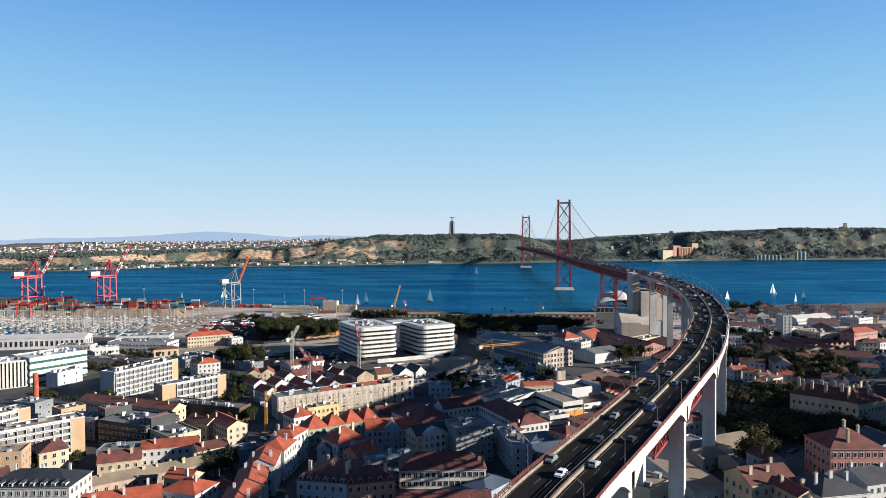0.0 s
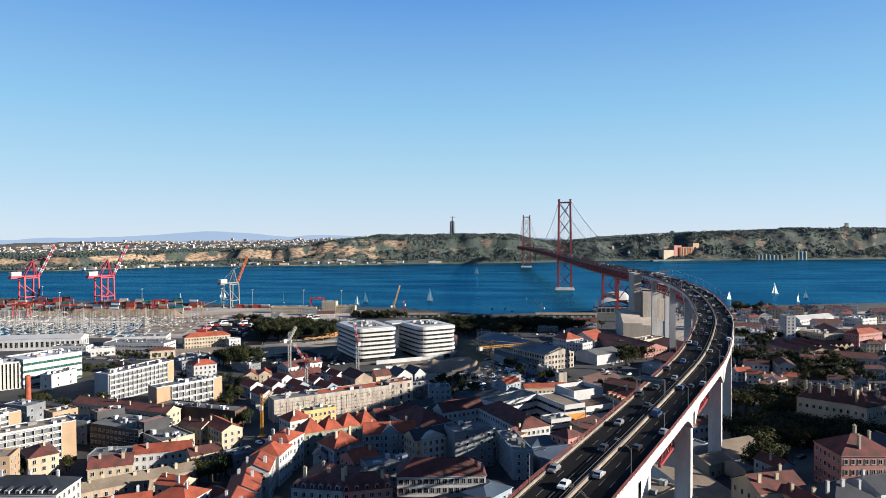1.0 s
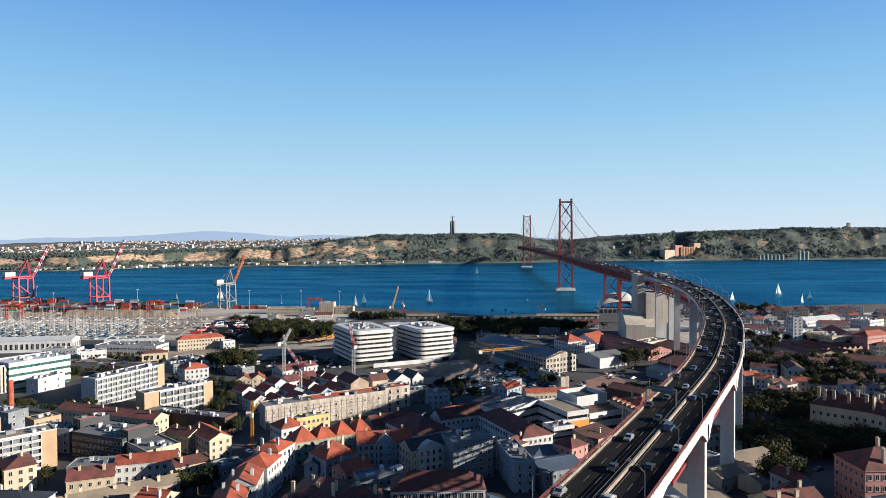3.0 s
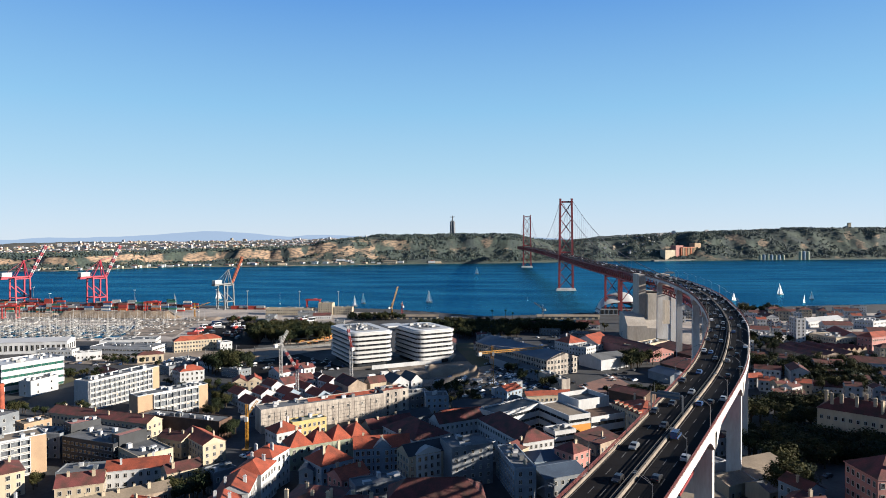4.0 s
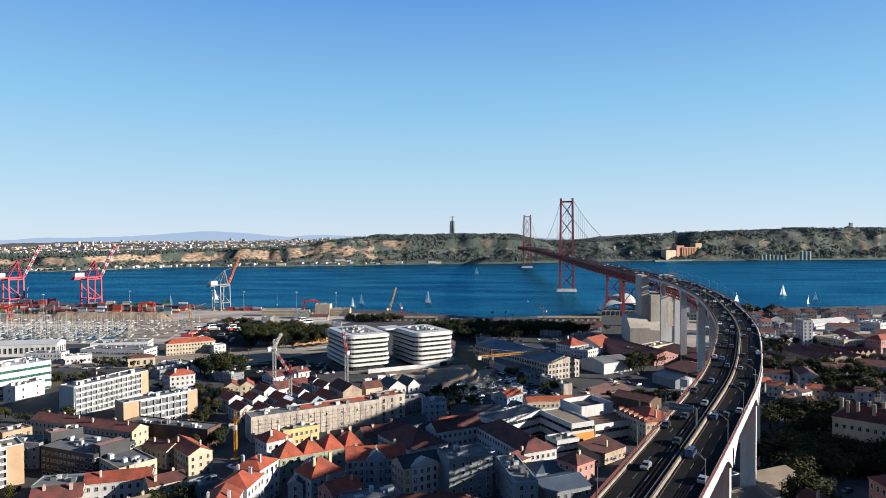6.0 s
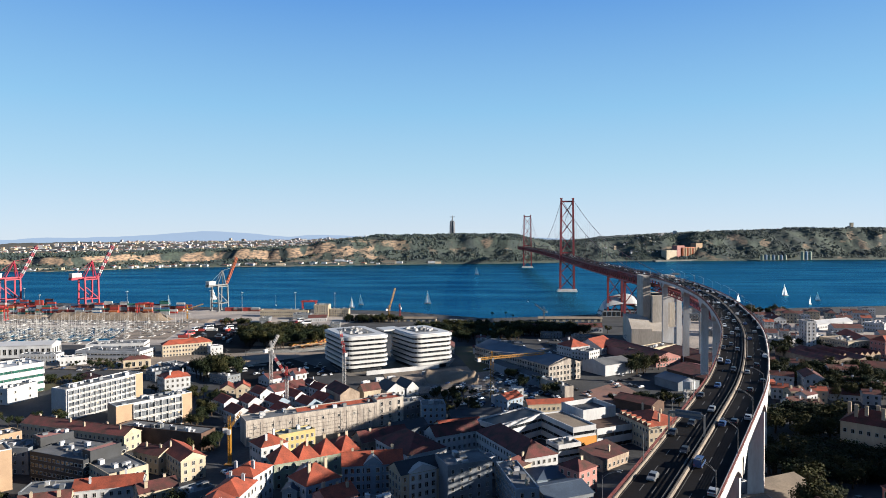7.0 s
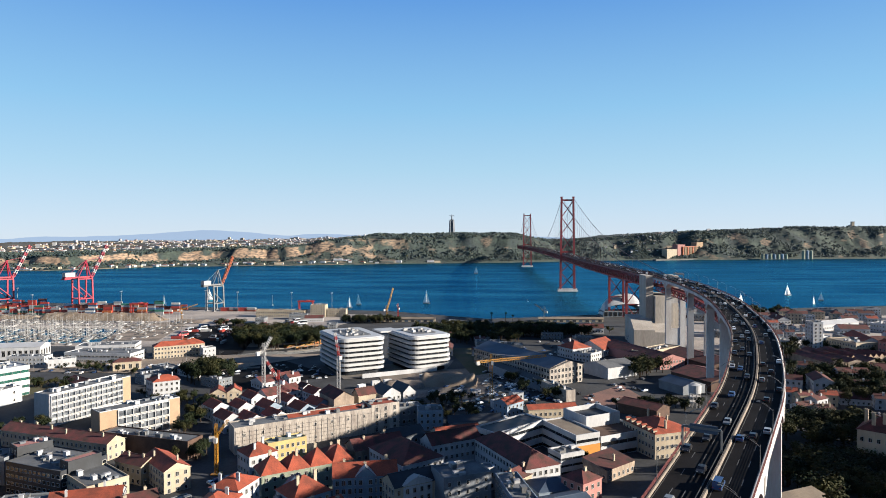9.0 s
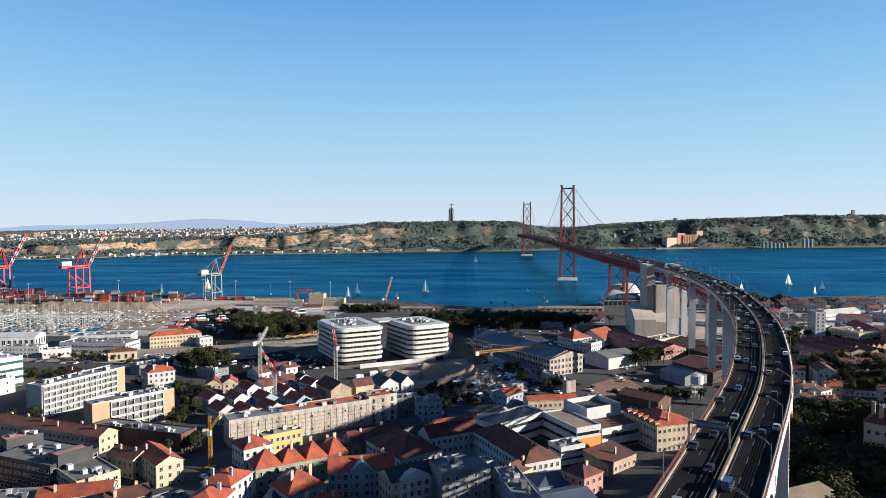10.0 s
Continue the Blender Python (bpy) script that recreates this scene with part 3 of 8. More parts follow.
tower(T1)
tower(T2)
s = soup()
HW = 10.5
step = 12.0
n = int((B1 - B0) / step)
for k in range(n):
    y0, y1 = B0 + k * step, B0 + (k + 1) * step
    z0, z1 = road_z(y0), road_z(y1)
    for side in (-1, 1):
        x0, x1 = bx(y0) + side * HW, bx(y1) + side * HW
        beam(s, (x0, y0, z0 - 1.2), (x1, y1, z1 - 1.2), 0.9, 1.6)
        beam(s, (x0, y0, z0 - 11.2), (x1, y1, z1 - 11.2), 0.9, 1.4)
        beam(s, (x0, y0, z0 - 11.2), (x0, y0, z0 - 1.2), 0.7)
        m = (y0 + y1) / 2
        beam(s, (x0, y0, z0 - 11.2), (bx(m) + side * HW, m, z0 - 1.4), 0.7)
        beam(s, (bx(m) + side * HW, m, z0 - 1.4), (x1, y1, z1 - 11.2), 0.7)
    beam(s, (bx(y0) - HW, y0, z0 - 11.2), (bx(y0) + HW, y0, z0 - 11.2), 0.7)
    beam(s, (bx(y0) - HW, y0, z0 - 2.0), (bx(y0) + HW, y0, z0 - 2.0), 0.7, 1.2)
part("stiffening_truss", s, "bridge_red", bridge, "red steel lattice truss")
s = soup()
s2 = soup()
for k in range(n):
    y0, y1 = B0 + k * step, B0 + (k + 1) * step
    z0, z1 = road_z(y0), road_z(y1)
    for w0, w1, top, bot, bag in ((-HW, HW, 0.0, -0.6, s), (-4, 4, -9.6, -10.4, s)):
        quad(bag, (bx(y0) + w0, y0, z0 + top), (bx(y0) + w1, y0, z0 + top), (bx(y1) + w1, y1, z1 + top), (bx(y1) + w0, y1, z1 + top))
        quad(bag, (bx(y0) + w0, y0, z0 + bot), (bx(y0) + w1, y0, z0 + bot), (bx(y1) + w1, y1, z1 + bot), (bx(y1) + w0, y1, z1 + bot))
    for w in (-HW, HW, 0):
        beam(s2, (bx(y0) + w, y0, z0 + 1.1), (bx(y1) + w, y1, z1 + 1.1), 0.25, 0.3)
        beam(s2, (bx(y0) + w, y0, z0 + 0.5), (bx(y1) + w, y1, z1 + 0.5), 0.2, 0.3)
        beam(s2, (bx(y0) + w, y0, z0), (bx(y0) + w, y0, z0 + 1.3), 0.25)
part("roadway", s, "asphalt", bridge, "dark bridge roadway")
part("railing", s2, "rail_red", bridge)


def cable_z(y):
    if y < T1:
        u = (T1 - y) / (T1 - B0)
        return 190 - (190 - 72) * u - 26 * math.sin(math.pi * u) * 0.8
    if y > T2:
        u = (y - T2) / (B1 - T2)
        return 190 - (190 - 72) * u - 22 * math.sin(math.pi * u) * 0.8
    u = (y - (T1 + T2) / 2) / ((T2 - T1) / 2)
    return 84 + 106 * u * u


for side in (-1, 1):
    s = soup()
    ys = [B0 + (B1 - B0) * k / 120 for k in range(121)]
    ys = sorted(ys + [T1, T2])
    for y0, y1 in zip(ys, ys[1:]):
        tube(s, (bx(y0) + side * 11.2, y0, cable_z(y0)), (bx(y1) + side * 11.2, y1, cable_z(y1)), 0.38, None, 6, 0, False)
    part("main_cable", s, "cable", bridge, "thick grey suspension cable")
    y = B0 + 60
    while y < B1 - 60:
        if cable_z(y) - road_z(y) > 2 and min(abs(y - T1), abs(y - T2)) > 6:
            s = soup()
            beam(s, (bx(y) + side * 11.2, y, road_z(y) - 1), (bx(y) + side * 11.2, y, cable_z(y)), 0.16)
            part("hanger", s, "cable", bridge)
        y += 23.0
# steel bents on the near bank
for y in (838.0, 935.0):
    t = part("side_bent", soup(), "bridge_red", bridge)
    for side in (-1, 1):
        s = soup()
        beam(s, (bx(y) + side * 9.1, y, 3), (bx(y) + side * 9.1, y, 60), 2.6, 3.2)
        part("leg", s, "bridge_red", t)
    s = soup()
    for z0, z1 in ((6, 32), (32, 58)):
        beam(s, (bx(y) - 9.5, y, z0), (bx(y) + 9.5, y, z1), 0.9)
        beam(s, (bx(y) + 9.5, y, z0), (bx(y) - 9.5, y, z1), 0.9)
    beam(s, (bx(y) - 9.5, y, 58), (bx(y) + 9.5, y, 58), 1.6)
    beam(s, (bx(y) - 9.5, y, 32), (bx(y) + 9.5, y, 32), 1.2)
    part("cross_brace", s, "bridge_red", t)

# anchorage block at the end of the viaduct
anchor = thing("anchorage", label="massive pale concrete bridge anchorage with stepped lower block", category="anchorage")
s = soup()
ax, ay, ad = AX[-1]
for side in (-1, 1):
    q = deck_at(END - 2, side * 12.5)
    box(s, (q.x, q.y, 2), (7.5, 24, deck_z(q.y) - 2 + 1.2), 0.06)
part("pylon_wall", s, "old_concrete", anchor)
s = soup()
box(s, (159, 741, 2), (17.5, 46, 51), 0.05)
part("core", s, "old_concrete", anchor)
s = soup()
for x0, x1, zt in ((128, 148, 31), (148, 166, 29)):
    pts = [(x0, 704, 3), (x1, 704, 3), (x1, 750, 3), (x0, 750, 3)]
    low = 21 if zt > 30 else 19
    top = [(x0, 704, low), (x1, 704, low), (x1, 724, zt), (x0, 724, zt)]
    quad(s, pts[0], pts[1], top[1], top[0])
    quad(s, top[0], top[1], top[2], top[3])
    quad(s, top[3], top[2], (x1, 750, zt), (x0, 750, zt))
    poly(s, [pts[0], top[0], top[3], (x0, 750, zt), pts[3]])
    poly(s, [pts[1], pts[2], (x1, 750, zt), top[2], top[1]])
part("lower_block", s, "old_concrete", anchor)

# ---- building kit ----
TAKEN = []      # circles and boxes already built on


def taken(x, y, r):
    for a, b, w, d, rot in TAKEN:
        dx, dy = x - a, y - b
        u = abs(dx * math.cos(rot) + dy * math.sin(rot))
        v = abs(-dx * math.sin(rot) + dy * math.cos(rot))
        if u < w / 2 + r and v < d / 2 + r:
            return True
    return False


WIN = {}


def window_mesh(w, h, style):
    """One window: a frame that stands proud, a pane set back in it, a sill and a middle bar. The wall's face is the plane y = 0."""
    key = (round(w, 1), round(h, 1), style)
    if key in WIN:
        return WIN[key]
    s = soup()
    f = 0.14
    for x in (-w / 2 - f / 2, w / 2 + f / 2):
        box(s, (x, -0.04, -h / 2), (f, 0.14, h))
    box(s, (0, -0.04, h / 2), (w + 2 * f, 0.14, f))
    box(s, (0, -0.09, -h / 2 - f), (w + 2 * f + 0.1, 0.26, f))
    quad(s, (-w / 2, -0.02, -h / 2), (w / 2, -0.02, -h / 2), (w / 2, -0.02, h / 2), (-w / 2, -0.02, h / 2), 1)
    if style != "plain":
        box(s, (0, -0.035, -h / 2), (0.08, 0.05, h))
    WIN[key] = mesh_of("window", s, ["frame", "window"])
    return WIN[key]


def windows_on(parent, w, h0, floors, fh, ox, oy, turn, ww, wh, gap, bag, style="bar"):
    """Rows of windows on a wall of width w, whose outer face's middle is at (ox, oy) and faces -y turned by turn."""
    cols = max(1, int((w - 0.8) / gap))
    ca, sa = math.cos(turn), math.sin(turn)
    for fl in range(floors):
        z = h0 + fl * fh + fh * 0.52
        for c in range(cols):
            u = (c - (cols - 1) / 2) * (w - 0.6) / cols
            x, y = ox + ca * u, oy + sa * u
            if bag is not None:
                me = window_mesh(ww, wh, style)
                base = len(bag["v"])
                for v in me.vertices:
                    p = v.co
                    bag["v"].append((x + ca * p.x - sa * p.y, y + sa * p.x + ca * p.y, z + p.z))
                for f in me.polygons:
                    bag["f"].append(tuple(base + k for k in f.vertices))
                    bag["m"].append(f.material_index)
            else:
                o = part("window", window_mesh(ww, wh, style), None, parent)
                o.matrix_basis = Matrix.LocRotScale((x, y, z), Euler((0, 0, turn)), None)


def roof_part(parent, w, d, h, kind, rise, mat, over=0.4):
    if kind in ("gable", "hip") and d > w * 1.05:
        s = roof_part(parent, d, w, h, kind, rise, mat, over)
        s["v"] = [(-y, x, z) for x, y, z in s["v"]]
        return s
    s = soup()
    W, D = w / 2 + over, d / 2 + over
    t = 0.22
    if kind == "flat":
        for sx, sy, lx, ly in ((0, -1, w, 0.35), (0, 1, w, 0.35), (-1, 0, 0.35, d - 0.7), (1, 0, 0.35, d - 0.7)):
            box(s, (sx * (w - 0.35) / 2, sy * (d - 0.35) / 2, h), (lx, ly, 0.7), 0, 1)
        quad(s, (-w / 2 + .35, -d / 2 + .35, h + 0.12), (w / 2 - .35, -d / 2 + .35, h + 0.12), (w / 2 - .35, d / 2 - .35, h + 0.12), (-w / 2 + .35, d / 2 - .35, h + 0.12))
        return s
    if kind == "pyramid" or (kind == "hip" and w - d < 1.0):
        r = [(0, 0, h + rise)] * 2
    elif kind == "hip":
        r = [(-(w - d) / 2 - 0.01, 0, h + rise), ((w - d) / 2 + 0.01, 0, h + rise)]
    elif kind == "shed":
        quad(s, (-W, -D, h), (W, -D, h), (W, D, h + rise), (-W, D, h + rise))
        quad(s, (-W, D, h + rise), (W, D, h + rise), (W, D, h), (-W, D, h), 1)
        for x in (-W, W):
            poly(s, [(x, -D, h), (x, D, h), (x, D, h + rise)], 1)
        return s
    else:
        r = [(-W, 0, h + rise), (W, 0, h + rise)]
    e = [(-W, -D, h), (W, -D, h), (W, D, h), (-W, D, h)]
    quad(s, e[0], e[1], r[1], r[0])
    quad(s, e[2], e[3], r[0], r[1])
    if kind == "gable":
        for side, a, b in ((0, e[3], e[0]), (1, e[1], e[2])):
            k = -1 if side == 0 else 1
            x = k * w / 2
            poly(s, [(x, -d / 2, h), (x, d / 2, h), (x, 0, h + rise * (d / 2) / D)], 1)
    else:
        poly(s, [e[3], e[0], r[0]])
        poly(s, [e[1], e[2], r[1]])
    poly(s, [(x, y, z - t) for x, y, z in reversed(e)], 1)
    for a, b in zip(e, e[1:] + e[:1]):
        quad(s, (a[0], a[1], a[2] - t), (b[0], b[1], b[2] - t), b, a, 1)
    if kind in ("gable", "hip"):
        beam(s, (r[0][0], 0, r[0][2]), (r[1][0], 0, r[1][2]), 0.35, 0.2)
    return s


def gridded(t, w, d, h, floors, el=0.6, er=3.2):
    """Balcony grid on the front: floor slabs, fins, glazing behind and ochre end panels."""
    fh = (h - 1.2) / floors
    s = soup()
    quad(s, (-w / 2 + el, -d / 2 - 0.02, 1), (w / 2 - er, -d / 2 - 0.02, 1), (w / 2 - er, -d / 2 - 0.02, h - 0.4), (-w / 2 + el, -d / 2 - 0.02, h - 0.4))
    mid, span = (el - er) / 2, w - el - er
    part("glazing", s, "flat_glass", t)
    for k in range(floors + 1):
        s = soup()
        box(s, (mid, -d / 2 - 0.45, 0.9 + k * fh - 0.3), (span, 0.9, 0.42))
        part("balcony_slab", s, "white", t)
        if k < floors:
            s = soup()
            box(s, (mid, -d / 2 - 0.84, 1.2 + k * fh), (span, 0.1, 0.55))
            part("balcony_front", s, "frame", t)
    n = max(3, int(span / 3.6))
    for k in range(n + 1):
        s = soup()
        box(s, (-w / 2 + el + span * k / n, -d / 2 - 0.55, 0.9), (0.24, 1.0, h - 1.0))
        part("fin", s, "white", t)
    rnd = random.Random(int(w * 100))
    for k in range(n * floors):
        if rnd.random() < 0.42:
            c, f = k % n, k // n
            x0 = -w / 2 + el + span * (c + 0.5) / n
            s = soup()
            hh = rnd.uniform(0.6, 1.5)
            box(s, (x0 + rnd.uniform(-0.7, 0.7), -d / 2 - 0.1, 0.9 + (f + 1) * fh - 0.2 - hh), (rnd.uniform(0.8, 1.5), 0.08, hh))
            part("blind", s, rnd.choice(("cream", "grey", "frame")), t)
    for side in (-1, 1):
        s = soup()
        end = el if side < 0 else er
        box(s, (side * (w / 2 - end / 2 + 0.02), -d / 2 + 0.0, 0), (end, 0.3, h + 0.3))
        box(s, (side * (w / 2 + 0.0), 0.2, 0), (0.3, d - 0.2, h + 0.3))
        part("end_wall", s, "ochre" if side > 0 or floors == 4 else "white", t, "plain end wall")


def banded(t, w, d, h, n, glass):
    """White parapet bands with strips set back between them, on all four sides: glazing, or on the garage dark panes
    for shaded openings.
    """
    fh = h / n
    for k in range(n):
        z = k * fh + fh * 0.22
        s = soup()
        for turn, ww, dd in ((0, w, d), (1, d, w), (2, w, d), (3, d, w)):
            a = turn * math.pi / 2
            ca, sa = math.cos(a), math.sin(a)
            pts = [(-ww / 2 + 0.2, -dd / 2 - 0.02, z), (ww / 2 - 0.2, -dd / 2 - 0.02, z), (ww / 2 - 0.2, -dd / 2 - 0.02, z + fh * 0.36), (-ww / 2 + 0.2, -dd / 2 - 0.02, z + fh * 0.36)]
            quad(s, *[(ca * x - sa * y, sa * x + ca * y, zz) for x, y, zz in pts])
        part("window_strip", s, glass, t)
        s = soup()
        for sx, sy, lx, ly in ((0, -1, w + 0.8, 0.4), (0, 1, w + 0.8, 0.4), (-1, 0, 0.4, d), (1, 0, 0.4, d)):
            box(s, (sx * (w / 2 + 0.2), sy * (d / 2 + 0.2), z + fh * 0.36), (lx, ly, fh * 0.6))
        part("band", s, "white", t)
    m = max(2, int(w / 5))
    for k in range(m + 1):
        s = soup()
        box(s, (-w / 2 + w * k / m, -d / 2 - 0.1, 0.2), (0.25, 0.18, h - 0.3))
        part("mullion", s, "grey", t)


def roof_clutter(t, w, d, h, rnd):
    """Lift housings, ducts and boxes on a flat roof."""
    for k in range(min(14, int(w * d / 45) + 1)):
        s = soup()
        bw, bd, bh = rnd.uniform(1, 3.2), rnd.uniform(1, 2.4), rnd.uniform(0.6, 2.0)
        cx, cy = rnd.uniform(-0.42, 0.42) * w, rnd.uniform(-0.32, 0.32) * d
        box(s, (cx, cy, h + 0.12), (bw, bd, bh))
        box(s, (cx, cy, h + 0.12 + bh), (bw + 0.2, bd + 0.2, 0.12))
        part(rnd.choice(("roof_vent", "lift_housing", "air_unit")), s, rnd.choice(("white", "grey", "steel_grey", "white")), t)


def building(x, y, w, d, rot, h, wallm="white", roofm="tile", roof="hip", rise=None, z0=None, floors=None, sides="fr", name="house", label="", category="", joined=True,
             chimneys=0, ww=1.1, wh=1.6, gap=2.9, style="bar", dormers=0, fh=None, group="", facade=0, bands=0, fins=0.0, accent=False):
    """A building with its base's centre at (x, y); local -y is its front. sides: f front, b back, l left, r right with windows."""
    if z0 is None:
        z0 = min(ground_z(x + dx, y + dy) for dx in (-w / 3, 0, w / 3) for dy in (-d / 3, 0, d / 3)) - 0.3
    else:
        low = min(ground_z(x + dx, y + dy) for dx in (-w / 3, 0, w / 3) for dy in (-d / 3, 0, d / 3)) - 0.5
        if low < z0:
            floors = floors or max(1, int(h / 3.1))
            h, z0 = h + z0 - low, low
    t = thing(name, x, y, z0, rot, label, category or "house", group)
    joined = joined or y > 335
    TAKEN.append((x, y, w, d, rot))
    rise = rise if rise is not None else min(w, d) * 0.27
    s = soup()
    box(s, (0, 0, 0), (w, d, h))
    part("wall", s, wallm, t)
    part("roof", roof_part(t, w, d, h, roof, rise, roofm), [roofm, wallm], t)
    floors = floors or max(1, int(h / 3.1))
    fh = fh or (h - 0.5) / floors
    bag = soup() if joined else None
    for c, (ww_, ox, oy, turn) in dict(f=(w, 0, -d / 2, 0), b=(w, 0, d / 2, math.pi), r=(d, w / 2, 0, math.pi / 2), l=(d, -w / 2, 0, -math.pi / 2)).items():
        if c in sides:
            windows_on(t, ww_, 0.1, floors, fh, ox, oy, turn, ww, wh, gap, bag, style)
    if bag and bag["v"]:
        part("glazing", bag, ["frame", "window"], t)["kind"] = "stuff"
    if facade:
        gridded(t, w, d, h, facade, 9.0 if facade == 4 else 0.6, 6.5)
    if bands:
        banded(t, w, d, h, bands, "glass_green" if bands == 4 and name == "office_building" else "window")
    if accent:
        s = soup()
        if bands > 1:
            box(s, (w / 2 + 0.5, 0, h * 0.1), (0.25, d + 0.9, h * 0.55))
        else:
            box(s, (w / 2 - 1.2, -d / 2 - 0.5, h * 0.1), (3.2, 0.25, h * 0.75))
        part("corner_panel", s, "orange_panel", t, "orange corner panel")
    if fins:
        n = int(w / fins)
        for k in range(n):
            s = soup()
            box(s, ((k + 0.5) / n * w - w / 2, -d / 2 - 0.25, 1.0), (1.35, 0.5, h - 1.5))
            part("louvre", s, "frame", t)
        s = soup()
        quad(s, (-w / 2 + 0.5, -d / 2 - 0.03, 1), (w / 2 - 0.5, -d / 2 - 0.03, 1), (w / 2 - 0.5, -d / 2 - 0.03, h - 0.5), (-w / 2 + 0.5, -d / 2 - 0.03, h - 0.5))
        part("glazing", s, "window", t)
    rnd = random.Random(int(x * 13 + y * 7))
    if roof == "flat" and w * d > 90 and name != "parking_garage":
        roof_clutter(t, w, d, h, rnd)
    for k in range(chimneys):
        cx = (k + 0.5) / chimneys * w - w / 2 + rnd.uniform(-0.8, 0.8)
        cy = rnd.choice((-1, 1)) * d * rnd.uniform(0.05, 0.3)
        s = soup()
        top = h + (rise if roof != "flat" else 0) + rnd.uniform(0.4, 1.2)
        cw = rnd.uniform(0.7, 1.3)
        if name == "tenement":
            top, cw = top + 1.0, 1.4
        box(s, (cx, cy, h - 0.4), (cw, 0.7, top - h + 0.4))
        box(s, (cx, cy, top), (cw + 0.2, 0.9, 0.18))
        for q in (-0.25, 0.25):
            tube(s, (cx + q * cw, cy, top + 0.18), (cx + q * cw, cy, top + 0.6), 0.13, 0.11, 6)
        part("chimney", s, [wallm if wallm in ("white", "cream") else "cream"], t)
    for k in range(dormers):
        cx = (k + 0.5) / dormers * w - w / 2
        s = soup()
        box(s, (cx, -d / 2 + 1.3, h - 0.1), (1.5, 2.2, 1.6), 0, 0)
        quad(s, (cx - 0.95, -d / 2 + 0.1, h + 1.45), (cx, -d / 2 + 0.1, h + 2.1), (cx, -d / 2 + 3.2, h + 2.1), (cx - 0.95, -d / 2 + 3.2, h + 1.45), 1)
        quad(s, (cx, -d / 2 + 0.1, h + 2.1), (cx + 0.95, -d / 2 + 0.1, h + 1.45), (cx + 0.95, -d / 2 + 3.2, h + 1.45), (cx, -d / 2 + 3.2, h + 2.1), 1)
        poly(s, [(cx - 0.75, -d / 2 + 0.18, h + 1.5), (cx + 0.75, -d / 2 + 0.18, h + 1.5), (cx, -d / 2 + 0.18, h + 2.05)], 0)
        quad(s, (cx - 0.5, -d / 2 + 0.17, h + 0.2), (cx + 0.5, -d / 2 + 0.17, h + 0.2), (cx + 0.5, -d / 2 + 0.17, h + 1.3), (cx - 0.5, -d / 2 + 0.17, h + 1.3), 2)
        part("dormer", s, [wallm, roofm, "window"], t)
    return t


def pediment(t, w, d, h, rise, wallm):
    """A gabled centre bay that rises over the eaves, with its own small roof and windows."""
    s = soup()
    box(s, (0, -d / 2 - 0.1, 0), (w, 0.5, h + 0.6))
    poly(s, [(-w / 2, -d / 2 - 0.35, h + 0.6), (w / 2, -d / 2 - 0.35, h + 0.6), (0, -d / 2 - 0.35, h + 0.6 + rise)])
    for k in (-1, 1):
        quad(s, (k * (w / 2 + 0.4), -d / 2 - 0.6, h + 0.5), (0, -d / 2 - 0.6, h + 0.7 + rise), (0, -d / 2 + 3.2, h + 0.7 + rise), (k * (w / 2 + 0.4), -d / 2 + 3.2, h + 0.5), 1)
    part("gable", s, [wallm, "frame"], t)
    n = max(2, int(w / 2.6))
    for fl in range(4):
        for c in range(n):
            o = part("window", window_mesh(1.2, 1.8, "bar"), None, t)
            o.matrix_basis = Matrix.Translation(((c - (n - 1) / 2) * w / n, -d / 2 - 0.38, 2.0 + fl * (h - 0.5) / 4))


# ---- plants, vehicles, cranes ----
LIFTS = [0.06]


def patch(name, mat, corners, label, lift=None, n=12):
    """A flat-laid surface between four corners, following the ground."""
    LIFTS[0] += 0.03
    lift = LIFTS[0]
    (a, b, c, d) = [Vector((*q, 0)) for q in corners]
    s = soup()
    for j in range(n + 1):
        for i in range(n + 1):
            p = a.lerp(b, i / n).lerp(d.lerp(c, i / n), j / n)
            s["v"].append((p.x, p.y, ground_z(p.x, p.y) + lift))
    for j in range(n):
        for i in range(n):
            k = j * (n + 1) + i
            s["f"].append((k, k + 1, k + n + 2, k + n + 1))
            s["m"].append(0)
    return tagged(part(name, s, mat), label, "", "", "structure")


def crown_mesh(seed, tall, leaves, mat):
    """A crown of many small tilted leaf clumps gathered round a few limbs, with gaps between."""
    r = random.Random(seed)
    s = soup()
    lobes = []
    for k in range(9):
        a, rr = r.uniform(0, 6.28), r.uniform(0.05, 0.34)
        lobes.append((math.cos(a) * rr, math.sin(a) * rr, r.uniform(0.42, 0.86) if not tall else r.uniform(0.3, 0.92), r.uniform(0.13, 0.24)))
    for k in range(leaves):
        x, y, z, q = lobes[k % len(lobes)]
        v = Vector((r.gauss(0, 1), r.gauss(0, 1), r.gauss(0, 0.8))).normalized() * q * r.uniform(0.55, 1.08)
        c = Vector((x, y, z)) + v
        n = (v.normalized() + Vector((r.uniform(-.6, .6), r.uniform(-.6, .6), r.uniform(-.2, .8)))).normalized()
        u = n.orthogonal().normalized()
        u.rotate(Matrix.Rotation(r.uniform(0, 6.28), 3, n))
        w = n.cross(u)
        e = r.uniform(0.02, 0.042)
        pts = [c + u * e, c + w * e * 0.8 + n * e * 0.3, c - u * e, c - w * e * 0.8 - n * e * 0.25]
        if tall:
            pts = [Vector((p.x * 0.5, p.y * 0.5, p.z)) for p in pts]
        quad(s, *pts)
    return mesh_of("crown", s, [mat])


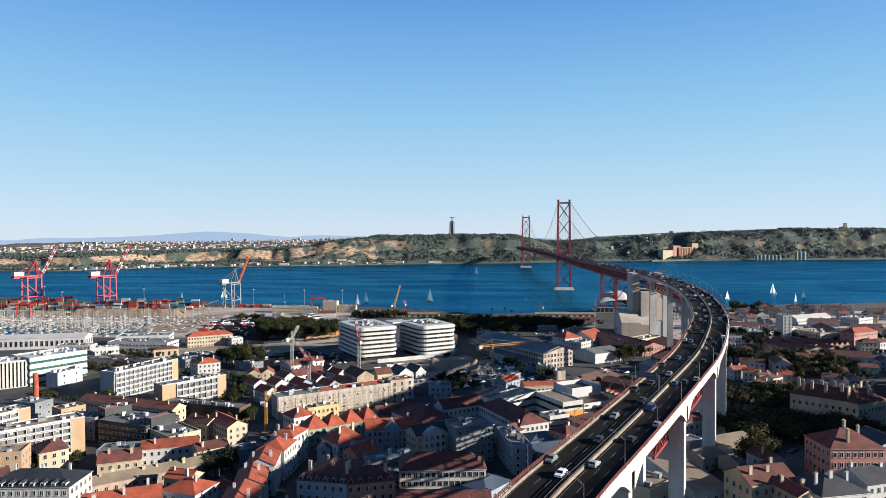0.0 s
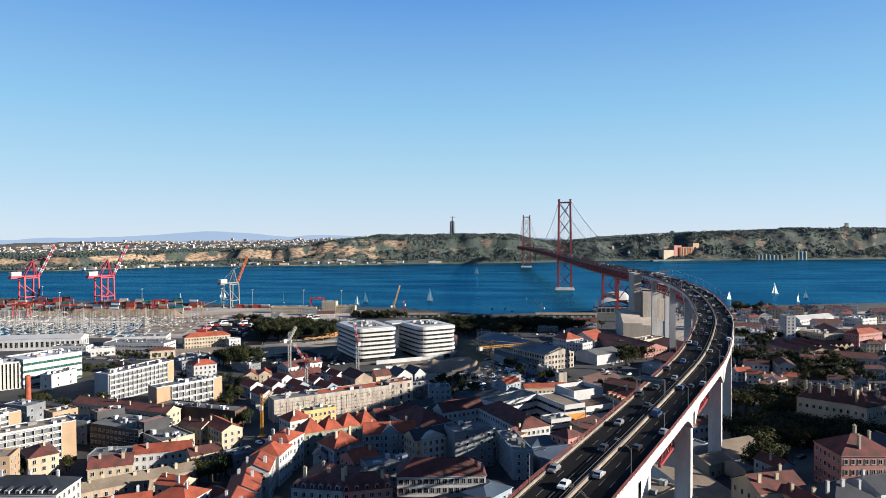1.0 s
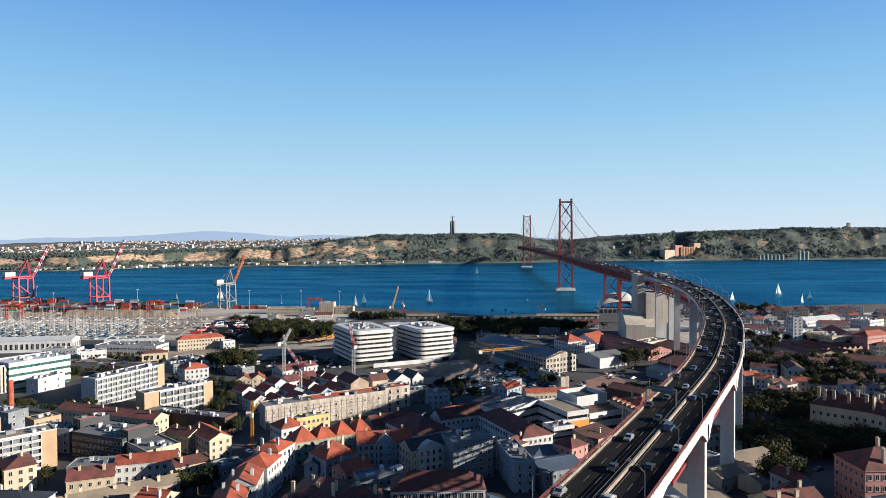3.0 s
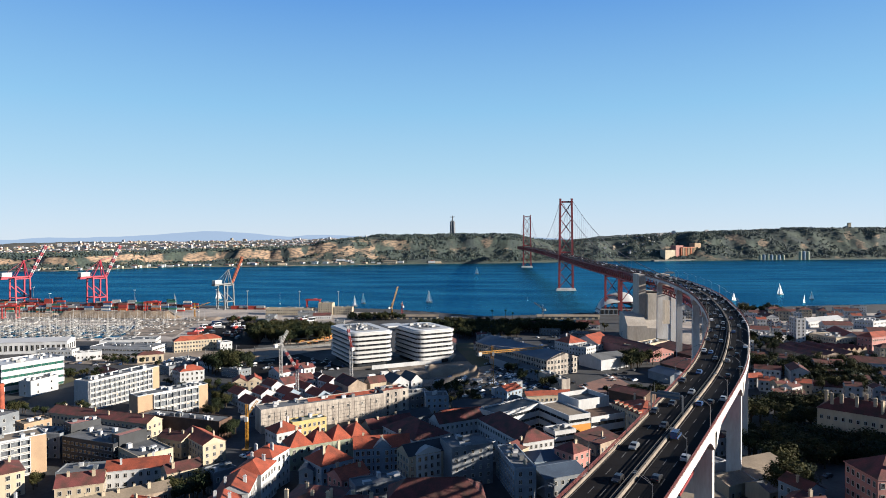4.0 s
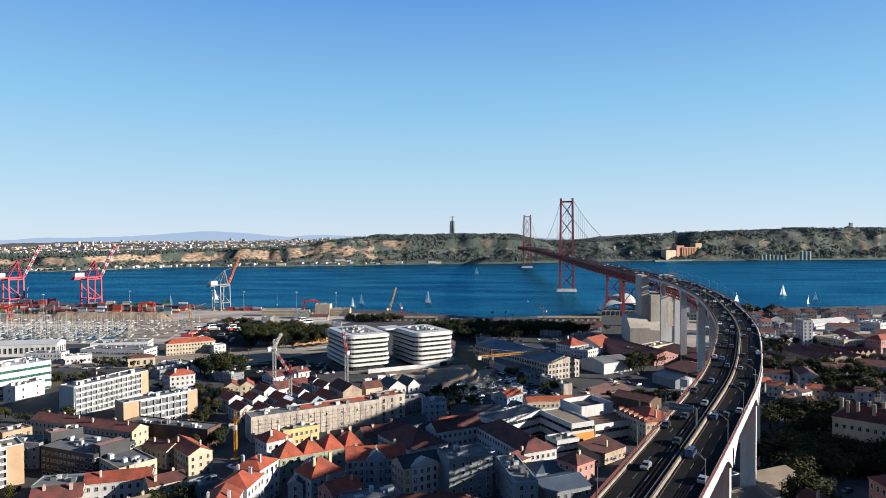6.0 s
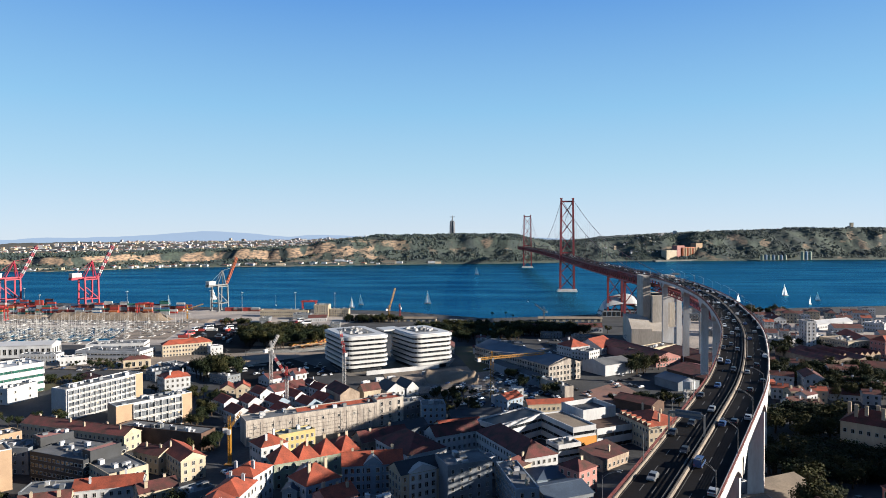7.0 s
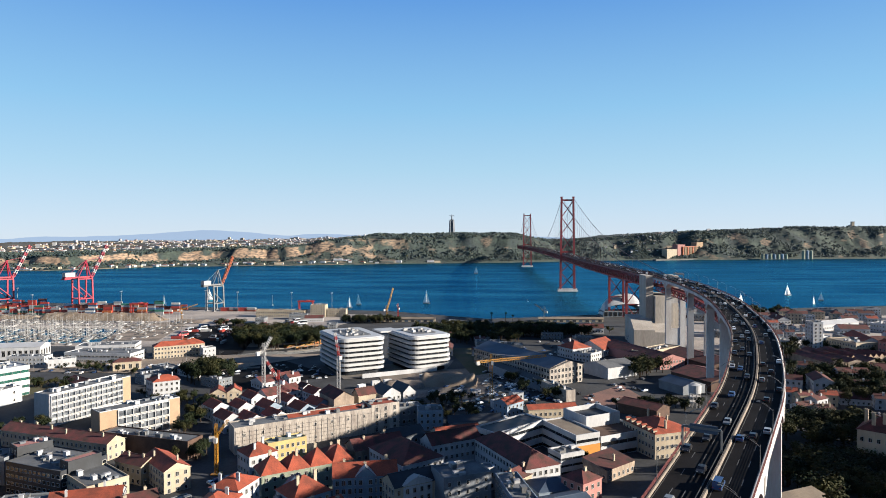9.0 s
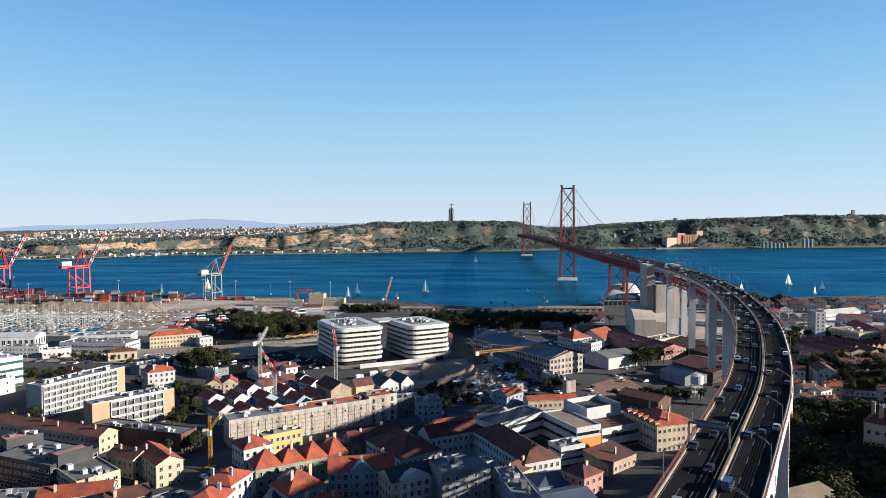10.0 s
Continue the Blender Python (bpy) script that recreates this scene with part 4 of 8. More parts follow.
def trunk_mesh(seed):
    r = random.Random(seed)
    s = soup()
    tube(s, (0, 0, -0.03), (0.01, 0, 0.3), 0.035, 0.024, 7)
    for k in range(5):
        a = r.uniform(0, 6.28)
        tube(s, (0.01, 0, 0.27 + 0.03 * k), (math.cos(a) * 0.22, math.sin(a) * 0.22, 0.55 + 0.06 * k), 0.016, 0.006, 5)
    tube(s, (0.01, 0, 0.3), (0, 0.02, 0.75), 0.022, 0.006, 6)
    return mesh_of("trunk", s, ["trunk"])


CROWNS = [crown_mesh(k, False, 950, "leaf" if k % 3 else "leaf_dry") for k in range(5)]
TALL = [crown_mesh(20 + k, True, 380, "leaf") for k in range(2)]
TRUNKS = [trunk_mesh(k) for k in range(3)]


def tree(x, y, h, rnd, slim=False, z=None, spread=1.0):
    t = thing("tree", x, y, ground_z(x, y) if z is None else z, rnd.uniform(0, 6.28), "slim dark green cypress" if slim else "dark green broad-leaved tree with uneven crown", "tree", "town trees")
    t.scale = (h * spread, h * spread, h)
    part("trunk", rnd.choice(TRUNKS), None, t)
    part("crown", rnd.choice(TALL if slim else CROWNS), None, t)
    return t


def grove(x, y, rx, ry, n, h0=7.0, h1=12.0, seed=1, slim=0.0, spread=1.0, lift=None):
    r = random.Random(seed)
    k = tries = 0
    while k < n and tries < n * 12:
        tries += 1
        a, q = r.uniform(0, 6.28), math.sqrt(r.random())
        px, py = x + math.cos(a) * q * rx, y + math.sin(a) * q * ry
        if taken(px, py, 1.0):
            continue
        h = r.uniform(h0, h1)
        if py > 345:
            m = Matrix.LocRotScale((px, py, ground_z(px, py)), Euler((0, 0, r.uniform(0, 6.28))), (h * spread, h * spread, h))
            bake("town_trees", r.choice(CROWNS), m)
            bake("town_trees", r.choice(TRUNKS), m)
        else:
            tree(px, py, h, r, r.random() < slim, lift, spread)
        k += 1


BAKED = {}


def bake(key, me, m, remap=None):
    """Adds a mesh at pose m to a joined bag of its own."""
    bag, mats = BAKED.setdefault(key, (soup(), []))
    base = len(bag["v"])
    bag["v"] += [tuple(m @ v.co) for v in me.vertices]
    slots = []
    for mt in me.materials:
        if mt not in mats:
            mats.append(mt)
        slots.append(mats.index(mt))
    for f in me.polygons:
        bag["f"].append(tuple(base + k for k in f.vertices))
        bag["m"].append(slots[f.material_index])


def far_grove(key, x, y, rx, ry, n, h0, h1, seed):
    r = random.Random(seed)
    for k in range(n):
        a, q = r.uniform(0, 6.28), math.sqrt(r.random())
        px, py = x + math.cos(a) * q * rx, y + math.sin(a) * q * ry
        if taken(px, py, 1.0):
            continue
        h = r.uniform(h0, h1)
        m = Matrix.LocRotScale((px, py, ground_z(px, py)), Euler((0, 0, r.uniform(0, 6.28))), (h, h, h))
        bake(key, r.choice(CROWNS), m)
        bake(key, r.choice(TRUNKS), m)


def palm(x, y, h, rnd):
    t = thing("palm_tree", x, y, ground_z(x, y), rnd.uniform(0, 6), "tall palm with a ragged round crown", "palm", "palms")
    s = soup()
    tube(s, (0, 0, -0.3), (0.3, 0, h), 0.35, 0.22, 7)
    part("trunk", s, "trunk", t)
    s = soup()
    for k in range(26):
        a, up = k * 2.4, rnd.uniform(-0.3, 0.9)
        d = Vector((math.cos(a), math.sin(a), 0))
        p0, p1, p2 = Vector((0.3, 0, h)), Vector((0.3, 0, h)) + d * 1.3 + Vector((0, 0, up * 1.2)), Vector((0.3, 0, h)) + d * 2.5 + Vector((0, 0, up * 1.2 - 1.1))
        w = d.cross(Vector((0, 0, 1))) * 0.3
        quad(s, p0 - w * .4, p0 + w * .4, p1 + w, p1 - w)
        quad(s, p1 - w, p1 + w, p2 + w * .2, p2 - w * .2)
    part("crown", s, "leaf", t)


def car_meshes(kind):
    """Body, glass house and wheels of a small car or van, nose towards +y."""
    L, W, H = (4.3, 1.78, 1.48) if kind == "car" else (5.2, 1.95, 2.15)
    prof = [(-L / 2, .35), (-L / 2, .95), (-L / 2 + .25, 1.0), (-L / 2 + .75, H), (.35, H), (1.05, 1.0), (L / 2 - .1, .82), (L / 2, .6), (L / 2, .35)] if kind == "car" else \
           [(-L / 2, .4), (-L / 2, H - .1), (-L / 2 + .2, H), (1.2, H), (1.9, 1.25), (L / 2 - .1, 1.0), (L / 2, .7), (L / 2, .4)]
    body = soup()
    lo = [(-W / 2, y, z) if z < 1.02 else (-W / 2 + .16, y, z) for y, z in prof]
    hi = [(-x, y, z) for x, y, z in lo]
    poly(body, lo)
    poly(body, list(reversed(hi)))
    for k in range(len(prof)):
        j = (k + 1) % len(prof)
        quad(body, lo[j], lo[k], hi[k], hi[j])
    glass = soup()
    a, b = (3, 4) if kind == "car" else (2, 3)
    def on(k, j, t, x):
        y = prof[k][0] + (prof[j][0] - prof[k][0]) * t
        z = prof[k][1] + (prof[j][1] - prof[k][1]) * t
        return (x, y, z)
    fr = [on(b, b + 1, .12, -W / 2 + .24), on(b, b + 1, .12, W / 2 - .24), on(b, b + 1, .95, W / 2 - .14), on(b, b + 1, .95, -W / 2 + .14)]
    quad(glass, *[(x, y + .02, z + .02) for x, y, z in fr])
    bk = [on(a - 1, a, .9, -W / 2 + .24), on(a - 1, a, .9, W / 2 - .24), on(a - 1, a, .15, W / 2 - .14), on(a - 1, a, .15, -W / 2 + .14)]
    quad(glass, *[(x, y - .02, z + .02) for x, y, z in bk])
    for sd in (-1, 1):
        y0, y1 = prof[a][0], prof[b][0]
        quad(glass, (sd * (W / 2 - .03), y0 - .3, 1.03), (sd * (W / 2 - .03), y1 + .45, 1.03), (sd * (W / 2 - .14), y1 + .05, H - .1), (sd * (W / 2 - .14), y0 + .05, H - .1))
    wheel = soup()
    tube(wheel, (-.11, 0, 0), (.11, 0, 0), .32, None, 10)
    tube(wheel, (-.12, 0, 0), (.12, 0, 0), .18, None, 8, 1)
    lamp = soup()
    box(lamp, (0, 0, 0), (.32, .06, .16))
    return body, mesh_of("glass", glass, ["window"]), mesh_of("wheel", wheel, ["tyre", "steel_grey"]), mesh_of("headlight", lamp, ["frame"]), mesh_of("tail_light", lamp, ["car_red"]), L, W


CARS = {}


def car(kind, paint, m, far=False):
    """A copy of the car of that kind and paint at the pose m."""
    if (kind, paint, far) in CARS:
        return copy_thing(CARS[kind, paint, far], m)
    body, glass, wheel, head, tail, L, W = car_meshes(kind)
    word = {"car_white": "white", "car_black": "black", "car_grey": "dark grey", "car_silver": "silver", "car_blue": "dark blue", "car_red": "dark red"}[paint]
    t = thing("car" if kind == "car" else "van", label=f"{word} {'passenger car' if kind == 'car' else 'delivery van'} with dark windows on its wheels", category=kind, group="cars")
    part("body", body, paint, t)
    part("glass", glass, None, t)
    if far:
        s = soup()
        for sx in (-1, 1):
            for sy in (-1, 1):
                tube(s, (sx * (W / 2 - .2), sy * L * .3, .32), (sx * (W / 2), sy * L * .3, .32), .32, None, 8)
        part("wheels", s, "tyre", t)["kind"] = "stuff"
    for sx in (() if far else (-1, 1)):
        for sy in (-1, 1):
            o = part("wheel", wheel, None, t)
            o.location = (sx * (W / 2 - .1), sy * L * .3, .32)
        o = part("headlight", head, None, t)
        o.location = (sx * (W / 2 - .3), L / 2, .66)
        o = part("tail_light", tail, None, t)
        o.location = (sx * (W / 2 - .25), -L / 2, .75)
    t.matrix_basis = m
    CARS[kind, paint, far] = t
    return t


PAINTS = ["car_white", "car_white", "car_black", "car_black", "car_black", "car_blue", "car_grey", "car_grey", "car_silver", "car_silver", "car_blue", "car_black"]


def lattice(s, a, b, w, bay, t, slot=0):
    """A square lattice mast or jib between a and b."""
    a, b = Vector(a), Vector(b)
    d = (b - a).normalized()
    u = d.cross(Vector((0, 0, 1)))
    u = u.normalized() if u.length > 0.05 else Vector((1, 0, 0))
    v = u.cross(d)
    n = max(2, int((b - a).length / bay))
    cor = [(-1, -1), (1, -1), (1, 1), (-1, 1)]
    for cu, cv in cor:
        o = u * cu * w / 2 + v * cv * w / 2
        beam(s, a + o, b + o, t, None, slot)
    for k in range(n):
        p, q = a.lerp(b, k / n), a.lerp(b, (k + 1) / n)
        for (c1, c2), (e1, e2) in zip(cor, cor[1:] + cor[:1]):
            o1, o2 = u * c1 * w / 2 + v * c2 * w / 2, u * e1 * w / 2 + v * e2 * w / 2
            if k % 2:
                o1, o2 = o2, o1
            beam(s, p + o1, q + o2, t * 0.7, None, slot)


def tower_crane(x, y, h, mast, jibm, jib, back, luff=0.0, label="", mast_w=1.8, z0=None):
    """A tower crane; jib: the way of its arm as (dx, dy); luff: degrees by which the arm is raised."""
    z = ground_z(x, y) if z0 is None else z0
    t = thing("tower_crane", x, y, z, 0, label, "tower crane")
    s = soup()
    lattice(s, (0, 0, 0), (0, 0, h), mast_w, mast_w, 0.28)
    box(s, (0, 0, -0.3), (4, 4, 0.8))
    part("mast", s, mast, t)
    d = Vector((jib[0], jib[1], 0))
    L = d.length
    d.normalize()
    tip = Vector((0, 0, h)) + d * L * math.cos(radians(luff)) + Vector((0, 0, L * math.sin(radians(luff))))
    s = soup()
    n = 6 if "red" in jibm else 1
    for k in range(n):
        lattice(s, Vector((0, 0, h)).lerp(tip, k / n), Vector((0, 0, h)).lerp(tip, (k + 1) / n), mast_w * 0.75, 1.6, 0.24, k % 2)
    part("jib", s, [jibm, "steel_white"], t)
    s = soup()
    lattice(s, (0, 0, h), Vector((0, 0, h)) - d * back, mast_w * 0.7, 1.6, 0.24)
    part("counter_jib", s, jibm, t)
    s = soup()
    c = -d * (back - 1.2)
    box(s, (c.x, c.y, h - 2.0), (2.4, 1.6, 2.4), math.atan2(d.y, d.x))
    part("counterweight", s, "concrete", t)
    s = soup()
    lattice(s, (0, 0, h), (0, 0, h + (4.5 if luff < 5 else 6)), 1.0, 1.4, 0.2)
    part("tower_head", s, jibm, t)
    s = soup()
    top = Vector((0, 0, h + (4.5 if luff < 5 else 6)))
    beam(s, top, Vector((0, 0, h)).lerp(tip, 0.7), 0.12)
    beam(s, top, Vector((0, 0, h)) - d * back * 0.9, 0.12)
    part("stay", s, "steel_grey", t)
    s = soup()
    box(s, (d.y * 1.5, -d.x * 1.5, h - 2.4), (1.5, 1.5, 2.2))
    part("cab", s, "steel_white", t)


def ship_crane(x, y, turn, frame_m, boom_m, sc=1.0, label=""):
    """A quay gantry crane with its boom raised over the water (+y)."""
    t = thing("quay_crane", x, y, 5.0, turn, label, "harbour crane", "quay cranes")
    t.scale = (sc, sc, sc)
    for sx in (-1, 1):
        for sy, yy in ((0, 0), (1, 22)):
            s = soup()
            beam(s, (sx * 9, yy, 0), (sx * 7.5, yy, 46), 2.0, 2.0)
            box(s, (sx * 9, yy, 0), (3.4, 5, 1.6))
            part("leg", s, frame_m, t)
        s = soup()
        beam(s, (sx * 8.6, 0, 14), (sx * 8.6, 22, 14), 1.6)
        beam(s, (sx * 8.0, 0, 34), (sx * 8.5, 22, 14), 1.1)
        beam(s, (sx * 7.6, 0, 44), (sx * 7.6, 22, 44), 1.6)
        part("side_frame", s, frame_m, t)
    s = soup()
    for yy in (0, 22):
        beam(s, (-7.6, yy, 45), (7.6, yy, 45), 2.0)
        beam(s, (-8.6, yy, 14), (8.6, yy, 14), 1.4)
    part("portal_beam", s, frame_m, t)
    s = soup()
    for sx in (-3, 3):
        beam(s, (sx, -18, 46.5), (sx, 26, 46.5), 1.6, 2.2)
    for yy in range(-18, 27, 6):
        beam(s, (-3, yy, 46.5), (3, yy, 46.5), 0.8)
    part("girder", s, frame_m, t)
    s = soup()
    box(s, (0, -10, 48), (8, 15, 6))
    box(s, (0, -10, 54), (8.6, 15.6, 0.4))
    part("machinery_house", s, "steel_white", t, "white machinery house")
    s = soup()
    box(s, (0, -14, 44), (9, 10, 1.2))
    part("platform", s, frame_m, t)
    s = soup()
    for sx in (-4, 4):
        beam(s, (sx, 22, 46), (sx * 0.3, 17, 72), 1.3)
        beam(s, (sx, 2, 47), (sx * 0.3, 17, 72), 1.1)
    beam(s, (-1.5, 17, 72), (1.5, 17, 72), 1.6)
    part("a_frame", s, frame_m, t)
    s = soup()
    a, b = Vector((0, 26, 47)), Vector((0, 52, 95))
    for k in range(9):
        lattice(s, a.lerp(b, k / 9), a.lerp(b, (k + 1) / 9), 3.4, 3.0, 0.8, k % 2)
    part("boom", s, [boom_m, "steel_white" if boom_m != "orange" else "orange"], t, "raised lattice boom")
    s = soup()
    beam(s, (0, 17, 72), a.lerp(b, 0.62), 0.4)
    beam(s, (0, 17, 72), (0, -16, 48), 0.4)
    part("stay", s, frame_m, t)


def yard_crane(x, y, turn):
    t = thing("yard_crane", x, y, 5.0, turn, "red rubber-tyred container yard crane", "harbour crane", "yard cranes")
    t.scale = (0.85, 0.85, 0.85)
    for sx in (-1, 1):
        for yy in (-4, 4):
            s = soup()
            beam(s, (sx * 11, yy, 0), (sx * 11, yy, 19), 1.3)
            part("leg", s, "crane_red", t)
        s = soup()
        beam(s, (sx * 11, -6, 1), (sx * 11, 6, 1), 1.6)
        beam(s, (sx * 11, -4, 19), (sx * 11, 4, 19), 1.2)
        part("side_frame", s, "crane_red", t)
    s = soup()
    for yy in (-4, 4):
        beam(s, (-13, yy, 20), (13, yy, 20), 1.4, 2)
    box(s, (3, 0, 19), (5, 8, 3))
    part("girder", s, "crane_red", t)


def sailboat(x, y, h, turn, lean, furled=False, label="white sailing yacht under full sail on blue water"):
    t = thing("sailing_boat", x, y, 0.0, turn, label, "sailing boat", "sailing boats")
    L = h * 0.6
    s = soup()
    n = 9
    rings = []
    for k in range(n):
        u = k / (n - 1)
        w = L * 0.15 * math.sin(math.pi * (0.12 + 0.88 * (1 - u))) + 0.03
        yy = -L / 2 + L * u
        rings.append([(-w, yy, 0.09 * L), (-w * .7, yy, -0.02 * L), (w * .7, yy, -0.02 * L), (w, yy, 0.09 * L)])
    for a, b in zip(rings, rings[1:]):
        for j in range(3):
            quad(s, a[j], a[j + 1], b[j + 1], b[j])
        quad(s, a[3], a[0], b[0], b[3])
    poly(s, rings[0])
    box(s, (0, -L * .05, .085 * L), (L * .14, L * .35, .06 * L))
    part("hull", s, "steel_white", t)
    s = soup()
    tube(s, (0, L * .08, .05 * L), (lean * h, L * .08, h), .09 + h * .004, None, 6)
    beam(s, (0, L * .08, .16 * L), (lean * h * .3 + L * .1, -L * .42, .17 * L), .14)
    part("mast", s, "steel_grey", t)
    if furled:
        return t
    for name, tip, foot, head in (("mainsail", -L * .42, .18 * L, .97), ("jib", L * .5, .12 * L, .86)):
        s = soup()
        m = 7
        for k in range(m):
            u0, u1 = k / m, (k + 1) / m
            def edge(u):
                z = foot + (h * head - foot) * u
                mast = Vector((lean * z, L * .08 + (0.04 if tip > 0 else -0.04) * L, z))
                out = Vector((lean * z + L * .09 * (1 - u), L * .08 + (tip - L * .08) * (1 - u), z - (foot - .13 * L) * (1 - u) * .2))
                return mast, out, mast.lerp(out, .5) + Vector((L * .035 * (1 - u), 0, 0))
            a, b, c = edge(u0)
            d, e, f = edge(u1)
            quad(s, a, c, f, d)
            quad(s, c, b, e, f)
        part(name, s, "sail", t)
    return t


def rounded_ring(w, d, r, n=6):
    pts = []
    for cx, cy, a0 in ((w / 2 - r, -d / 2 + r, -90), (w / 2 - r, d / 2 - r, 0), (-w / 2 + r, d / 2 - r, 90), (-w / 2 + r, -d / 2 + r, 180)):
        for k in range(n + 1):
            a = radians(a0 + 90 * k / n)
            pts.append((cx + r * math.cos(a), cy + r * math.sin(a)))
    return pts


def prism(s, pts, z0, z1, slot=0, top=True):
    n = len(pts)
    for k in range(n):
        (x0, y0), (x1, y1) = pts[k], pts[(k + 1) % n]
        quad(s, (x0, y0, z0), (x1, y1, z0), (x1, y1, z1), (x0, y0, z1), slot)
    if top:
        poly(s, [(x, y, z1) for x, y in pts], slot)
        poly(s, [(x, y, z0) for x, y in reversed(pts)], slot)


def hospital_block(x, y, w, d, rot, label):
    """A block of stacked white rounded floor bands with dark glazing set back between them."""
    z = 5.3
    t = thing("hospital_block", x, y, z, rot, label, "hospital", "hospital blocks")
    TAKEN.append((x, y, w, d, rot))
    s = soup()
    prism(s, rounded_ring(w - 7, d - 7, 5), 0, 4.4)
    part("ground_floor", s, "window", t)
    floors, fh = 7, 3.75
    for k in range(floors):
        b = 4.2 + k * fh
        grow = 0.8 * math.sin(k * 1.3)
        s = soup()
        ring0, ring1 = rounded_ring(w + grow - 0.5, d + grow - 0.5, 6.5), rounded_ring(w + grow, d + grow, 7)
        prism(s, ring1, b, b + 1.75)
        prism(s, ring0, b - 0.35, b)
        part("floor_band", s, "metal_white", t, "white curved floor band")
        if k < floors - 1:
            s = soup()
            prism(s, rounded_ring(w - 3.0, d - 3.0, 5.5), b + 1.75, b + fh - 0.35)
            part("glazing", s, "window", t)
            s = soup()
            ring = rounded_ring(w - 2.4, d - 2.4, 5.5, 3)
            for (x0, y0), (x1, y1) in zip(ring, ring[1:] + ring[:1]):
                m = max(1, int(math.hypot(x1 - x0, y1 - y0) / 5.0))
                for q in range(m):
                    box(s, (x0 + (x1 - x0) * q / m, y0 + (y1 - y0) * q / m, b + 1.7), (0.3, 0.3, fh - 1.9))
            part("glazing_frame", s, "steel_grey", t)["kind"] = "stuff"
    top = 4.2 + (floors - 1) * fh + 1.75
    s = soup()
    prism(s, rounded_ring(w - 3, d - 3, 6), top, top + 0.7)
    part("roof", s, "metal_white", t)
    s = soup()
    prism(s, rounded_ring(w - 16, d - 22, 3), top + 0.75, top + 0.95)
    part("roof_well", s, "roof_grey", t)
    rnd = random.Random(int(x))
    for k in range(16):
        s = soup()
        cx, cy = rnd.uniform(-.5, .5) * (w - 19), rnd.uniform(-.5, .5) * (d - 26)
        bw, bd, bh = rnd.uniform(1, 3), rnd.uniform(1, 4), rnd.uniform(.8, 1.9)
        box(s, (cx, cy, top + 0.95), (bw, bd, bh))
        box(s, (cx, cy, top + 0.95 + bh), (bw * .8, bd * .8, .2))
        part("air_unit", s, rnd.choice(("steel_white", "steel_grey", "metal_white")), t)


def chimney_stack(x, y):
    t = thing("factory_chimney", x, y, ground_z(x, y), 0, "tall red brick factory chimney", "chimney")
    s = soup()
    tube(s, (0, 0, 0), (0, 0, 26), 1.9, 1.35, 14)
    part("shaft", s, "tile", t, smooth=False)
    for z in (20.0, 24.8):
        s = soup()
        tube(s, (0, 0, z), (0, 0, z + 0.7), 1.65, 1.65, 14)
        part("collar", s, "tile", t)


def water_tower(x, y):
    t = thing("water_tower", x, y, ground_z(x, y), 0, "white round water tank on open legs", "water tower")
    s = soup()
    tube(s, (0, 0, 9), (0, 0, 14), 3.8, 3.8, 18)
    tube(s, (0, 0, 14), (0, 0, 15), 3.9, 0.4, 18)
    part("tank", s, "white", t)
    for k in range(8):
        a = k * math.pi / 4
        s = soup()
        beam(s, (3.4 * math.cos(a), 3.4 * math.sin(a), 0), (3.4 * math.cos(a), 3.4 * math.sin(a), 9.2), 0.45)
        part("leg", s, "concrete", t)
    for z in (3.2, 6.4):
        s = soup()
        tube(s, (0, 0, z), (0, 0, z + 0.35), 3.5, 3.5, 14)
        part("ring_beam", s, "concrete", t)


def shell_pavilion(x, y):
    """A pale hall whose roof bulges like a shell."""
    t = thing("shell_hall", x, y, 5, 0.1, "pale riverside hall with rounded shell roof", "hall")
    t.scale = (1.05, 1.2, 1.35)
    TAKEN.append((x, y, 60, 30, 0.1))
    s = soup()
    n, m = 14, 8
    def p(i, j):
        u, v = i / n * 2 - 1, j / m
        r = (1 - abs(u) ** 3) ** 0.5 if abs(u) < 1 else 0
        return (u * 26, -10 + 20 * v, 2 + (20 + 3 * u) * r * math.sin(math.pi * (0.18 + 0.7 * v)))
    for i in range(n):
        for j in range(m):
            quad(s, p(i, j), p(i + 1, j), p(i + 1, j + 1), p(i, j + 1))
    part("shell_roof", s, "metal_white", t, "pale curved shell roof", smooth=True)
    s = soup()
    box(s, (0, 0, 0), (50, 18, 6))
    part("hall_base", s, "grey", t)
    for k in range(8):
        s = soup()
        box(s, (-21 + k * 6, -9.2, 1), (3.5, 0.3, 4))
        part("window", s, "window", t)


def silo_group(x, y):
    t = thing("grain_silo", x, y - 45, 2, 0.5, "old orange and cream grain silo with stepped blocks", "silo")
    t.scale = (1.3, 1.3, 1.3)
    for dx, w, h, m in ((-50, 46, 36, "cream"), (-8, 34, 52, "pink"), (28, 70, 46, "orange"), (78, 30, 60, "ochre"), (100, 24, 34, "cream")):
        s = soup()
        box(s, (dx, 0, 0), (w, 26, h))
        part("block", s, m, t)
    for k in range(9):
        s = soup()
        tube(s, (-2 + k * 7.6, -14, 0), (-2 + k * 7.6, -14, 44), 3.6, None, 10)
        part("silo_cell", s, "ochre" if k % 3 else "orange", t)
    for k in range(5):
        s = soup()
        tube(s, (130 + k * 13, -4, 0), (130 + k * 13, -4, 26 - (k % 2) * 6), 6, None, 12)
        part("tank", s, "white" if k % 2 else "grey", t)
    s = soup()
    box(s, (10, -42, -3), (330, 16, 6))
    part("jetty", s, "quay", t)


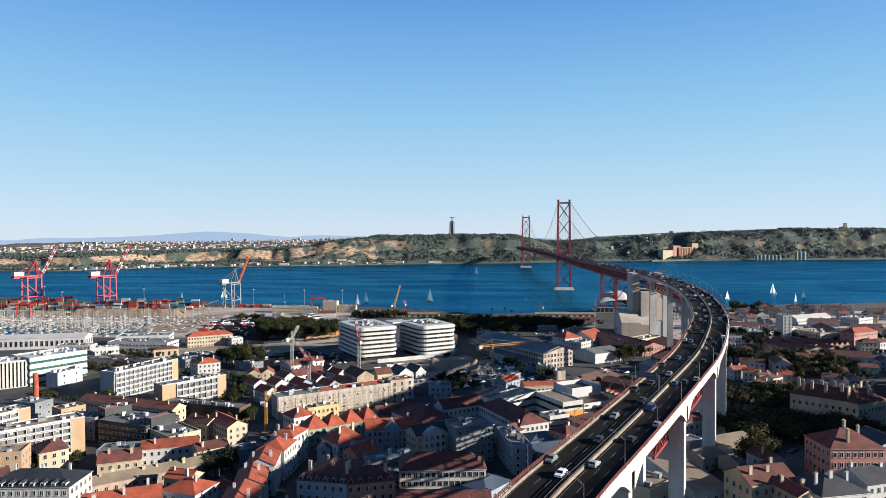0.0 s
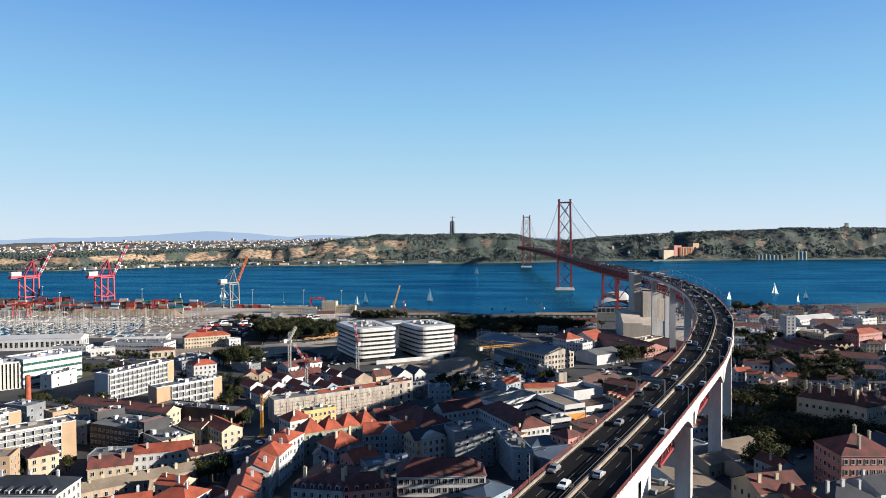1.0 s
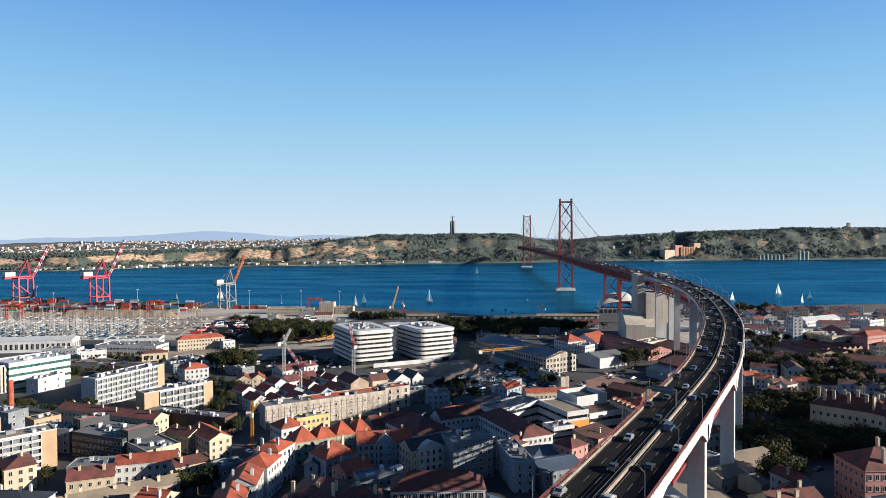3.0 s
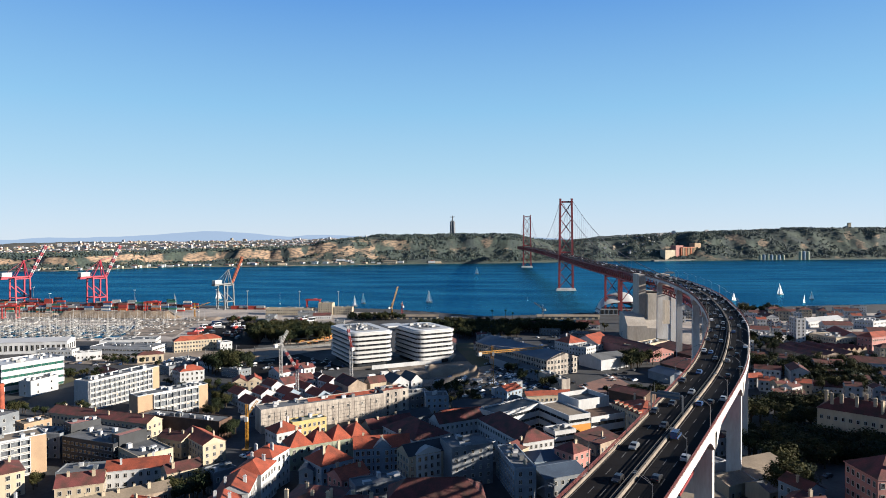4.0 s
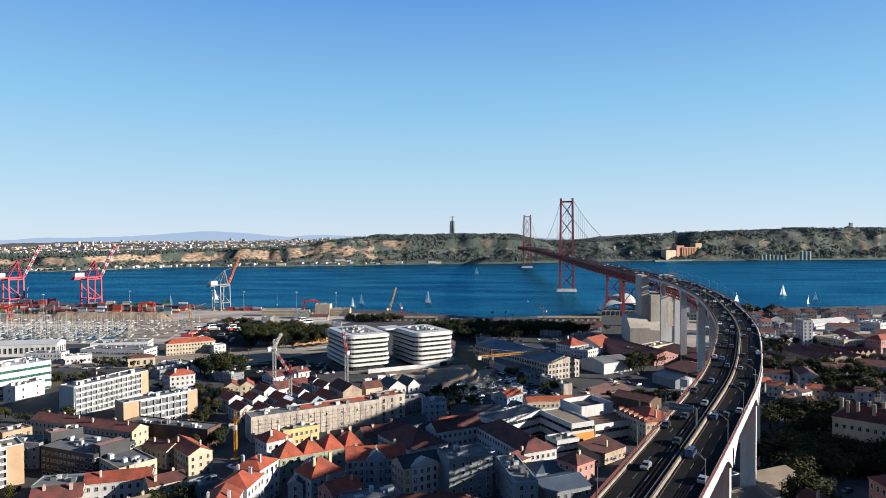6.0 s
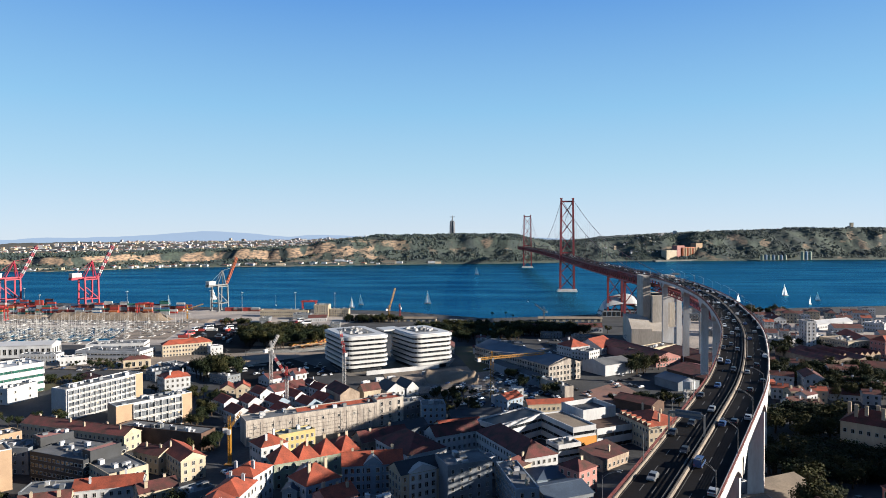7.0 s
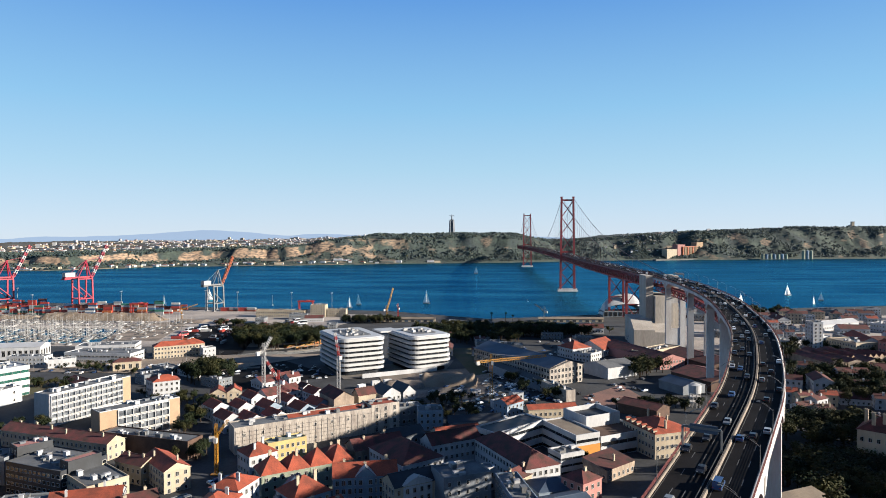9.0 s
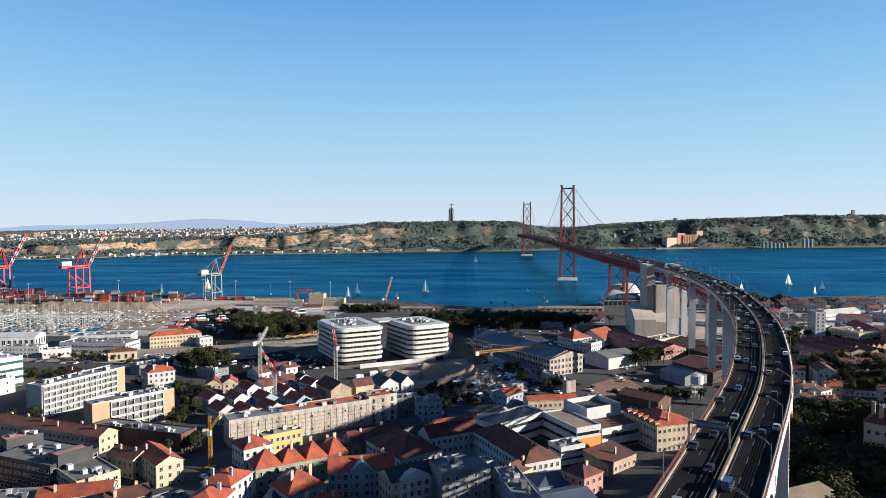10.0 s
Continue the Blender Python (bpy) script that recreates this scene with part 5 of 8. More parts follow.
def tank_row(x, y, n, tall=1.0):
    for k in range(n):
        t = thing("storage_tank", x + (k - n / 2) * 17, y + 14, 3, 0, "pale green-grey cylindrical storage tank", "tank", "river tanks")
        s = soup()
        tube(s, (0, 0, 0), (0, 0, 22 * tall), 6.5, None, 14)
        tube(s, (0, 0, 22 * tall), (0, 0, 22 * tall + 2), 6.5, 1, 14)
        part("shell", s, "bluish" if k % 2 else "green_wall", t)


def quay_shed(x, y, w, sc=1.0):
    t = thing("quay_shed", x, y, 4.0, 0.05, "long low pale quay shed", "shed", "quay sheds")
    TAKEN.append((x, y, w, 14, 0.05))
    s = soup()
    box(s, (0, 0, 0), (w, 12 * sc, 4.5 * sc))
    part("wall", s, "cream", t)
    s = soup()
    for side in (-1, 1):
        quad(s, (-w / 2 - 1, side * 7 * sc, 4.5 * sc), (w / 2 + 1, side * 7 * sc, 4.5 * sc), (w / 2 + 1, 0, 6.6 * sc), (-w / 2 - 1, 0, 6.6 * sc))
    part("roof", s, "roof_tan", t)
    for k in range(int(w / 8)):
        s = soup()
        box(s, (-w / 2 + 4 + k * 8, -6.05 * sc, 0.3), (4, 0.2, 3.2))
        part("door", s, "slate" if k % 2 else "metal_blue", t)


def far_shaft(x, y):
    t = thing("panoramic_lift", x, y + 70, 3, 0, "tall slender pale lift shaft against the cliff", "tower")
    s = soup()
    box(s, (0, 0, 0), (7, 7, 52))
    part("shaft", s, "concrete", t)
    s = soup()
    box(s, (0, 10, 48), (3, 24, 3))
    part("gangway", s, "concrete", t)


def sawtooth(x, y, n):
    """A factory shed with a row of saw-tooth roofs."""
    t = thing("sawtooth_shed", x, y, ground_z(x, y), 0.35, "old shed with a row of tan saw-tooth gables", "shed")
    TAKEN.append((x, y, n * 6, 34, 0.35))
    s = soup()
    box(s, (0, 0, 0), (n * 6, 30, 5))
    part("wall", s, "stone", t)
    for k in range(n):
        s = soup()
        x0 = -n * 3 + k * 6
        quad(s, (x0, -15.3, 5), (x0, 15.3, 5), (x0 + 3, 15.3, 8), (x0 + 3, -15.3, 8), 0)
        quad(s, (x0 + 3, -15.3, 8), (x0 + 3, 15.3, 8), (x0 + 6, 15.3, 5), (x0 + 6, -15.3, 5), 0)
        poly(s, [(x0, -15.2, 5), (x0 + 6, -15.2, 5), (x0 + 3, -15.2, 8)], 1)
        part("roof_bay", s, ["tile_old", "ochre"], t)


def brown_sheds(x, y):
    """Broad low tram sheds with dark brown roofs."""
    for k in range(3):
        building(x + k * 17, y + k * 4, 16, 60, 0.2, 6, wallm="stone", roofm="tile_old", roof="gable", rise=2.5, name="tram_shed", label="long low shed with dark brown roof", category="shed", sides="f", gap=4)


def platform_canopy(x, y, w, rot):
    t = thing("platform_canopy", x, y, 5, rot, "long orange-brown railway platform canopy", "canopy", "platform canopies")
    TAKEN.append((x, y, w, 6, rot))
    s = soup()
    quad(s, (-w / 2, -2.6, 4.2), (w / 2, -2.6, 4.2), (w / 2, 0, 4.9), (-w / 2, 0, 4.9))
    quad(s, (-w / 2, 2.6, 4.2), (w / 2, 2.6, 4.2), (w / 2, 0, 4.9), (-w / 2, 0, 4.9))
    part("roof", s, "ochre", t)
    for k in range(int(w / 6)):
        s = soup()
        beam(s, (-w / 2 + 3 + k * 6, 0, 0), (-w / 2 + 3 + k * 6, 0, 4.6), 0.3)
        part("post", s, "steel_grey", t)
    s = soup()
    box(s, (0, 0, 0), (w + 10, 4, 0.9))
    part("platform", s, "paving", t)


def tracks(q):
    """Six railway tracks across the flat land behind the dock."""
    a, b, c, d = [Vector((*p, 0)) for p in q]
    for k in range(6):
        v = k / 5
        p0, p1 = a.lerp(d, v * 0.2) + Vector((0, -v * 26, 0)), c + Vector((0, -v * 22, 0))
        mid = b.lerp(c, 0.3) + Vector((0, -v * 26, 0))
        pts = [p0.lerp(mid, t / 10).lerp(mid.lerp(p1, t / 10), t / 10) for t in range(11)]
        s = soup()
        for e0, e1 in zip(pts, pts[1:]):
            for off in (-0.8, 0.8):
                n = (e1 - e0).normalized().cross(Vector((0, 0, 1))) * off
                beam(s, e0 + n + Vector((0, 0, 5.25)), e1 + n + Vector((0, 0, 5.25)), 0.22)
        tagged(part("railway_track", s, "steel_grey"), "pair of steel rails on dark ballast", "railway track", "tracks", "structure")

# ---- town ----
# apartment slabs
building(-226.8, 287.0, 47.9, 13.0, 0.873, 17.0, z0=7.0, wallm="white", roofm="roof_tan", roof="flat", name="apartment_block", label="long white apartment block with gridded balconies and ochre end walls", category="apartment block", sides="b", facade=5)
building(-258.1, 304.4, 30.2, 12.0, 1.176, 17.0, z0=7.0, wallm="white", roofm="roof_tan", roof="flat", name="apartment_block", label="white apartment block with gridded front and ochre brick end", category="apartment block", sides="b", facade=5)
building(-254.4, 433.7, 54.1, 13.0, 1.238, 16.0, z0=7.0, wallm="white", roofm="roof_grey", roof="flat", name="apartment_block", label="long white apartment block with gridded balconies", category="apartment block", sides="l", facade=5)
building(-199.4, 397.3, 42.8, 11.1, 0.936, 15.0, z0=7.0, wallm="white", roofm="roof_grey", roof="flat", name="apartment_block", label="white gridded apartment block with ochre end walls", category="apartment block", sides="", facade=4)
building(-215.2, 257.1, 20.3, 12.0, 0.365, 14.0, z0=8.0, wallm="ochre", roofm="roof_tan", roof="flat", label="ochre brick building with tan flat roof", sides="fr", name="apartment_block", category="apartment block")
# glass office and white halls beside the marina
building(-344.5, 462.9, 41.1, 26.0, 1.097, 18.0, z0=7.0, wallm="white", roofm="metal_white", roof="flat", name="office_building", label="white office building with green glass bands and louvred end", category="office", sides="", bands=4)
building(-363.5, 438.1, 30.1, 24.0, 0.745, 18.0, z0=6.0, wallm="white", roofm="metal_white", roof="flat", name="office_building", label="white office wing with close vertical louvres", category="office", sides="", fins=2.2)
building(-322.9, 449.0, 22.8, 10.0, 1.413, 9.0, z0=6.0, wallm="white", roofm="roof_grey", roof="flat", label="white flat-roofed town building with parapet", sides="fblr", name="pavilion", category="pavilion", gap=9)
building(-462.7, 595.4, 104.6, 22.0, 0.275, 10.0, z0=6.0, wallm="white", roofm="metal_white", roof="gable", rise=2.5, name="warehouse", label="long white columned warehouse with pale metal roof", category="warehouse", sides="fr", gap=4.5, ww=2.4, wh=5.0, floors=1)
building(-346.3, 596.6, 61.3, 24.0, -0.034, 8.0, z0=5.0, wallm="white", roofm="roof_grey", roof="flat", label="white flat-roofed town building with parapet", sides="fblr", name="warehouse", category="warehouse", floors=2, ww=2.6, wh=1.0, gap=3.4)
building(-363.3, 628.0, 50.4, 22.0, 0.295, 9.0, z0=5.0, wallm="white", roofm="roof_grey", roof="flat", label="white flat-roofed town building with parapet", sides="fblr", name="warehouse", category="warehouse", floors=2, ww=2.6, wh=1.0, gap=3.4)
building(-401.6, 576.3, 32.2, 12.0, 0.074, 7.0, z0=5.0, wallm="white", roofm="roof_grey", roof="flat", label="white flat-roofed town building with parapet", sides="fblr", name="warehouse", category="warehouse")
building(-365.0, 566.2, 19.9, 9.0, 0.551, 6.0, z0=6.0, wallm="white", roofm="roof_grey", roof="flat", label="white flat-roofed town building with parapet", sides="fblr")
building(-305.4, 561.8, 20.7, 9.0, 0.515, 7.0, z0=5.0, wallm="cream", roofm="tile_old", roof="hip", label="small cream station building with arched openings", name="station_building", category="station", sides="fr", floors=1, ww=2.0, wh=3.6, gap=4.0)
building(-292.0, 620.7, 42.9, 13.0, 0.613, 11.0, z0=5.0, wallm="cream", roofm="tile", roof="hip", label="long cream building with red tile roof", sides="fblr", floors=3, gap=2.6, ww=1.2, joined=False)
building(-265.4, 622.0, 11.4, 10.0, 0.752, 8.0, z0=5.0, wallm="white", roofm="roof_grey", roof="flat", label="white flat-roofed town building with parapet", sides="fblr")
# houses round the apartment slabs
building(-222.3, 469.0, 16.3, 12.0, 0.639, 13.0, z0=6.0, wallm="white", roofm="tile", label="white rendered town house with red clay tile roof", sides="fblr", chimneys=2)
building(-231.1, 476.0, 15.9, 10.0, -0.693, 11.0, z0=6.0, wallm="white", roofm="tile", label="white rendered town house with red clay tile roof", sides="fblr", chimneys=1)
building(-175.8, 370.0, 52.8, 11.0, -0.215, 8.0, z0=6.0, wallm="brown_wall", roofm="roof_grey", roof="flat", label="long brown brick hall with grey roof", name="hall", category="hall", sides="", gap=6)
building(-222.0, 367.7, 71.3, 11.0, -0.251, 8.0, z0=6.0, wallm="cream", roofm="tile_old", label="old house with weathered brown tile roof", sides="fblr", roof="gable", chimneys=6, name="terrace", category="terrace")
building(-145.4, 328.2, 25.6, 11.0, -0.726, 10.0, z0=6.0, wallm="cream", roofm="tile", label="cream rendered town house with red clay tile roof", sides="fblr", roof="gable", chimneys=2, joined=False)
building(-160.1, 331.4, 16.6, 10.0, -0.373, 9.0, z0=6.0, wallm="cream", roofm="tile_old", label="old house with weathered brown tile roof", sides="fblr", roof="gable", chimneys=2)
building(-188.5, 318.6, 32.6, 22.0, -0.289, 13.0, z0=6.0, wallm="slate", roofm="roof_grey", roof="flat", label="dark glazed modern office with grey roof", name="office_building", category="office", sides="fr", ww=1.7, wh=1.3, gap=2.6, style="plain")
building(-174.1, 313.5, 5.9, 14.0, -0.451, 16.0, z0=6.0, wallm="slate", roofm="pink", roof="flat", label="dark stair tower with faded red roof", name="office_building", category="office", sides="f")
building(-208.4, 329.4, 9.0, 14.0, -0.598, 16.0, z0=6.0, wallm="slate", roofm="pink", roof="flat", label="dark stair tower with faded red roof", name="office_building", category="office", sides="f")
building(-238.3, 334.4, 10.3, 13.0, -0.516, 13.0, z0=7.0, wallm="ochre", roofm="roof_tan", roof="flat", label="ochre brick building with tan flat roof", sides="fr", name="office_building", category="office")
building(-163.2, 307.2, 22.5, 16.0, -0.622, 11.0, z0=6.0, wallm="cream", roofm="roof_grey", roof="flat", label="cream modern block with grey roof and ribbon windows", name="office_building", category="office", sides="fblr", ww=1.4, wh=1.2)
building(-223.7, 325.1, 21.7, 12.0, -0.017, 10.0, z0=8.0, wallm="grey", roofm="roof_grey", roof="flat", label="grey flat-roofed town building with parapet", sides="fblr", gap=4)
building(-273.6, 352.2, 17.9, 12.0, -0.207, 11.0, z0=7.0, wallm="grey", roofm="roof_grey", roof="flat", label="grey flat-roofed town building with parapet", sides="fblr", gap=4)
building(-156.9, 292.0, 24.7, 11.0, 0.381, 8.0, z0=7.0, wallm="white", roofm="tile", label="white rendered town house with red clay tile roof", sides="fblr", roof="gable", chimneys=2, joined=False)
building(-171.8, 275.3, 17.3, 13.0, 0.466, 8.0, z0=6.0, wallm="cream", roofm="tile_old", label="old house with weathered brown tile roof", sides="fblr", roof="gable", chimneys=2)
building(-177.9, 286.0, 18.5, 11.0, 0.253, 9.0, z0=6.0, wallm="grey", roofm="roof_grey", roof="flat", label="grey flat-roofed town building with parapet", sides="fblr")
building(-136.9, 290.7, 14.3, 10.0, 0.745, 8.0, z0=7.0, wallm="cream", roofm="tile_old", label="old house with weathered brown tile roof", sides="fblr", roof="gable", chimneys=2)
building(-148.9, 254.0, 46.5, 9.0, 0.706, 8.5, z0=7.0, wallm="stone", roofm="roof_tan", roof="gable", label="long old terrace with weathered stone wall and tan tile roof", name="terrace", category="terrace", sides="fr", chimneys=9, joined=False, gap=3.4)
building(-170.4, 222.3, 30.2, 16.0, 0.118, 13.0, z0=11.0, wallm="white", roofm="slate", label="pale town house with dark mansard roof", sides="fblr", roof="hip", rise=4, dormers=8, joined=False, chimneys=3, gap=2.6)
building(-135.4, 218.2, 25.3, 15.7, 0.483, 9.0, z0=10.0, wallm="white", roofm="tile", label="old house with weathered brown tile roof", sides="fblr", roof="gable", chimneys=3, joined=False)
building(-115.2, 227.8, 15.0, 12.9, -0.231, 10.0, z0=11.0, wallm="white", roofm="tile", label="white house with red hip roof", sides="fblr", joined=False, chimneys=2)
building(-127.2, 246.6, 11.7, 9.0, -0.174, 9.0, z0=9.0, wallm="cream", roofm="tile", label="cream rendered town house with red clay tile roof", sides="fblr", roof="gable", chimneys=2)
# diagonal red-roofed street row
building(-99.3, 292.9, 12.0, 13.6, -0.202, 13.0, z0=9.0, wallm="white", roofm="tile", label="white rendered town house with red clay tile roof", sides="fblr", roof="hip", chimneys=2, joined=False, group="street row")
building(-99.5, 277.3, 12.3, 15.4, -0.039, 12.0, z0=9.0, wallm="white", roofm="tile", label="white rendered town house with red clay tile roof", sides="fblr", roof="hip", chimneys=2, joined=False, group="street row")
building(-98.9, 258.6, 11.8, 16.5, 0.192, 12.0, z0=9.0, wallm="white", roofm="tile", label="white rendered town house with red clay tile roof", sides="fblr", roof="gable", chimneys=2, joined=False, group="street row")
building(-96.0, 238.5, 11.3, 17.6, 0.277, 12.0, z0=9.0, wallm="white", roofm="tile", label="white rendered town house with red clay tile roof", sides="fblr", roof="gable", chimneys=2, joined=False, group="street row")
building(-92.3, 218.5, 12.3, 19.9, 0.195, 12.0, z0=9.0, wallm="white", roofm="tile", label="white rendered town house with red clay tile roof", sides="fblr", roof="gable", chimneys=2, joined=False, group="street row")
building(-117.3, 284.9, 10.6, 9.0, 0.914, 9.0, z0=8.0, wallm="grey", roofm="roof_grey", roof="flat", label="grey flat-roofed town building with parapet", sides="fblr")
building(-109.3, 239.3, 10.4, 9.0, 0.931, 9.0, z0=8.0, wallm="white", roofm="tile", label="white rendered town house with red clay tile roof", sides="fblr")
# pyramid roofs, yellow house, mansards in the middle
building(-64.6, 240.5, 18.9, 24.3, -0.090, 14.0, z0=10.0, wallm="bluish", roofm="tile_old", roof="hip", rise=4, dormers=6, label="pale blue corner house with mansard roof and dormers", sides="fblr", joined=False, chimneys=4)
building(-50.1, 238.1, 18.3, 13.0, 0.324, 13.0, z0=10.0, wallm="pink", roofm="tile_old", roof="hip", rise=4, dormers=5, label="faded pink house with dark roof and dormers", sides="fblr", joined=False, chimneys=3)
building(-23.9, 256.2, 33.9, 13.0, 0.137, 13.0, z0=9.0, wallm="white", roofm="tile_old", roof="hip", rise=5, label="long white building with rows of dark windows below a brown roof", name="terrace", category="terrace", sides="fblr", joined=False, gap=2.3, ww=1.5, wh=1.9)
building(-47.8, 270.3, 20.1, 9.0, 0.508, 12.0, z0=8.0, wallm="grey", roofm="roof_grey", roof="flat", label="grey flat-roofed town building with parapet", sides="fblr")
building(-20.4, 224.3, 32.6, 16.0, 0.084, 9.0, z0=11.0, wallm="cream", roofm="tile_old", label="old house with weathered brown tile roof", sides="fblr", roof="gable", joined=False)
building(-5.6, 248.4, 16.0, 11.5, 0.958, 9.0, z0=9.0, wallm="bluish", roofm="metal_blue", roof="hip", rise=2, label="low block with blue-grey metal roof", sides="fr")
building(-103.5, 360.0, 19.0, 8.0, 0.70, 10.5, z0=6.3, wallm="yellow", roofm="green_wall", roof="flat", label="yellow three-storey house with balconies and green roof edge", sides="fblr", joined=False, gap=2.4)
building(-112.0, 347.5, 13.5, 13.0, 0.80, 9.0, z0=6.3, wallm="white", roofm="tile", label="white rendered town house with red clay tile roof", sides="fblr", roof="hip", rise=4.2, joined=False, chimneys=2)
for gx, gy, gw in ((-95.1, 319.1, 10.8), (-86.9, 324.8, 9.6), (-79.0, 330.4, 9.4), (-71.2, 335.6, 9.0)):
    building(gx, gy, gw, 12.0, 0.61, 11.0, z0=6.5, wallm="green_wall", roofm="tile", label="pale green town house with steep red tile roof", sides="fblr", roof="pyramid", rise=6, joined=False, group="pyramid-roofed houses", chimneys=1)
building(-73.9, 295.4, 15.4, 14.0, 0.81, 12.0, z0=7.0, wallm="bluish", roofm="tile", label="pale blue house with steep red tile roof", sides="fblr", roof="hip", rise=5.5, joined=False, chimneys=2)
building(-62.5, 283.5, 13.0, 11.0, 0.81, 10.5, z0=7.0, wallm="pink", roofm="tile", label="faded pink house with red tile roof", sides="fblr", roof="gable", rise=3.2, joined=False, chimneys=2)
building(-81.8, 300.5, 6.0, 27.0, 0.04, 9.5, z0=7.0, wallm="bluish", roofm="metal_blue", roof="gable", rise=1.6, label="narrow pale blue wing with long metal roof", sides="fl", name="terrace", category="terrace", joined=False)
front = building(-54.5, 313.2, 24.8, 12.0, 0.26, 13.5, z0=6.5, wallm="bluish", roofm="tile", roof="gable", rise=4, label="pale blue terrace with red roof and a gabled centre", name="terrace", category="terrace", sides="fblr", joined=False, chimneys=3, gap=2.2, ww=1.2, wh=1.9)
pediment(front, 7.6, 12.0, 13.5, 3.6, "bluish")
front = building(-35.0, 305.7, 18.8, 12.0, 0.60, 14.0, z0=6.5, wallm="cream", roofm="slate", label="cream town house with curved gable and dark mansard roof", sides="fblr", wh=1.9, roof="gable", rise=3.5, joined=False, gap=2.4)
pediment(front, 12.0, 12.0, 14.0, 2.4, "white")
building(-15.8, 306.6, 19.1, 14.0, 0.458, 17.0, z0=7.0, wallm="grey", roofm="roof_grey", roof="flat", label="tall grey tenement with plain end wall", sides="fr", name="tenement", category="tenement", joined=False, gap=3.4, ww=1.0, wh=1.5)
building(5.3, 300.9, 29.4, 9.0, -1.307, 13.0, z0=7.0, wallm="bluish", roofm="roof_grey", roof="flat", label="narrow pale blue tenement with stepped back walls", sides="fblr", name="tenement", category="tenement", joined=False, gap=2.8, chimneys=3)
building(5.0, 325.0, 14.9, 9.0, 0.918, 9.0, z0=7.0, wallm="cream", roofm="tile_old", roof="gable", rise=3, label="old house with weathered brown tile roof", sides="fblr", joined=False, chimneys=2)
building(20.0, 322.0, 18.3, 14.0, 0.376, 7.0, z0=7.0, wallm="bluish", roofm="metal_blue", roof="hip", rise=2.5, label="low block with blue-grey metal roof", sides="fr", joined=False)
building(22.0, 300.0, 20.0, 16.0, 0.5, 8.0, z0=7.5, wallm="grey", roofm="metal_blue", roof="gable", rise=2.5, label="low workshop with blue-grey metal roof below the viaduct", sides="fr", name="workshop", category="workshop")
building(47.7, 355.8, 20.2, 13.0, 0.776, 5.5, z0=6.5, wallm="stone", roofm="tile_old", roof="shed", rise=2.5, label="low weathered stone house with brown lean-to roof", sides="fblr", joined=False, chimneys=1)
building(31.2, 320.0, 11.3, 11.0, 0.764, 10.5, z0=7.5, wallm="pink", roofm="tile_old", roof="hip", rise=3.5, label="small faded pink house with brown tile roof", sides="fblr", chimneys=1, joined=False)
# courtyard building
building(-24.3, 364.2, 26.0, 12.0, 0.59, 11.5, z0=6.5, wallm="white", roofm="tile_old", roof="gable", rise=4.2, label="white courtyard wing with dark tile roof", name="courtyard_wing", category="school", sides="fblr", joined=False, group="courtyard wings", gap=2.6)
building(5.6, 349.0, 45.0, 17.0, -1.05, 11.5, z0=6.5, wallm="white", roofm="tile_old", roof="hip", rise=5, label="long white courtyard wing with dark tile roof and lit end", name="courtyard_wing", category="school", sides="fblr", joined=False, group="courtyard wings", gap=2.6)
building(-44.0, 352.3, 21.2, 30.0, 0.70, 9.0, z0=6.0, wallm="white", roofm="tile_old", label="broad white hall with dark red hipped tile roof", sides="fblr", roof="hip", rise=6, name="hall", category="hall", joined=False)
building(-19.5, 338.0, 9.0, 7.0, 0.59, 8.0, z0=6.5, wallm="white", roofm="roof_grey", roof="flat", label="small white lean-to with railings in the courtyard", sides="fblr", name="annexe", category="annexe", joined=False)
building(-8.5, 334.0, 10.0, 6.0, 0.45, 9.0, z0=6.5, wallm="white", roofm="roof_grey", roof="flat", label="small white stair block in the courtyard", sides="fblr", name="annexe", category="annexe", joined=False)
building(-62.0, 372.0, 26.0, 13.0, 0.62, 6.0, z0=6.0, wallm="stone", roofm="tile_old", label="low old house with weathered brown tile roof", sides="fblr", roof="gable", rise=4, chimneys=2)
building(-52.0, 394.0, 20.0, 12.0, 0.62, 5.0, z0=6.0, wallm="grey", roofm="slate", label="low dark workshop below the stone wall", sides="fr", roof="gable", rise=3, name="workshop", category="workshop")
building(-79.0, 358.0, 12.0, 9.0, 0.62, 6.5, z0=6.0, wallm="stone", roofm="tile_old", label="low old house with weathered brown tile roof", sides="fblr", roof="hip", rise=3, chimneys=1)
building(-24.0, 397.0, 24.0, 12.0, 0.45, 5.5, z0=6.0, wallm="cream", roofm="tile", label="long low shed with faded red tile roof", sides="fr", roof="gable", rise=3, name="shed", category="shed")
building(-41.0, 424.0, 14.0, 13.0, 0.20, 9.5, z0=6.0, wallm="bluish", roofm="roof_grey", roof="flat", label="pale blue-grey house with flat roof beside the site", sides="fblr", joined=False, gap=3.0)
building(-16.0, 424.0, 30.0, 12.0, 0.25, 4.5, z0=6.0, wallm="grey", roofm="slate", label="low dark shed beside the garage", sides="f", roof="gable", rise=2.5, name="shed", category="shed")
building(3.9, 456.0, 14.0, 11.0, 0.80, 6.5, z0=6.0, wallm="bluish", roofm="tile", roof="gable", rise=3, label="low pale blue house with red tile roof", sides="fblr")
building(29.0, 452.0, 30.0, 8.0, 0.25, 4.5, z0=6.0, wallm="cream", roofm="tile", roof="gable", rise=2.2, label="long low shed with faded red tile roof", name="shed", category="shed", sides="f")
building(9.0, 478.5, 8.0, 6.0, 0.45, 6.5, z0=6.0, wallm="white", roofm="metal_white", roof="flat", label="white site cabin stack beside the car park", name="cabin", category="cabin", sides="fr")
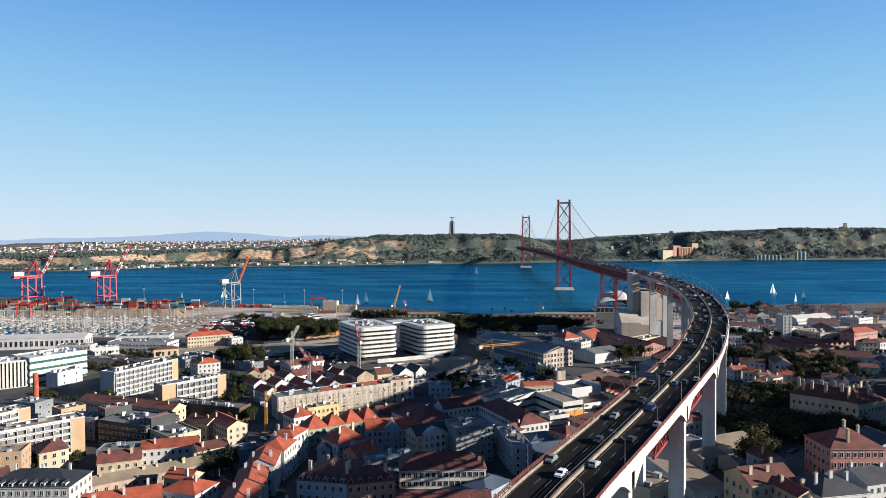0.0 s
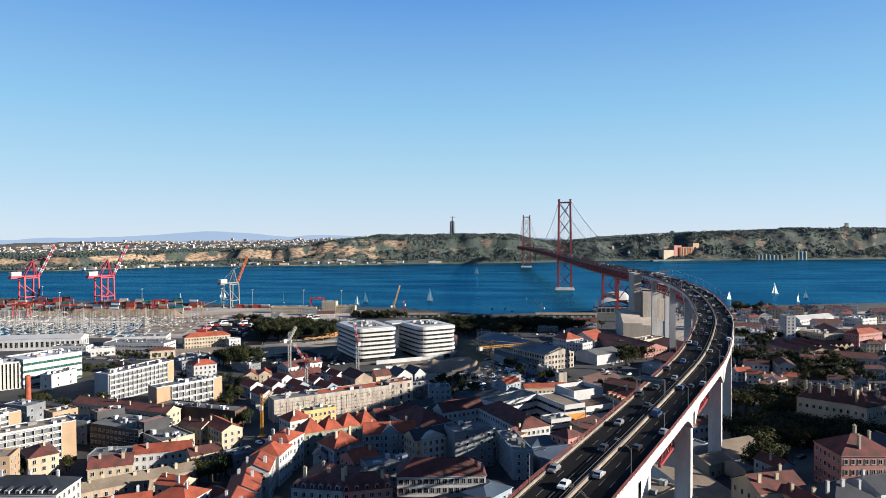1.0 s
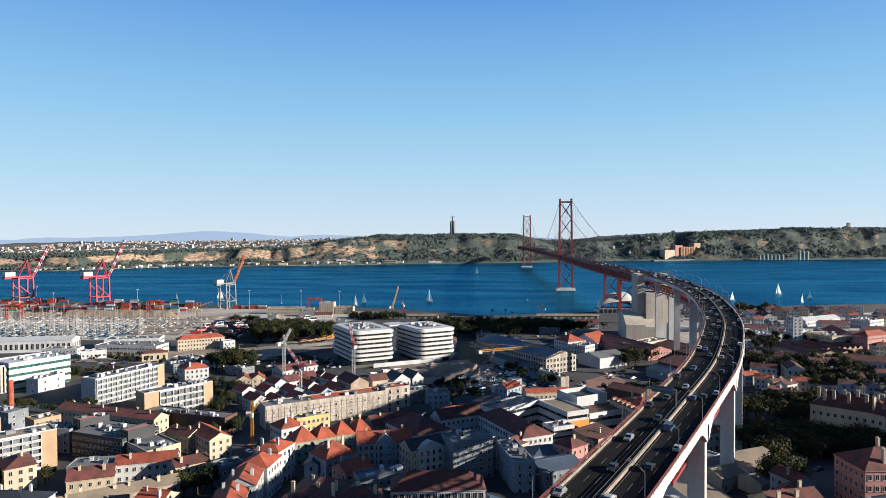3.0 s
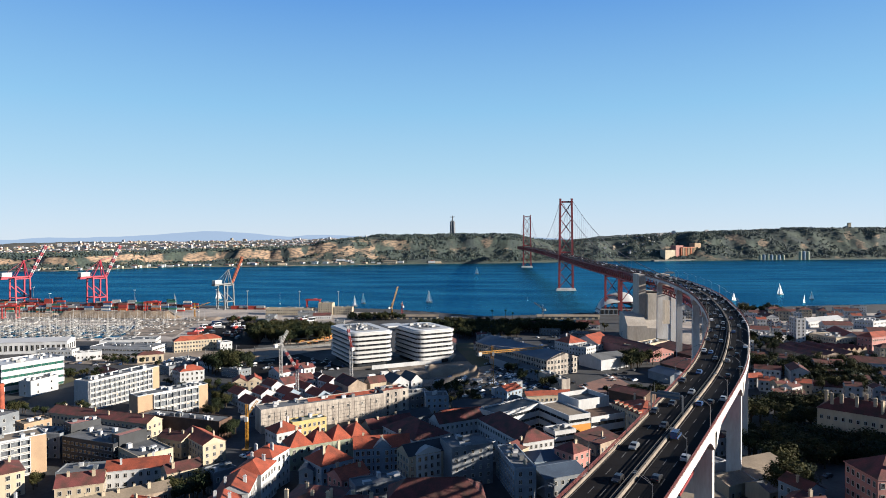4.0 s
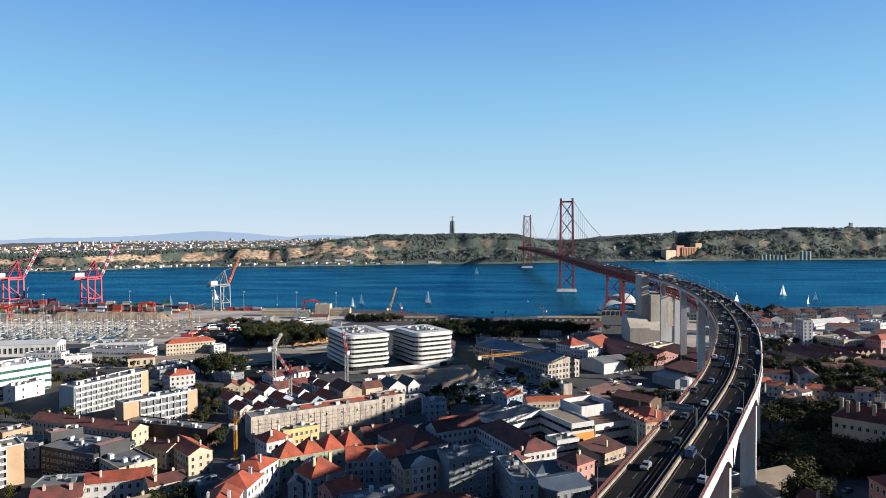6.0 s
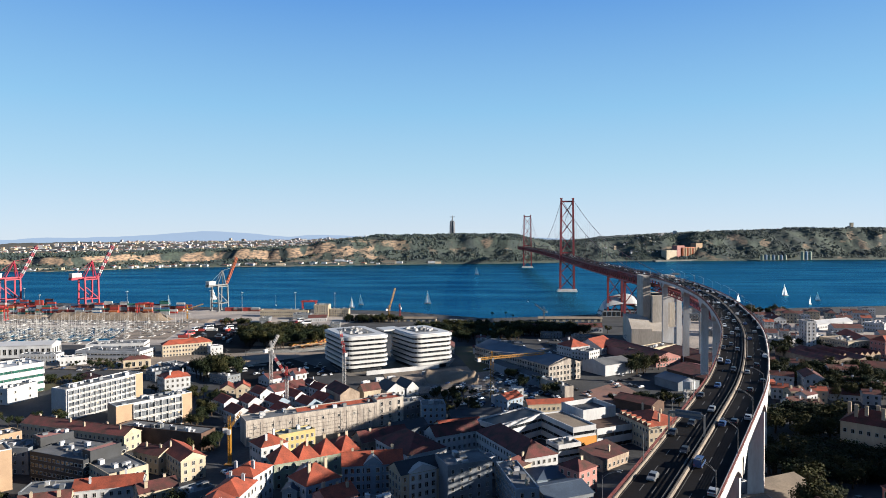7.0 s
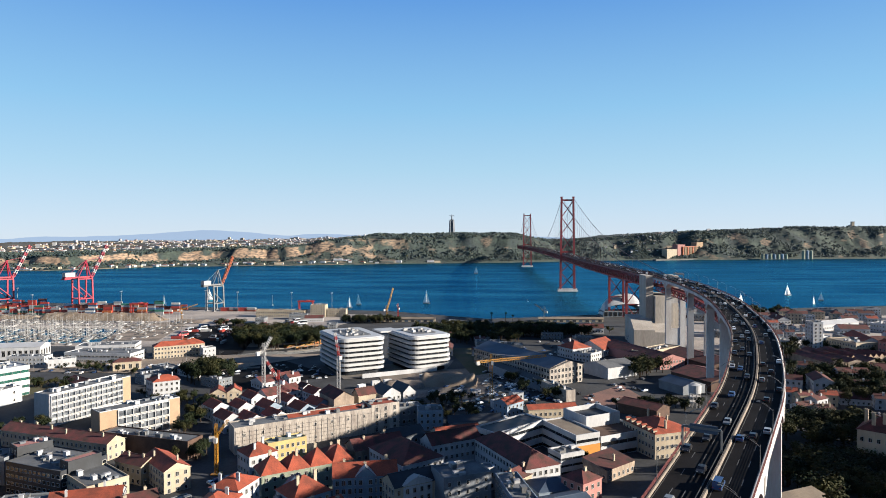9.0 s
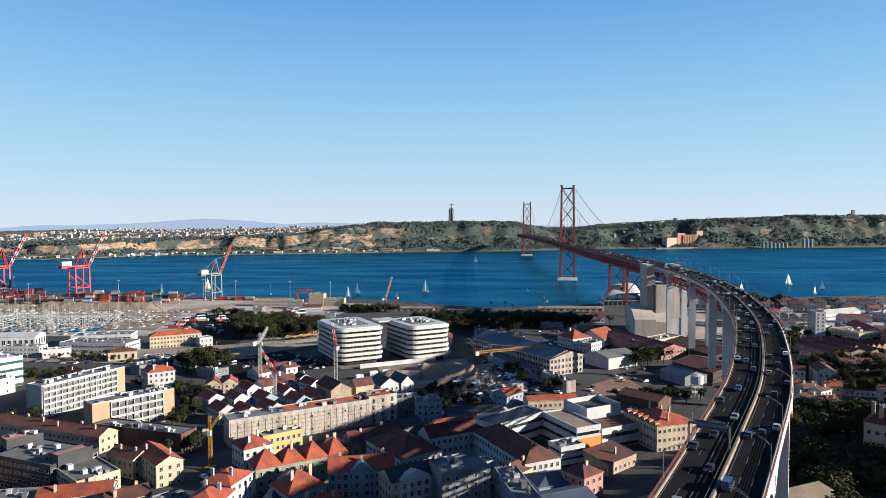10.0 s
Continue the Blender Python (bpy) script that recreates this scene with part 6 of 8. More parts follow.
building(-2.0, 470.0, 10.0, 5.0, 0.45, 3.2, z0=6.0, wallm="white", roofm="metal_blue", roof="flat", label="low white site cabin with blue-grey roof", name="cabin", category="cabin", sides="f")
# parking garage beside the courtyard; dark panes stand for the shade in its open storeys
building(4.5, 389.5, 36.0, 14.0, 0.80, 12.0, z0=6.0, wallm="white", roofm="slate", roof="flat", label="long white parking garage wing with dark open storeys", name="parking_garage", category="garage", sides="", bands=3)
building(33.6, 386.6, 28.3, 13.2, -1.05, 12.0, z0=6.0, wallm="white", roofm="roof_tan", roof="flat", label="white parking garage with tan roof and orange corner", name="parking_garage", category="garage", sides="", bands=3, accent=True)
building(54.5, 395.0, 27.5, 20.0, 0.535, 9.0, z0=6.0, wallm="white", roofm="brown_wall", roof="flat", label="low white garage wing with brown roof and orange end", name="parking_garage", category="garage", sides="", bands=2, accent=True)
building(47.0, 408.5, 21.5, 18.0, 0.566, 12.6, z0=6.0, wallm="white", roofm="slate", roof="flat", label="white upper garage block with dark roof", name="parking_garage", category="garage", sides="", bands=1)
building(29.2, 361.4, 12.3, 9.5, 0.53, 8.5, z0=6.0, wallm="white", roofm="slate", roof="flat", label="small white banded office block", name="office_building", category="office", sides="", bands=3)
building(77.8, 394.3, 27.0, 22.1, -1.173, 10.0, z0=8.0, wallm="cream", roofm="tile", roof="hip", rise=4, label="long cream tenement with red tile roof and dormers", name="tenement_row", category="tenement", sides="fblr", joined=False, chimneys=4, dormers=6, gap=2.4)
# long old sheds between the hall and the viaduct
building(120.0, 634.1, 79.5, 24.9, -1.114, 8.0, z0=5.0, wallm="pink", roofm="tile_old", roof="gable", rise=4, label="long old brick warehouse with dark roof and pink gable", name="warehouse", category="warehouse", sides="r")
building(167.1, 614.2, 62.7, 34.7, -1.179, 7.0, z0=5.0, wallm="brown_wall", roofm="tile_old", roof="gable", rise=4, label="long dark warehouse with old red-brown roof", name="warehouse", category="warehouse", sides="")
building(150.4, 546.0, 39.3, 35.9, -1.094, 7.0, z0=5.0, wallm="brown_wall", roofm="tile_old", roof="gable", rise=4, label="long dark warehouse with old red-brown roof", name="warehouse", category="warehouse", sides="")
building(124.9, 524.8, 23.7, 19.5, -1.079, 6.0, z0=5.0, wallm="grey", roofm="metal_blue", roof="gable", rise=3, label="shed with dark blue-grey curved roof", name="shed", category="shed", sides="")
building(134.5, 642.2, 51.5, 14.8, 0.765, 6.0, z0=8.0, wallm="cream", roofm="roof_tan", roof="flat", label="low pale flat canopy building", name="shed", category="shed", sides="")
building(85.2, 461.0, 25.8, 15.3, -0.725, 5.0, z0=6.0, wallm="brown_wall", roofm="tile_old", roof="gable", rise=2.5, label="low brick shed beside the red courtyard", name="shed", category="shed", sides="")
patch("red_yard", "red_paving", ((54, 501), (86, 538), (94, 500), (63, 464)), "faded red paved yard", 0.35)
grove(7.0, 535.4, 8, 10, 7, 6, 9, 60)
grove(20.3, 516.0, 10, 10, 8, 6, 9, 61)
grove(33.4, 495.3, 10, 8, 8, 6, 9, 62)
grove(113.1, 582.3, 14, 10, 12, 10, 14, 63)
grove(104.9, 475.0, 20, 8, 14, 6, 9, 64)
grove(83.3, 469.4, 14, 5, 8, 5, 8, 65)
grove(75.8, 579.4, 10, 8, 4, 6, 9, 66)
grove(-330.3, 494.7, 30, 8, 14, 5, 8, 67)
grove(-283.5, 551.2, 60, 10, 18, 4, 7, 68)
grove(-186.8, 441.1, 5, 26, 12, 6, 9, 69)
# hall with blue-grey roof and neighbours
building(17.5, 578.5, 31.0, 100.0, 0.62, 12.0, z0=6.0, wallm="weathered", roofm="metal_blue", roof="gable", rise=5, label="long stone factory hall with blue-grey gabled roof", name="factory_hall", category="hall", sides="fblr", joined=False, floors=3, ww=1.8, wh=2.4, gap=3.2)
for k in range(9):
    u = k / 8
    building(-5.5 + 32.5 * u, 575.0 - 56.0 * u, 9.0, 8.0, 2.10, 5.5, z0=6.0, wallm="bluish", roofm="slate", roof="gable", rise=2.4, label="small pale gabled bay of a long workshop row", name="workshop_bay", category="workshop", sides="", group="workshop bays")
building(34.5, 505.5, 42.0, 7.0, -1.07, 6.0, z0=6.0, wallm="weathered", roofm="roof_grey", roof="flat", label="long roofless weathered wall of an old workshop", name="old_wall", category="ruin", sides="f", gap=6)
building(84.0, 574.0, 30.0, 26.0, 0.61, 7.5, z0=6.0, wallm="white", roofm="roof_grey", roof="gable", rise=3, label="pale warehouse with low metal roof", name="warehouse", category="warehouse", sides="")
building(64.3, 646.7, 21.3, 20.7, 0.594, 9.0, z0=5.0, wallm="white", roofm="tile", label="white rendered town house with red clay tile roof", sides="fblr", chimneys=1)
building(73.6, 631.2, 18.9, 16.8, 0.851, 7.0, z0=5.0, wallm="white", roofm="roof_grey", roof="flat", label="white flat-roofed town building with parapet", sides="fblr")
building(87.7, 666.2, 28.9, 28.0, 0.924, 6.0, z0=5.0, wallm="white", roofm="tile", label="white rendered town house with red clay tile roof", sides="fblr", roof="gable")
# right of the viaduct
building(164.6, 342.8, 30.2, 14.0, -0.661, 12.0, z0=20.0, wallm="cream", roofm="tile_old", roof="hip", rise=5, label="long cream tenement with dark roof and tall yellow chimneys", name="tenement", category="tenement", sides="fblr", joined=False, chimneys=9)
building(183.2, 340.8, 36.1, 14.0, 0.521, 12.0, z0=20.0, wallm="cream", roofm="tile_old", roof="hip", rise=5, label="long cream tenement with dark roof and chimneys", name="tenement", category="tenement", sides="fblr", joined=False, chimneys=7)
building(122.8, 243.1, 16.0, 19.3, -1.476, 14.0, z0=25.0, wallm="pink", roofm="tile_old", roof="hip", rise=5, label="pink house with white windows and brown hip roof", sides="fblr", joined=False, chimneys=3, gap=2.2)
building(138.9, 250.1, 11.4, 14.4, 0.192, 13.0, z0=25.0, wallm="white", roofm="slate", label="pale town house with dark mansard roof", sides="fblr", roof="gable", joined=False)
building(86.0, 222.8, 17.3, 14.0, 0.307, 12.0, z0=21.0, wallm="cream", roofm="tile_old", label="old house with weathered brown tile roof", sides="fblr", roof="gable", joined=False, chimneys=3)
building(89.3, 236.1, 5.7, 19.9, -0.733, 10.0, z0=20.0, wallm="cream", roofm="tile_old", label="old house with weathered brown tile roof", sides="fblr", roof="gable", chimneys=2)
building(92.3, 212.5, 7.8, 12.4, 0.309, 10.0, z0=23.0, wallm="cream", roofm="tile_old", label="old house with weathered brown tile roof", sides="fblr", roof="gable", chimneys=2)
building(102.7, 213.3, 17.1, 15.4, 0.287, 10.0, z0=24.0, wallm="white", roofm="slate", label="pale town house with dark mansard roof", sides="fblr", roof="hip", joined=False, chimneys=3)
building(118.6, 220.0, 15.5, 12.6, 0.392, 10.0, z0=25.0, wallm="white", roofm="slate", label="pale town house with dark mansard roof", sides="fblr", roof="gable", chimneys=2)
building(66.3, 242.9, 13.9, 32.1, 0.375, 7.0, z0=19.0, wallm="white", roofm="roof_tan", roof="shed", rise=3, label="low workshop with broad grey sloping roof", name="workshop", category="workshop", sides="f")
building(84.5, 271.2, 17.8, 10.1, 0.553, 6.0, z0=19.0, wallm="cream", roofm="roof_tan", roof="gable", rise=2, label="low shed with pale roof under the viaduct", name="shed", category="shed", sides="f")
building(50.1, 228.4, 14.9, 11.5, 0.821, 9.0, z0=19.0, wallm="cream", roofm="roof_tan", roof="flat", label="cream workshop with balconies", name="workshop", category="workshop", sides="fr")
building(82.1, 290.3, 9.8, 7.3, 0.667, 6.0, z0=18.0, wallm="white", roofm="roof_grey", roof="flat", label="white flat-roofed town building with parapet", sides="fblr")
building(290.0, 692.1, 9.1, 14.0, 0.068, 27.0, z0=5.0, wallm="white", roofm="roof_grey", roof="flat", label="white flat-roofed town building with parapet", sides="fblr", name="tower_block", category="tower block", gap=3.5, floors=8)
building(348.1, 663.4, 34.9, 14.0, 0.512, 12.0, z0=8.0, wallm="pink", roofm="tile", label="pink four-storey house with tile roof", sides="fblr", roof="hip", joined=False)
building(320.5, 680.1, 31.6, 33.0, 0.309, 10.0, z0=7.0, wallm="cream", roofm="roof_tan", roof="flat", label="cream four-storey block with tan flat roof", sides="fblr")
building(382.0, 841.7, 63.4, 14.0, 0.527, 6.0, z0=6.0, wallm="white", roofm="metal_white", roof="gable", label="white warehouse with pale low-pitched roof", name="warehouse", category="warehouse", sides="fr")
building(430.9, 826.4, 31.4, 21.4, 0.611, 8.0, z0=6.0, wallm="white", roofm="roof_grey", roof="flat", label="white flat-roofed town building with parapet", sides="fblr")
building(305.3, 721.4, 9.4, 28.3, -1.039, 9.0, z0=5.0, wallm="white", roofm="roof_grey", roof="flat", label="white flat-roofed town building with parapet", sides="fblr")
building(265.6, 723.1, 25.6, 45.8, 0.389, 6.0, z0=6.0, wallm="white", roofm="roof_grey", roof="flat", label="white flat-roofed town building with parapet", sides="fblr")
building(335.5, 697.7, 50.5, 18.3, 4.530, 10.0, z0=6.0, wallm="white", roofm="tile", label="white rendered town house with red clay tile roof", sides="fblr", roof="gable")
# red gables of the works behind the long wall
building(-100.8, 446.6, 13.0, 22.5, 0.670, 10.0, z0=7.0, wallm="stone", roofm="tile_old", roof="gable", rise=4, label="old stone chapel front with arched opening", name="chapel", category="chapel", sides="f", floors=1, ww=2, wh=3)
# works halls
building(-170.4, 432.1, 10, 15, 0.85, 8, wallm="white", roofm="tile", roof="gable", rise=3.2, name="workshop", label="small works hall with red tile gable roof", category="workshop", sides="fblr", group="works halls")
building(-154.1, 410.1, 10, 15, 0.85, 8, wallm="white", roofm="tile", roof="gable", rise=3.2, name="workshop", label="small works hall with red tile gable roof", category="workshop", sides="fblr", group="works halls")
building(-155.5, 433.3, 10, 14, 0.85, 8, wallm="white", roofm="tile", roof="gable", rise=3.2, name="workshop", label="small works hall with red tile gable roof", category="workshop", sides="fblr", group="works halls")
building(-139.7, 408.1, 10, 15, 0.85, 8, wallm="white", roofm="tile", roof="gable", rise=3.2, name="workshop", label="small works hall with red tile gable roof", category="workshop", sides="fblr", group="works halls")
building(-157.0, 455.2, 9, 14, 0.85, 8, wallm="white", roofm="tile", roof="gable", rise=3.2, name="workshop", label="small works hall with red tile gable roof", category="workshop", sides="fblr", group="works halls")
building(-139.0, 434.6, 10, 14, 0.85, 8, wallm="bluish", roofm="tile", roof="gable", rise=3.2, name="workshop", label="small works hall with red tile gable roof", category="workshop", sides="fblr", group="works halls")
building(-127.0, 412.3, 10, 14, 0.85, 9, wallm="white", roofm="tile", roof="gable", rise=3.2, name="workshop", label="small works hall with red tile gable roof", category="workshop", sides="fblr", group="works halls")
building(-132.2, 449.6, 9, 14, 0.85, 8, wallm="white", roofm="tile", roof="gable", rise=3.2, name="workshop", label="small works hall with red tile gable roof", category="workshop", sides="fblr", group="works halls")
building(-118.5, 432.7, 10, 14, 0.85, 8, wallm="bluish", roofm="tile", roof="gable", rise=3.2, name="workshop", label="small works hall with red tile gable roof", category="workshop", sides="fblr", group="works halls")
building(-111.8, 443.8, 10, 14, 0.85, 8, wallm="bluish", roofm="tile", roof="gable", rise=3.2, name="workshop", label="small works hall with red tile gable roof", category="workshop", sides="fblr", group="works halls")
building(-122.8, 473.8, 9, 14, 0.85, 7, wallm="white", roofm="tile", roof="gable", rise=3.2, name="workshop", label="small works hall with red tile gable roof", category="workshop", sides="fblr", group="works halls")
building(-185.7, 468.9, 10, 12, 0.4, 7, wallm="cream", roofm="tile", roof="gable", rise=3.2, name="workshop", label="small works hall with red tile gable roof", category="workshop", sides="fblr", group="works halls")
building(-177.0, 473.8, 9, 12, 0.4, 7, wallm="cream", roofm="tile", roof="gable", rise=3.2, name="workshop", label="small works hall with red tile gable roof", category="workshop", sides="fblr", group="works halls")
building(-100.6, 424.0, 9, 12, 0.85, 8, wallm="white", roofm="tile", roof="gable", rise=3.2, name="workshop", label="small works hall with red tile gable roof", category="workshop", sides="fblr", group="works halls")
building(178.1, 505.5, 13, 9, 0.3, 8, wallm="white", roofm="tile", roof="gable", sides="fblr", label="small white house with red tile roof under the viaduct", chimneys=2)
building(183.8, 495.3, 10, 9, -0.3, 8, wallm="white", roofm="tile", roof="gable", sides="fblr", label="small white house with red tile roof under the viaduct", chimneys=2)
building(188.9, 485.5, 10, 8, 0.2, 8, wallm="cream", roofm="tile_old", roof="gable", sides="fblr", label="small white house with red tile roof under the viaduct", chimneys=2)
building(192.1, 476.0, 11, 8, 0.6, 8, wallm="white", roofm="tile_old", roof="gable", sides="fblr", label="small white house with red tile roof under the viaduct", chimneys=2)
building(204.3, 486.7, 9, 8, -0.2, 8, wallm="cream", roofm="tile", roof="gable", sides="fblr", label="small white house with red tile roof under the viaduct", chimneys=2)
building(177.1, 460.0, 11, 8, 0.4, 8, wallm="white", roofm="tile_old", roof="gable", sides="fblr", label="small white house with red tile roof under the viaduct", chimneys=2)
building(185.7, 453.6, 9, 8, 0.1, 8, wallm="cream", roofm="tile_old", roof="gable", sides="fblr", label="small white house with red tile roof under the viaduct", chimneys=2)
# surfaces
patch("quay_apron", "apron", ((-905, 640), (-232, 672), (-172, 935), (-905, 1035)), "pale worn concrete quay apron")
patch("river_yards", "apron", ((180, 690), (560, 700), (600, 985), (180, 930)), "pale yards beside the river")
patch("dock_basin", "water", ((-56, 794), (103, 810), (112, 872), (-61, 859)), "dark blue water of the small dock", 0.14)
patch("car_park", "asphalt", ((-207, 626), (-131, 550), (-184, 499), (-239, 563)), "dark asphalt car park")
patch("building_site", "earth", ((-99, 563), (-14, 591), (5, 509), (-72, 483)), "bare brown earth of a cleared building site")
patch("rough_ground", "grass", ((-53, 681), (-11, 684), (27, 603), (-23, 558)), "dry grass and tracks beside the site")
patch("freight_yard", "asphalt", ((-367, 796), (-300, 860), (-238, 631), (-303, 619)), "grey asphalt freight yard")
patch("earth_yard", "earth", ((-463, 818), (-397, 853), (-356, 699), (-412, 704)), "brown bare earth yard with rubble")
patch("dock_water", "water", ((-662, 759), (-445, 780), (-412, 687), (-572, 654)), "dark water of the marina basin", 0.12)
patch("container_yard", "quay", ((-770, 882), (-499, 930), (-464, 849), (-695, 796)), "grey concrete container yard")
patch("railway_bed", "earth", ((-440, 545), (-235, 548), (-160, 640), (-400, 605)), "brown railway track bed", 0.1)
patch("forecourt", "paving", ((-144, 581), (-42, 619), (-45, 578), (-119, 538)), "pale paved hospital forecourt", 0.16)
patch("lawn", "grass", ((-361, 527), (-321, 494), (-323, 459), (-350, 504)), "green lawn beside the office building", 0.12)
# fence wall and cabins of the building site
s = soup()
beam(s, (-105.7, 541.8, 7.2), (-52.0, 574.0, 7.2), 0.5, 3.4)
tagged(part("site_wall", s, "white"), "long white site wall in front of the hospital", "wall")
for sx_, sy_, sr_ in ((-92, 524, 0.6), (-84, 529, 0.6), (-60, 549, 0.3), (-100, 512, 0.9), (-30, 500, 0.4), (-18, 503, 0.4), (-48, 497, 1.2)):
    building(sx_, sy_, 6.2, 2.6, sr_, 2.7, wallm="white", roofm="metal_white", roof="flat", name="cabin", label="low white site cabin on bare ground", category="cabin", sides="f", gap=2.0, ww=0.9, wh=0.9, group="site cabins")
# groves
far_grove("quay_trees", -217.9, 688.3, 46, 36, 90, 13, 19, 3)
far_grove("quay_trees", -249.7, 715.6, 30, 30, 36, 12, 17, 4)
grove(-216.6, 525.8, 20, 14, 22, 14, 19, 5)
far_grove("quay_trees", -165.5, 856.5, 40, 12, 36, 8, 11, 6)
far_grove("quay_trees", -24.0, 723.2, 42, 20, 60, 9, 13, 7)
far_grove("quay_trees", 28.3, 772.3, 42, 24, 52, 8, 12, 8)
far_grove("quay_trees", 82.8, 785.9, 36, 20, 36, 7, 11, 9)
grove(108.2, 568.2, 12, 9, 7, 10, 14, 10)
grove(213.6, 560.9, 24, 24, 18, 11, 16, 11)
grove(166.4, 414.4, 28, 20, 34, 12, 16, 12, 0.0, 1.3)
grove(144.4, 335.8, 28, 16, 44, 10, 14, 13, 0.0, 1.35)
grove(124.2, 329.2, 20, 14, 26, 10, 14, 14, 0.0, 1.3)
grove(150.3, 319.6, 20, 8, 16, 8, 12, 15)
grove(164.2, 321.9, 16, 8, 10, 8, 11, 35)
grove(106.2, 264.1, 10, 6, 8, 9, 12, 16)
far_grove("quay_trees", 356.4, 957.5, 30, 12, 24, 10, 16, 17)
grove(229.9, 497.9, 30, 18, 14, 9, 13, 18)
grove(293.8, 595.5, 40, 14, 14, 7, 11, 19)
grove(-330.1, 500.5, 24, 10, 12, 5, 8, 20)
grove(-334.6, 561.5, 40, 10, 14, 4, 7, 21)
grove(-206.8, 272.8, 5, 4, 4, 8, 11, 22)
grove(-203.6, 280.4, 9, 3, 5, 5, 8, 23)
grove(-126.4, 275.3, 10, 9, 9, 8, 11, 24)
grove(-36.4, 444.8, 22, 14, 16, 6, 10, 25)
grove(-244.9, 480.5, 30, 6, 8, 5, 8, 26)
grove(-283.9, 397.3, 30, 12, 14, 6, 9, 27)
grove(-149.4, 359.4, 8, 10, 8, 6, 9, 28)
grove(87.9, 471.8, 14, 6, 8, 5, 8, 29)
far_grove("quay_trees", -327.8, 809.9, 20, 10, 14, 8, 11, 30)
far_grove("quay_trees", 0, 765, 95, 24, 130, 10, 15, 71)
far_grove("quay_trees", -20, 800, 60, 14, 50, 8, 12, 72)
palm(-13.2, 849.0, 14, random.Random(1))
palm(3.8, 844.4, 15, random.Random(2))
palm(12.4, 833.6, 13, random.Random(3))
# cranes
tower_crane(-7.2, 482.3, 27, "crane_yellow", "crane_yellow", (37, 21), 11, 0, "yellow tower crane with long level jib")
tower_crane(-165.9, 497.3, 28, "steel_white", "steel_white", (6, 10), 6, 55, "white tower crane with raised jib")
tower_crane(-106, 472, 31, "steel_white", "crane_red", (-8, 14), 5, 58, "white tower crane with red and white luffing jib")
tower_crane(-134, 438, 22, "steel_white", "crane_red", (-15, 10), 5, 40, "white tower crane with red and white luffing jib", 1.5)
tower_crane(-128.7, 341.3, 17, "crane_yellow", "crane_yellow", (9, 2), 3, 55, "small yellow mobile tower crane with raised jib", 1.1)
ship_crane(-646, 985.7, -0.4, "magenta", "magenta", 1.0, "magenta quay crane with raised red and white boom")
ship_crane(-764, 969.9, -0.4, "magenta", "magenta", 1.0, "magenta quay crane with raised red and white boom")
ship_crane(-420, 958.4, -0.4, "steel_grey", "orange", 0.82, "grey quay crane with raised orange boom")
yard_crane(-494.9, 900.4, 0.1)
yard_crane(-658.2, 835.2, 0.1)
yard_crane(-274.4, 944.5, 0.1)
tower_crane(-409.1, 852.3, 15, "crane_yellow", "crane_yellow", (20, 6), 5, 18, "yellow mobile crane with low jib beside the quay", 1.2)
tower_crane(-150.5, 896.0, 12, "crane_yellow", "crane_yellow", (24, 17), 5, 72, "ochre floating crane with steep jib", 1.8)
tower_crane(-136.2, 896.9, 14, "crane_red", "crane_red", (-3, 3), 3, 60, "small red harbour dock crane", 1.8)
tower_crane(52.2, 871.5, 14, "steel_grey", "steel_grey", (-14, 6), 4, 35, "blue-grey harbour dock crane with jib", 1.6)
# boats under sail
sailboat(-77.3, 1976.2, 23, 1.2, 0.08)
sailboat(-126.4, 1132.8, 22, 1.25, 0.05)
sailboat(-239.9, 1058.8, 18, 1.35, 0.06)
sailboat(-235.5, 1106.0, 18, 1.2, -0.05)
sailboat(404.4, 1197.1, 16, 2.0, 0.05)
sailboat(533.0, 1320.5, 22, 1.8, 0.1)
sailboat(507.0, 1162.9, 16, 2.4, 0.03)
sailboat(547.8, 1227.4, 15, 0.9, 0.05)
sailboat(-560.0, 1085.3, 17, 1.3, 0.04)
sailboat(-520.3, 1170.0, 20, 1.9, -0.04)
sailboat(44.0, 1174.6, 5, 1.4, 0, True, "small white motor boat on the river")
sailboat(-375.0, 1087.4, 17, 0.4, 0, True, "moored white yacht with bare mast")
# landmarks
chimney_stack(-280.3, 363.8)
water_tower(121.2, 480.7)
shell_pavilion(158.1, 944.2)
silo_group(821.6, 3179.4)
tank_row(1243.3, 3107.9, 7)
tank_row(1386.6, 3109.8, 3, 1.7)
quay_shed(-144.6, 870.4, 120)
quay_shed(-42.6, 841.2, 60)
building(-296, 906, 66, 14, 0.05, 9, wallm="cream", roofm="roof_tan", roof="flat", name="harbour_station", label="cream harbour building with taller middle part", category="harbour building", sides="f", joined=True)
building(-246, 912, 20, 16, 0.05, 16,  wallm="cream", roofm="roof_tan", roof="flat", name="harbour_station", label="taller cream harbour building", category="harbour building", sides="f")
building(-222, 914, 26, 12, 0.05, 10, wallm="cream", roofm="roof_tan", roof="flat", name="harbour_station", label="low cream harbour building wing", category="harbour building", sides="f")
quay_shed(85.8, 886.2, 80)
quay_shed(-1044.4, 2471.2, 20, 2.0)
quay_shed(-926.2, 2526.4, 110, 3.0)
quay_shed(-462.9, 2647.9, 60, 2.0)
far_shaft(-1328.8, 2412.9)
grove(237.1, 552.3, 40, 26, 30, 9, 14, 40)
far_grove("quay_trees", 254.9, 684.4, 30, 40, 40, 8, 13, 41)
far_grove("quay_trees", 260.4, 511.2, 50, 30, 40, 8, 13, 42)
far_grove("quay_trees", 340.6, 690.7, 60, 30, 30, 7, 11, 43)
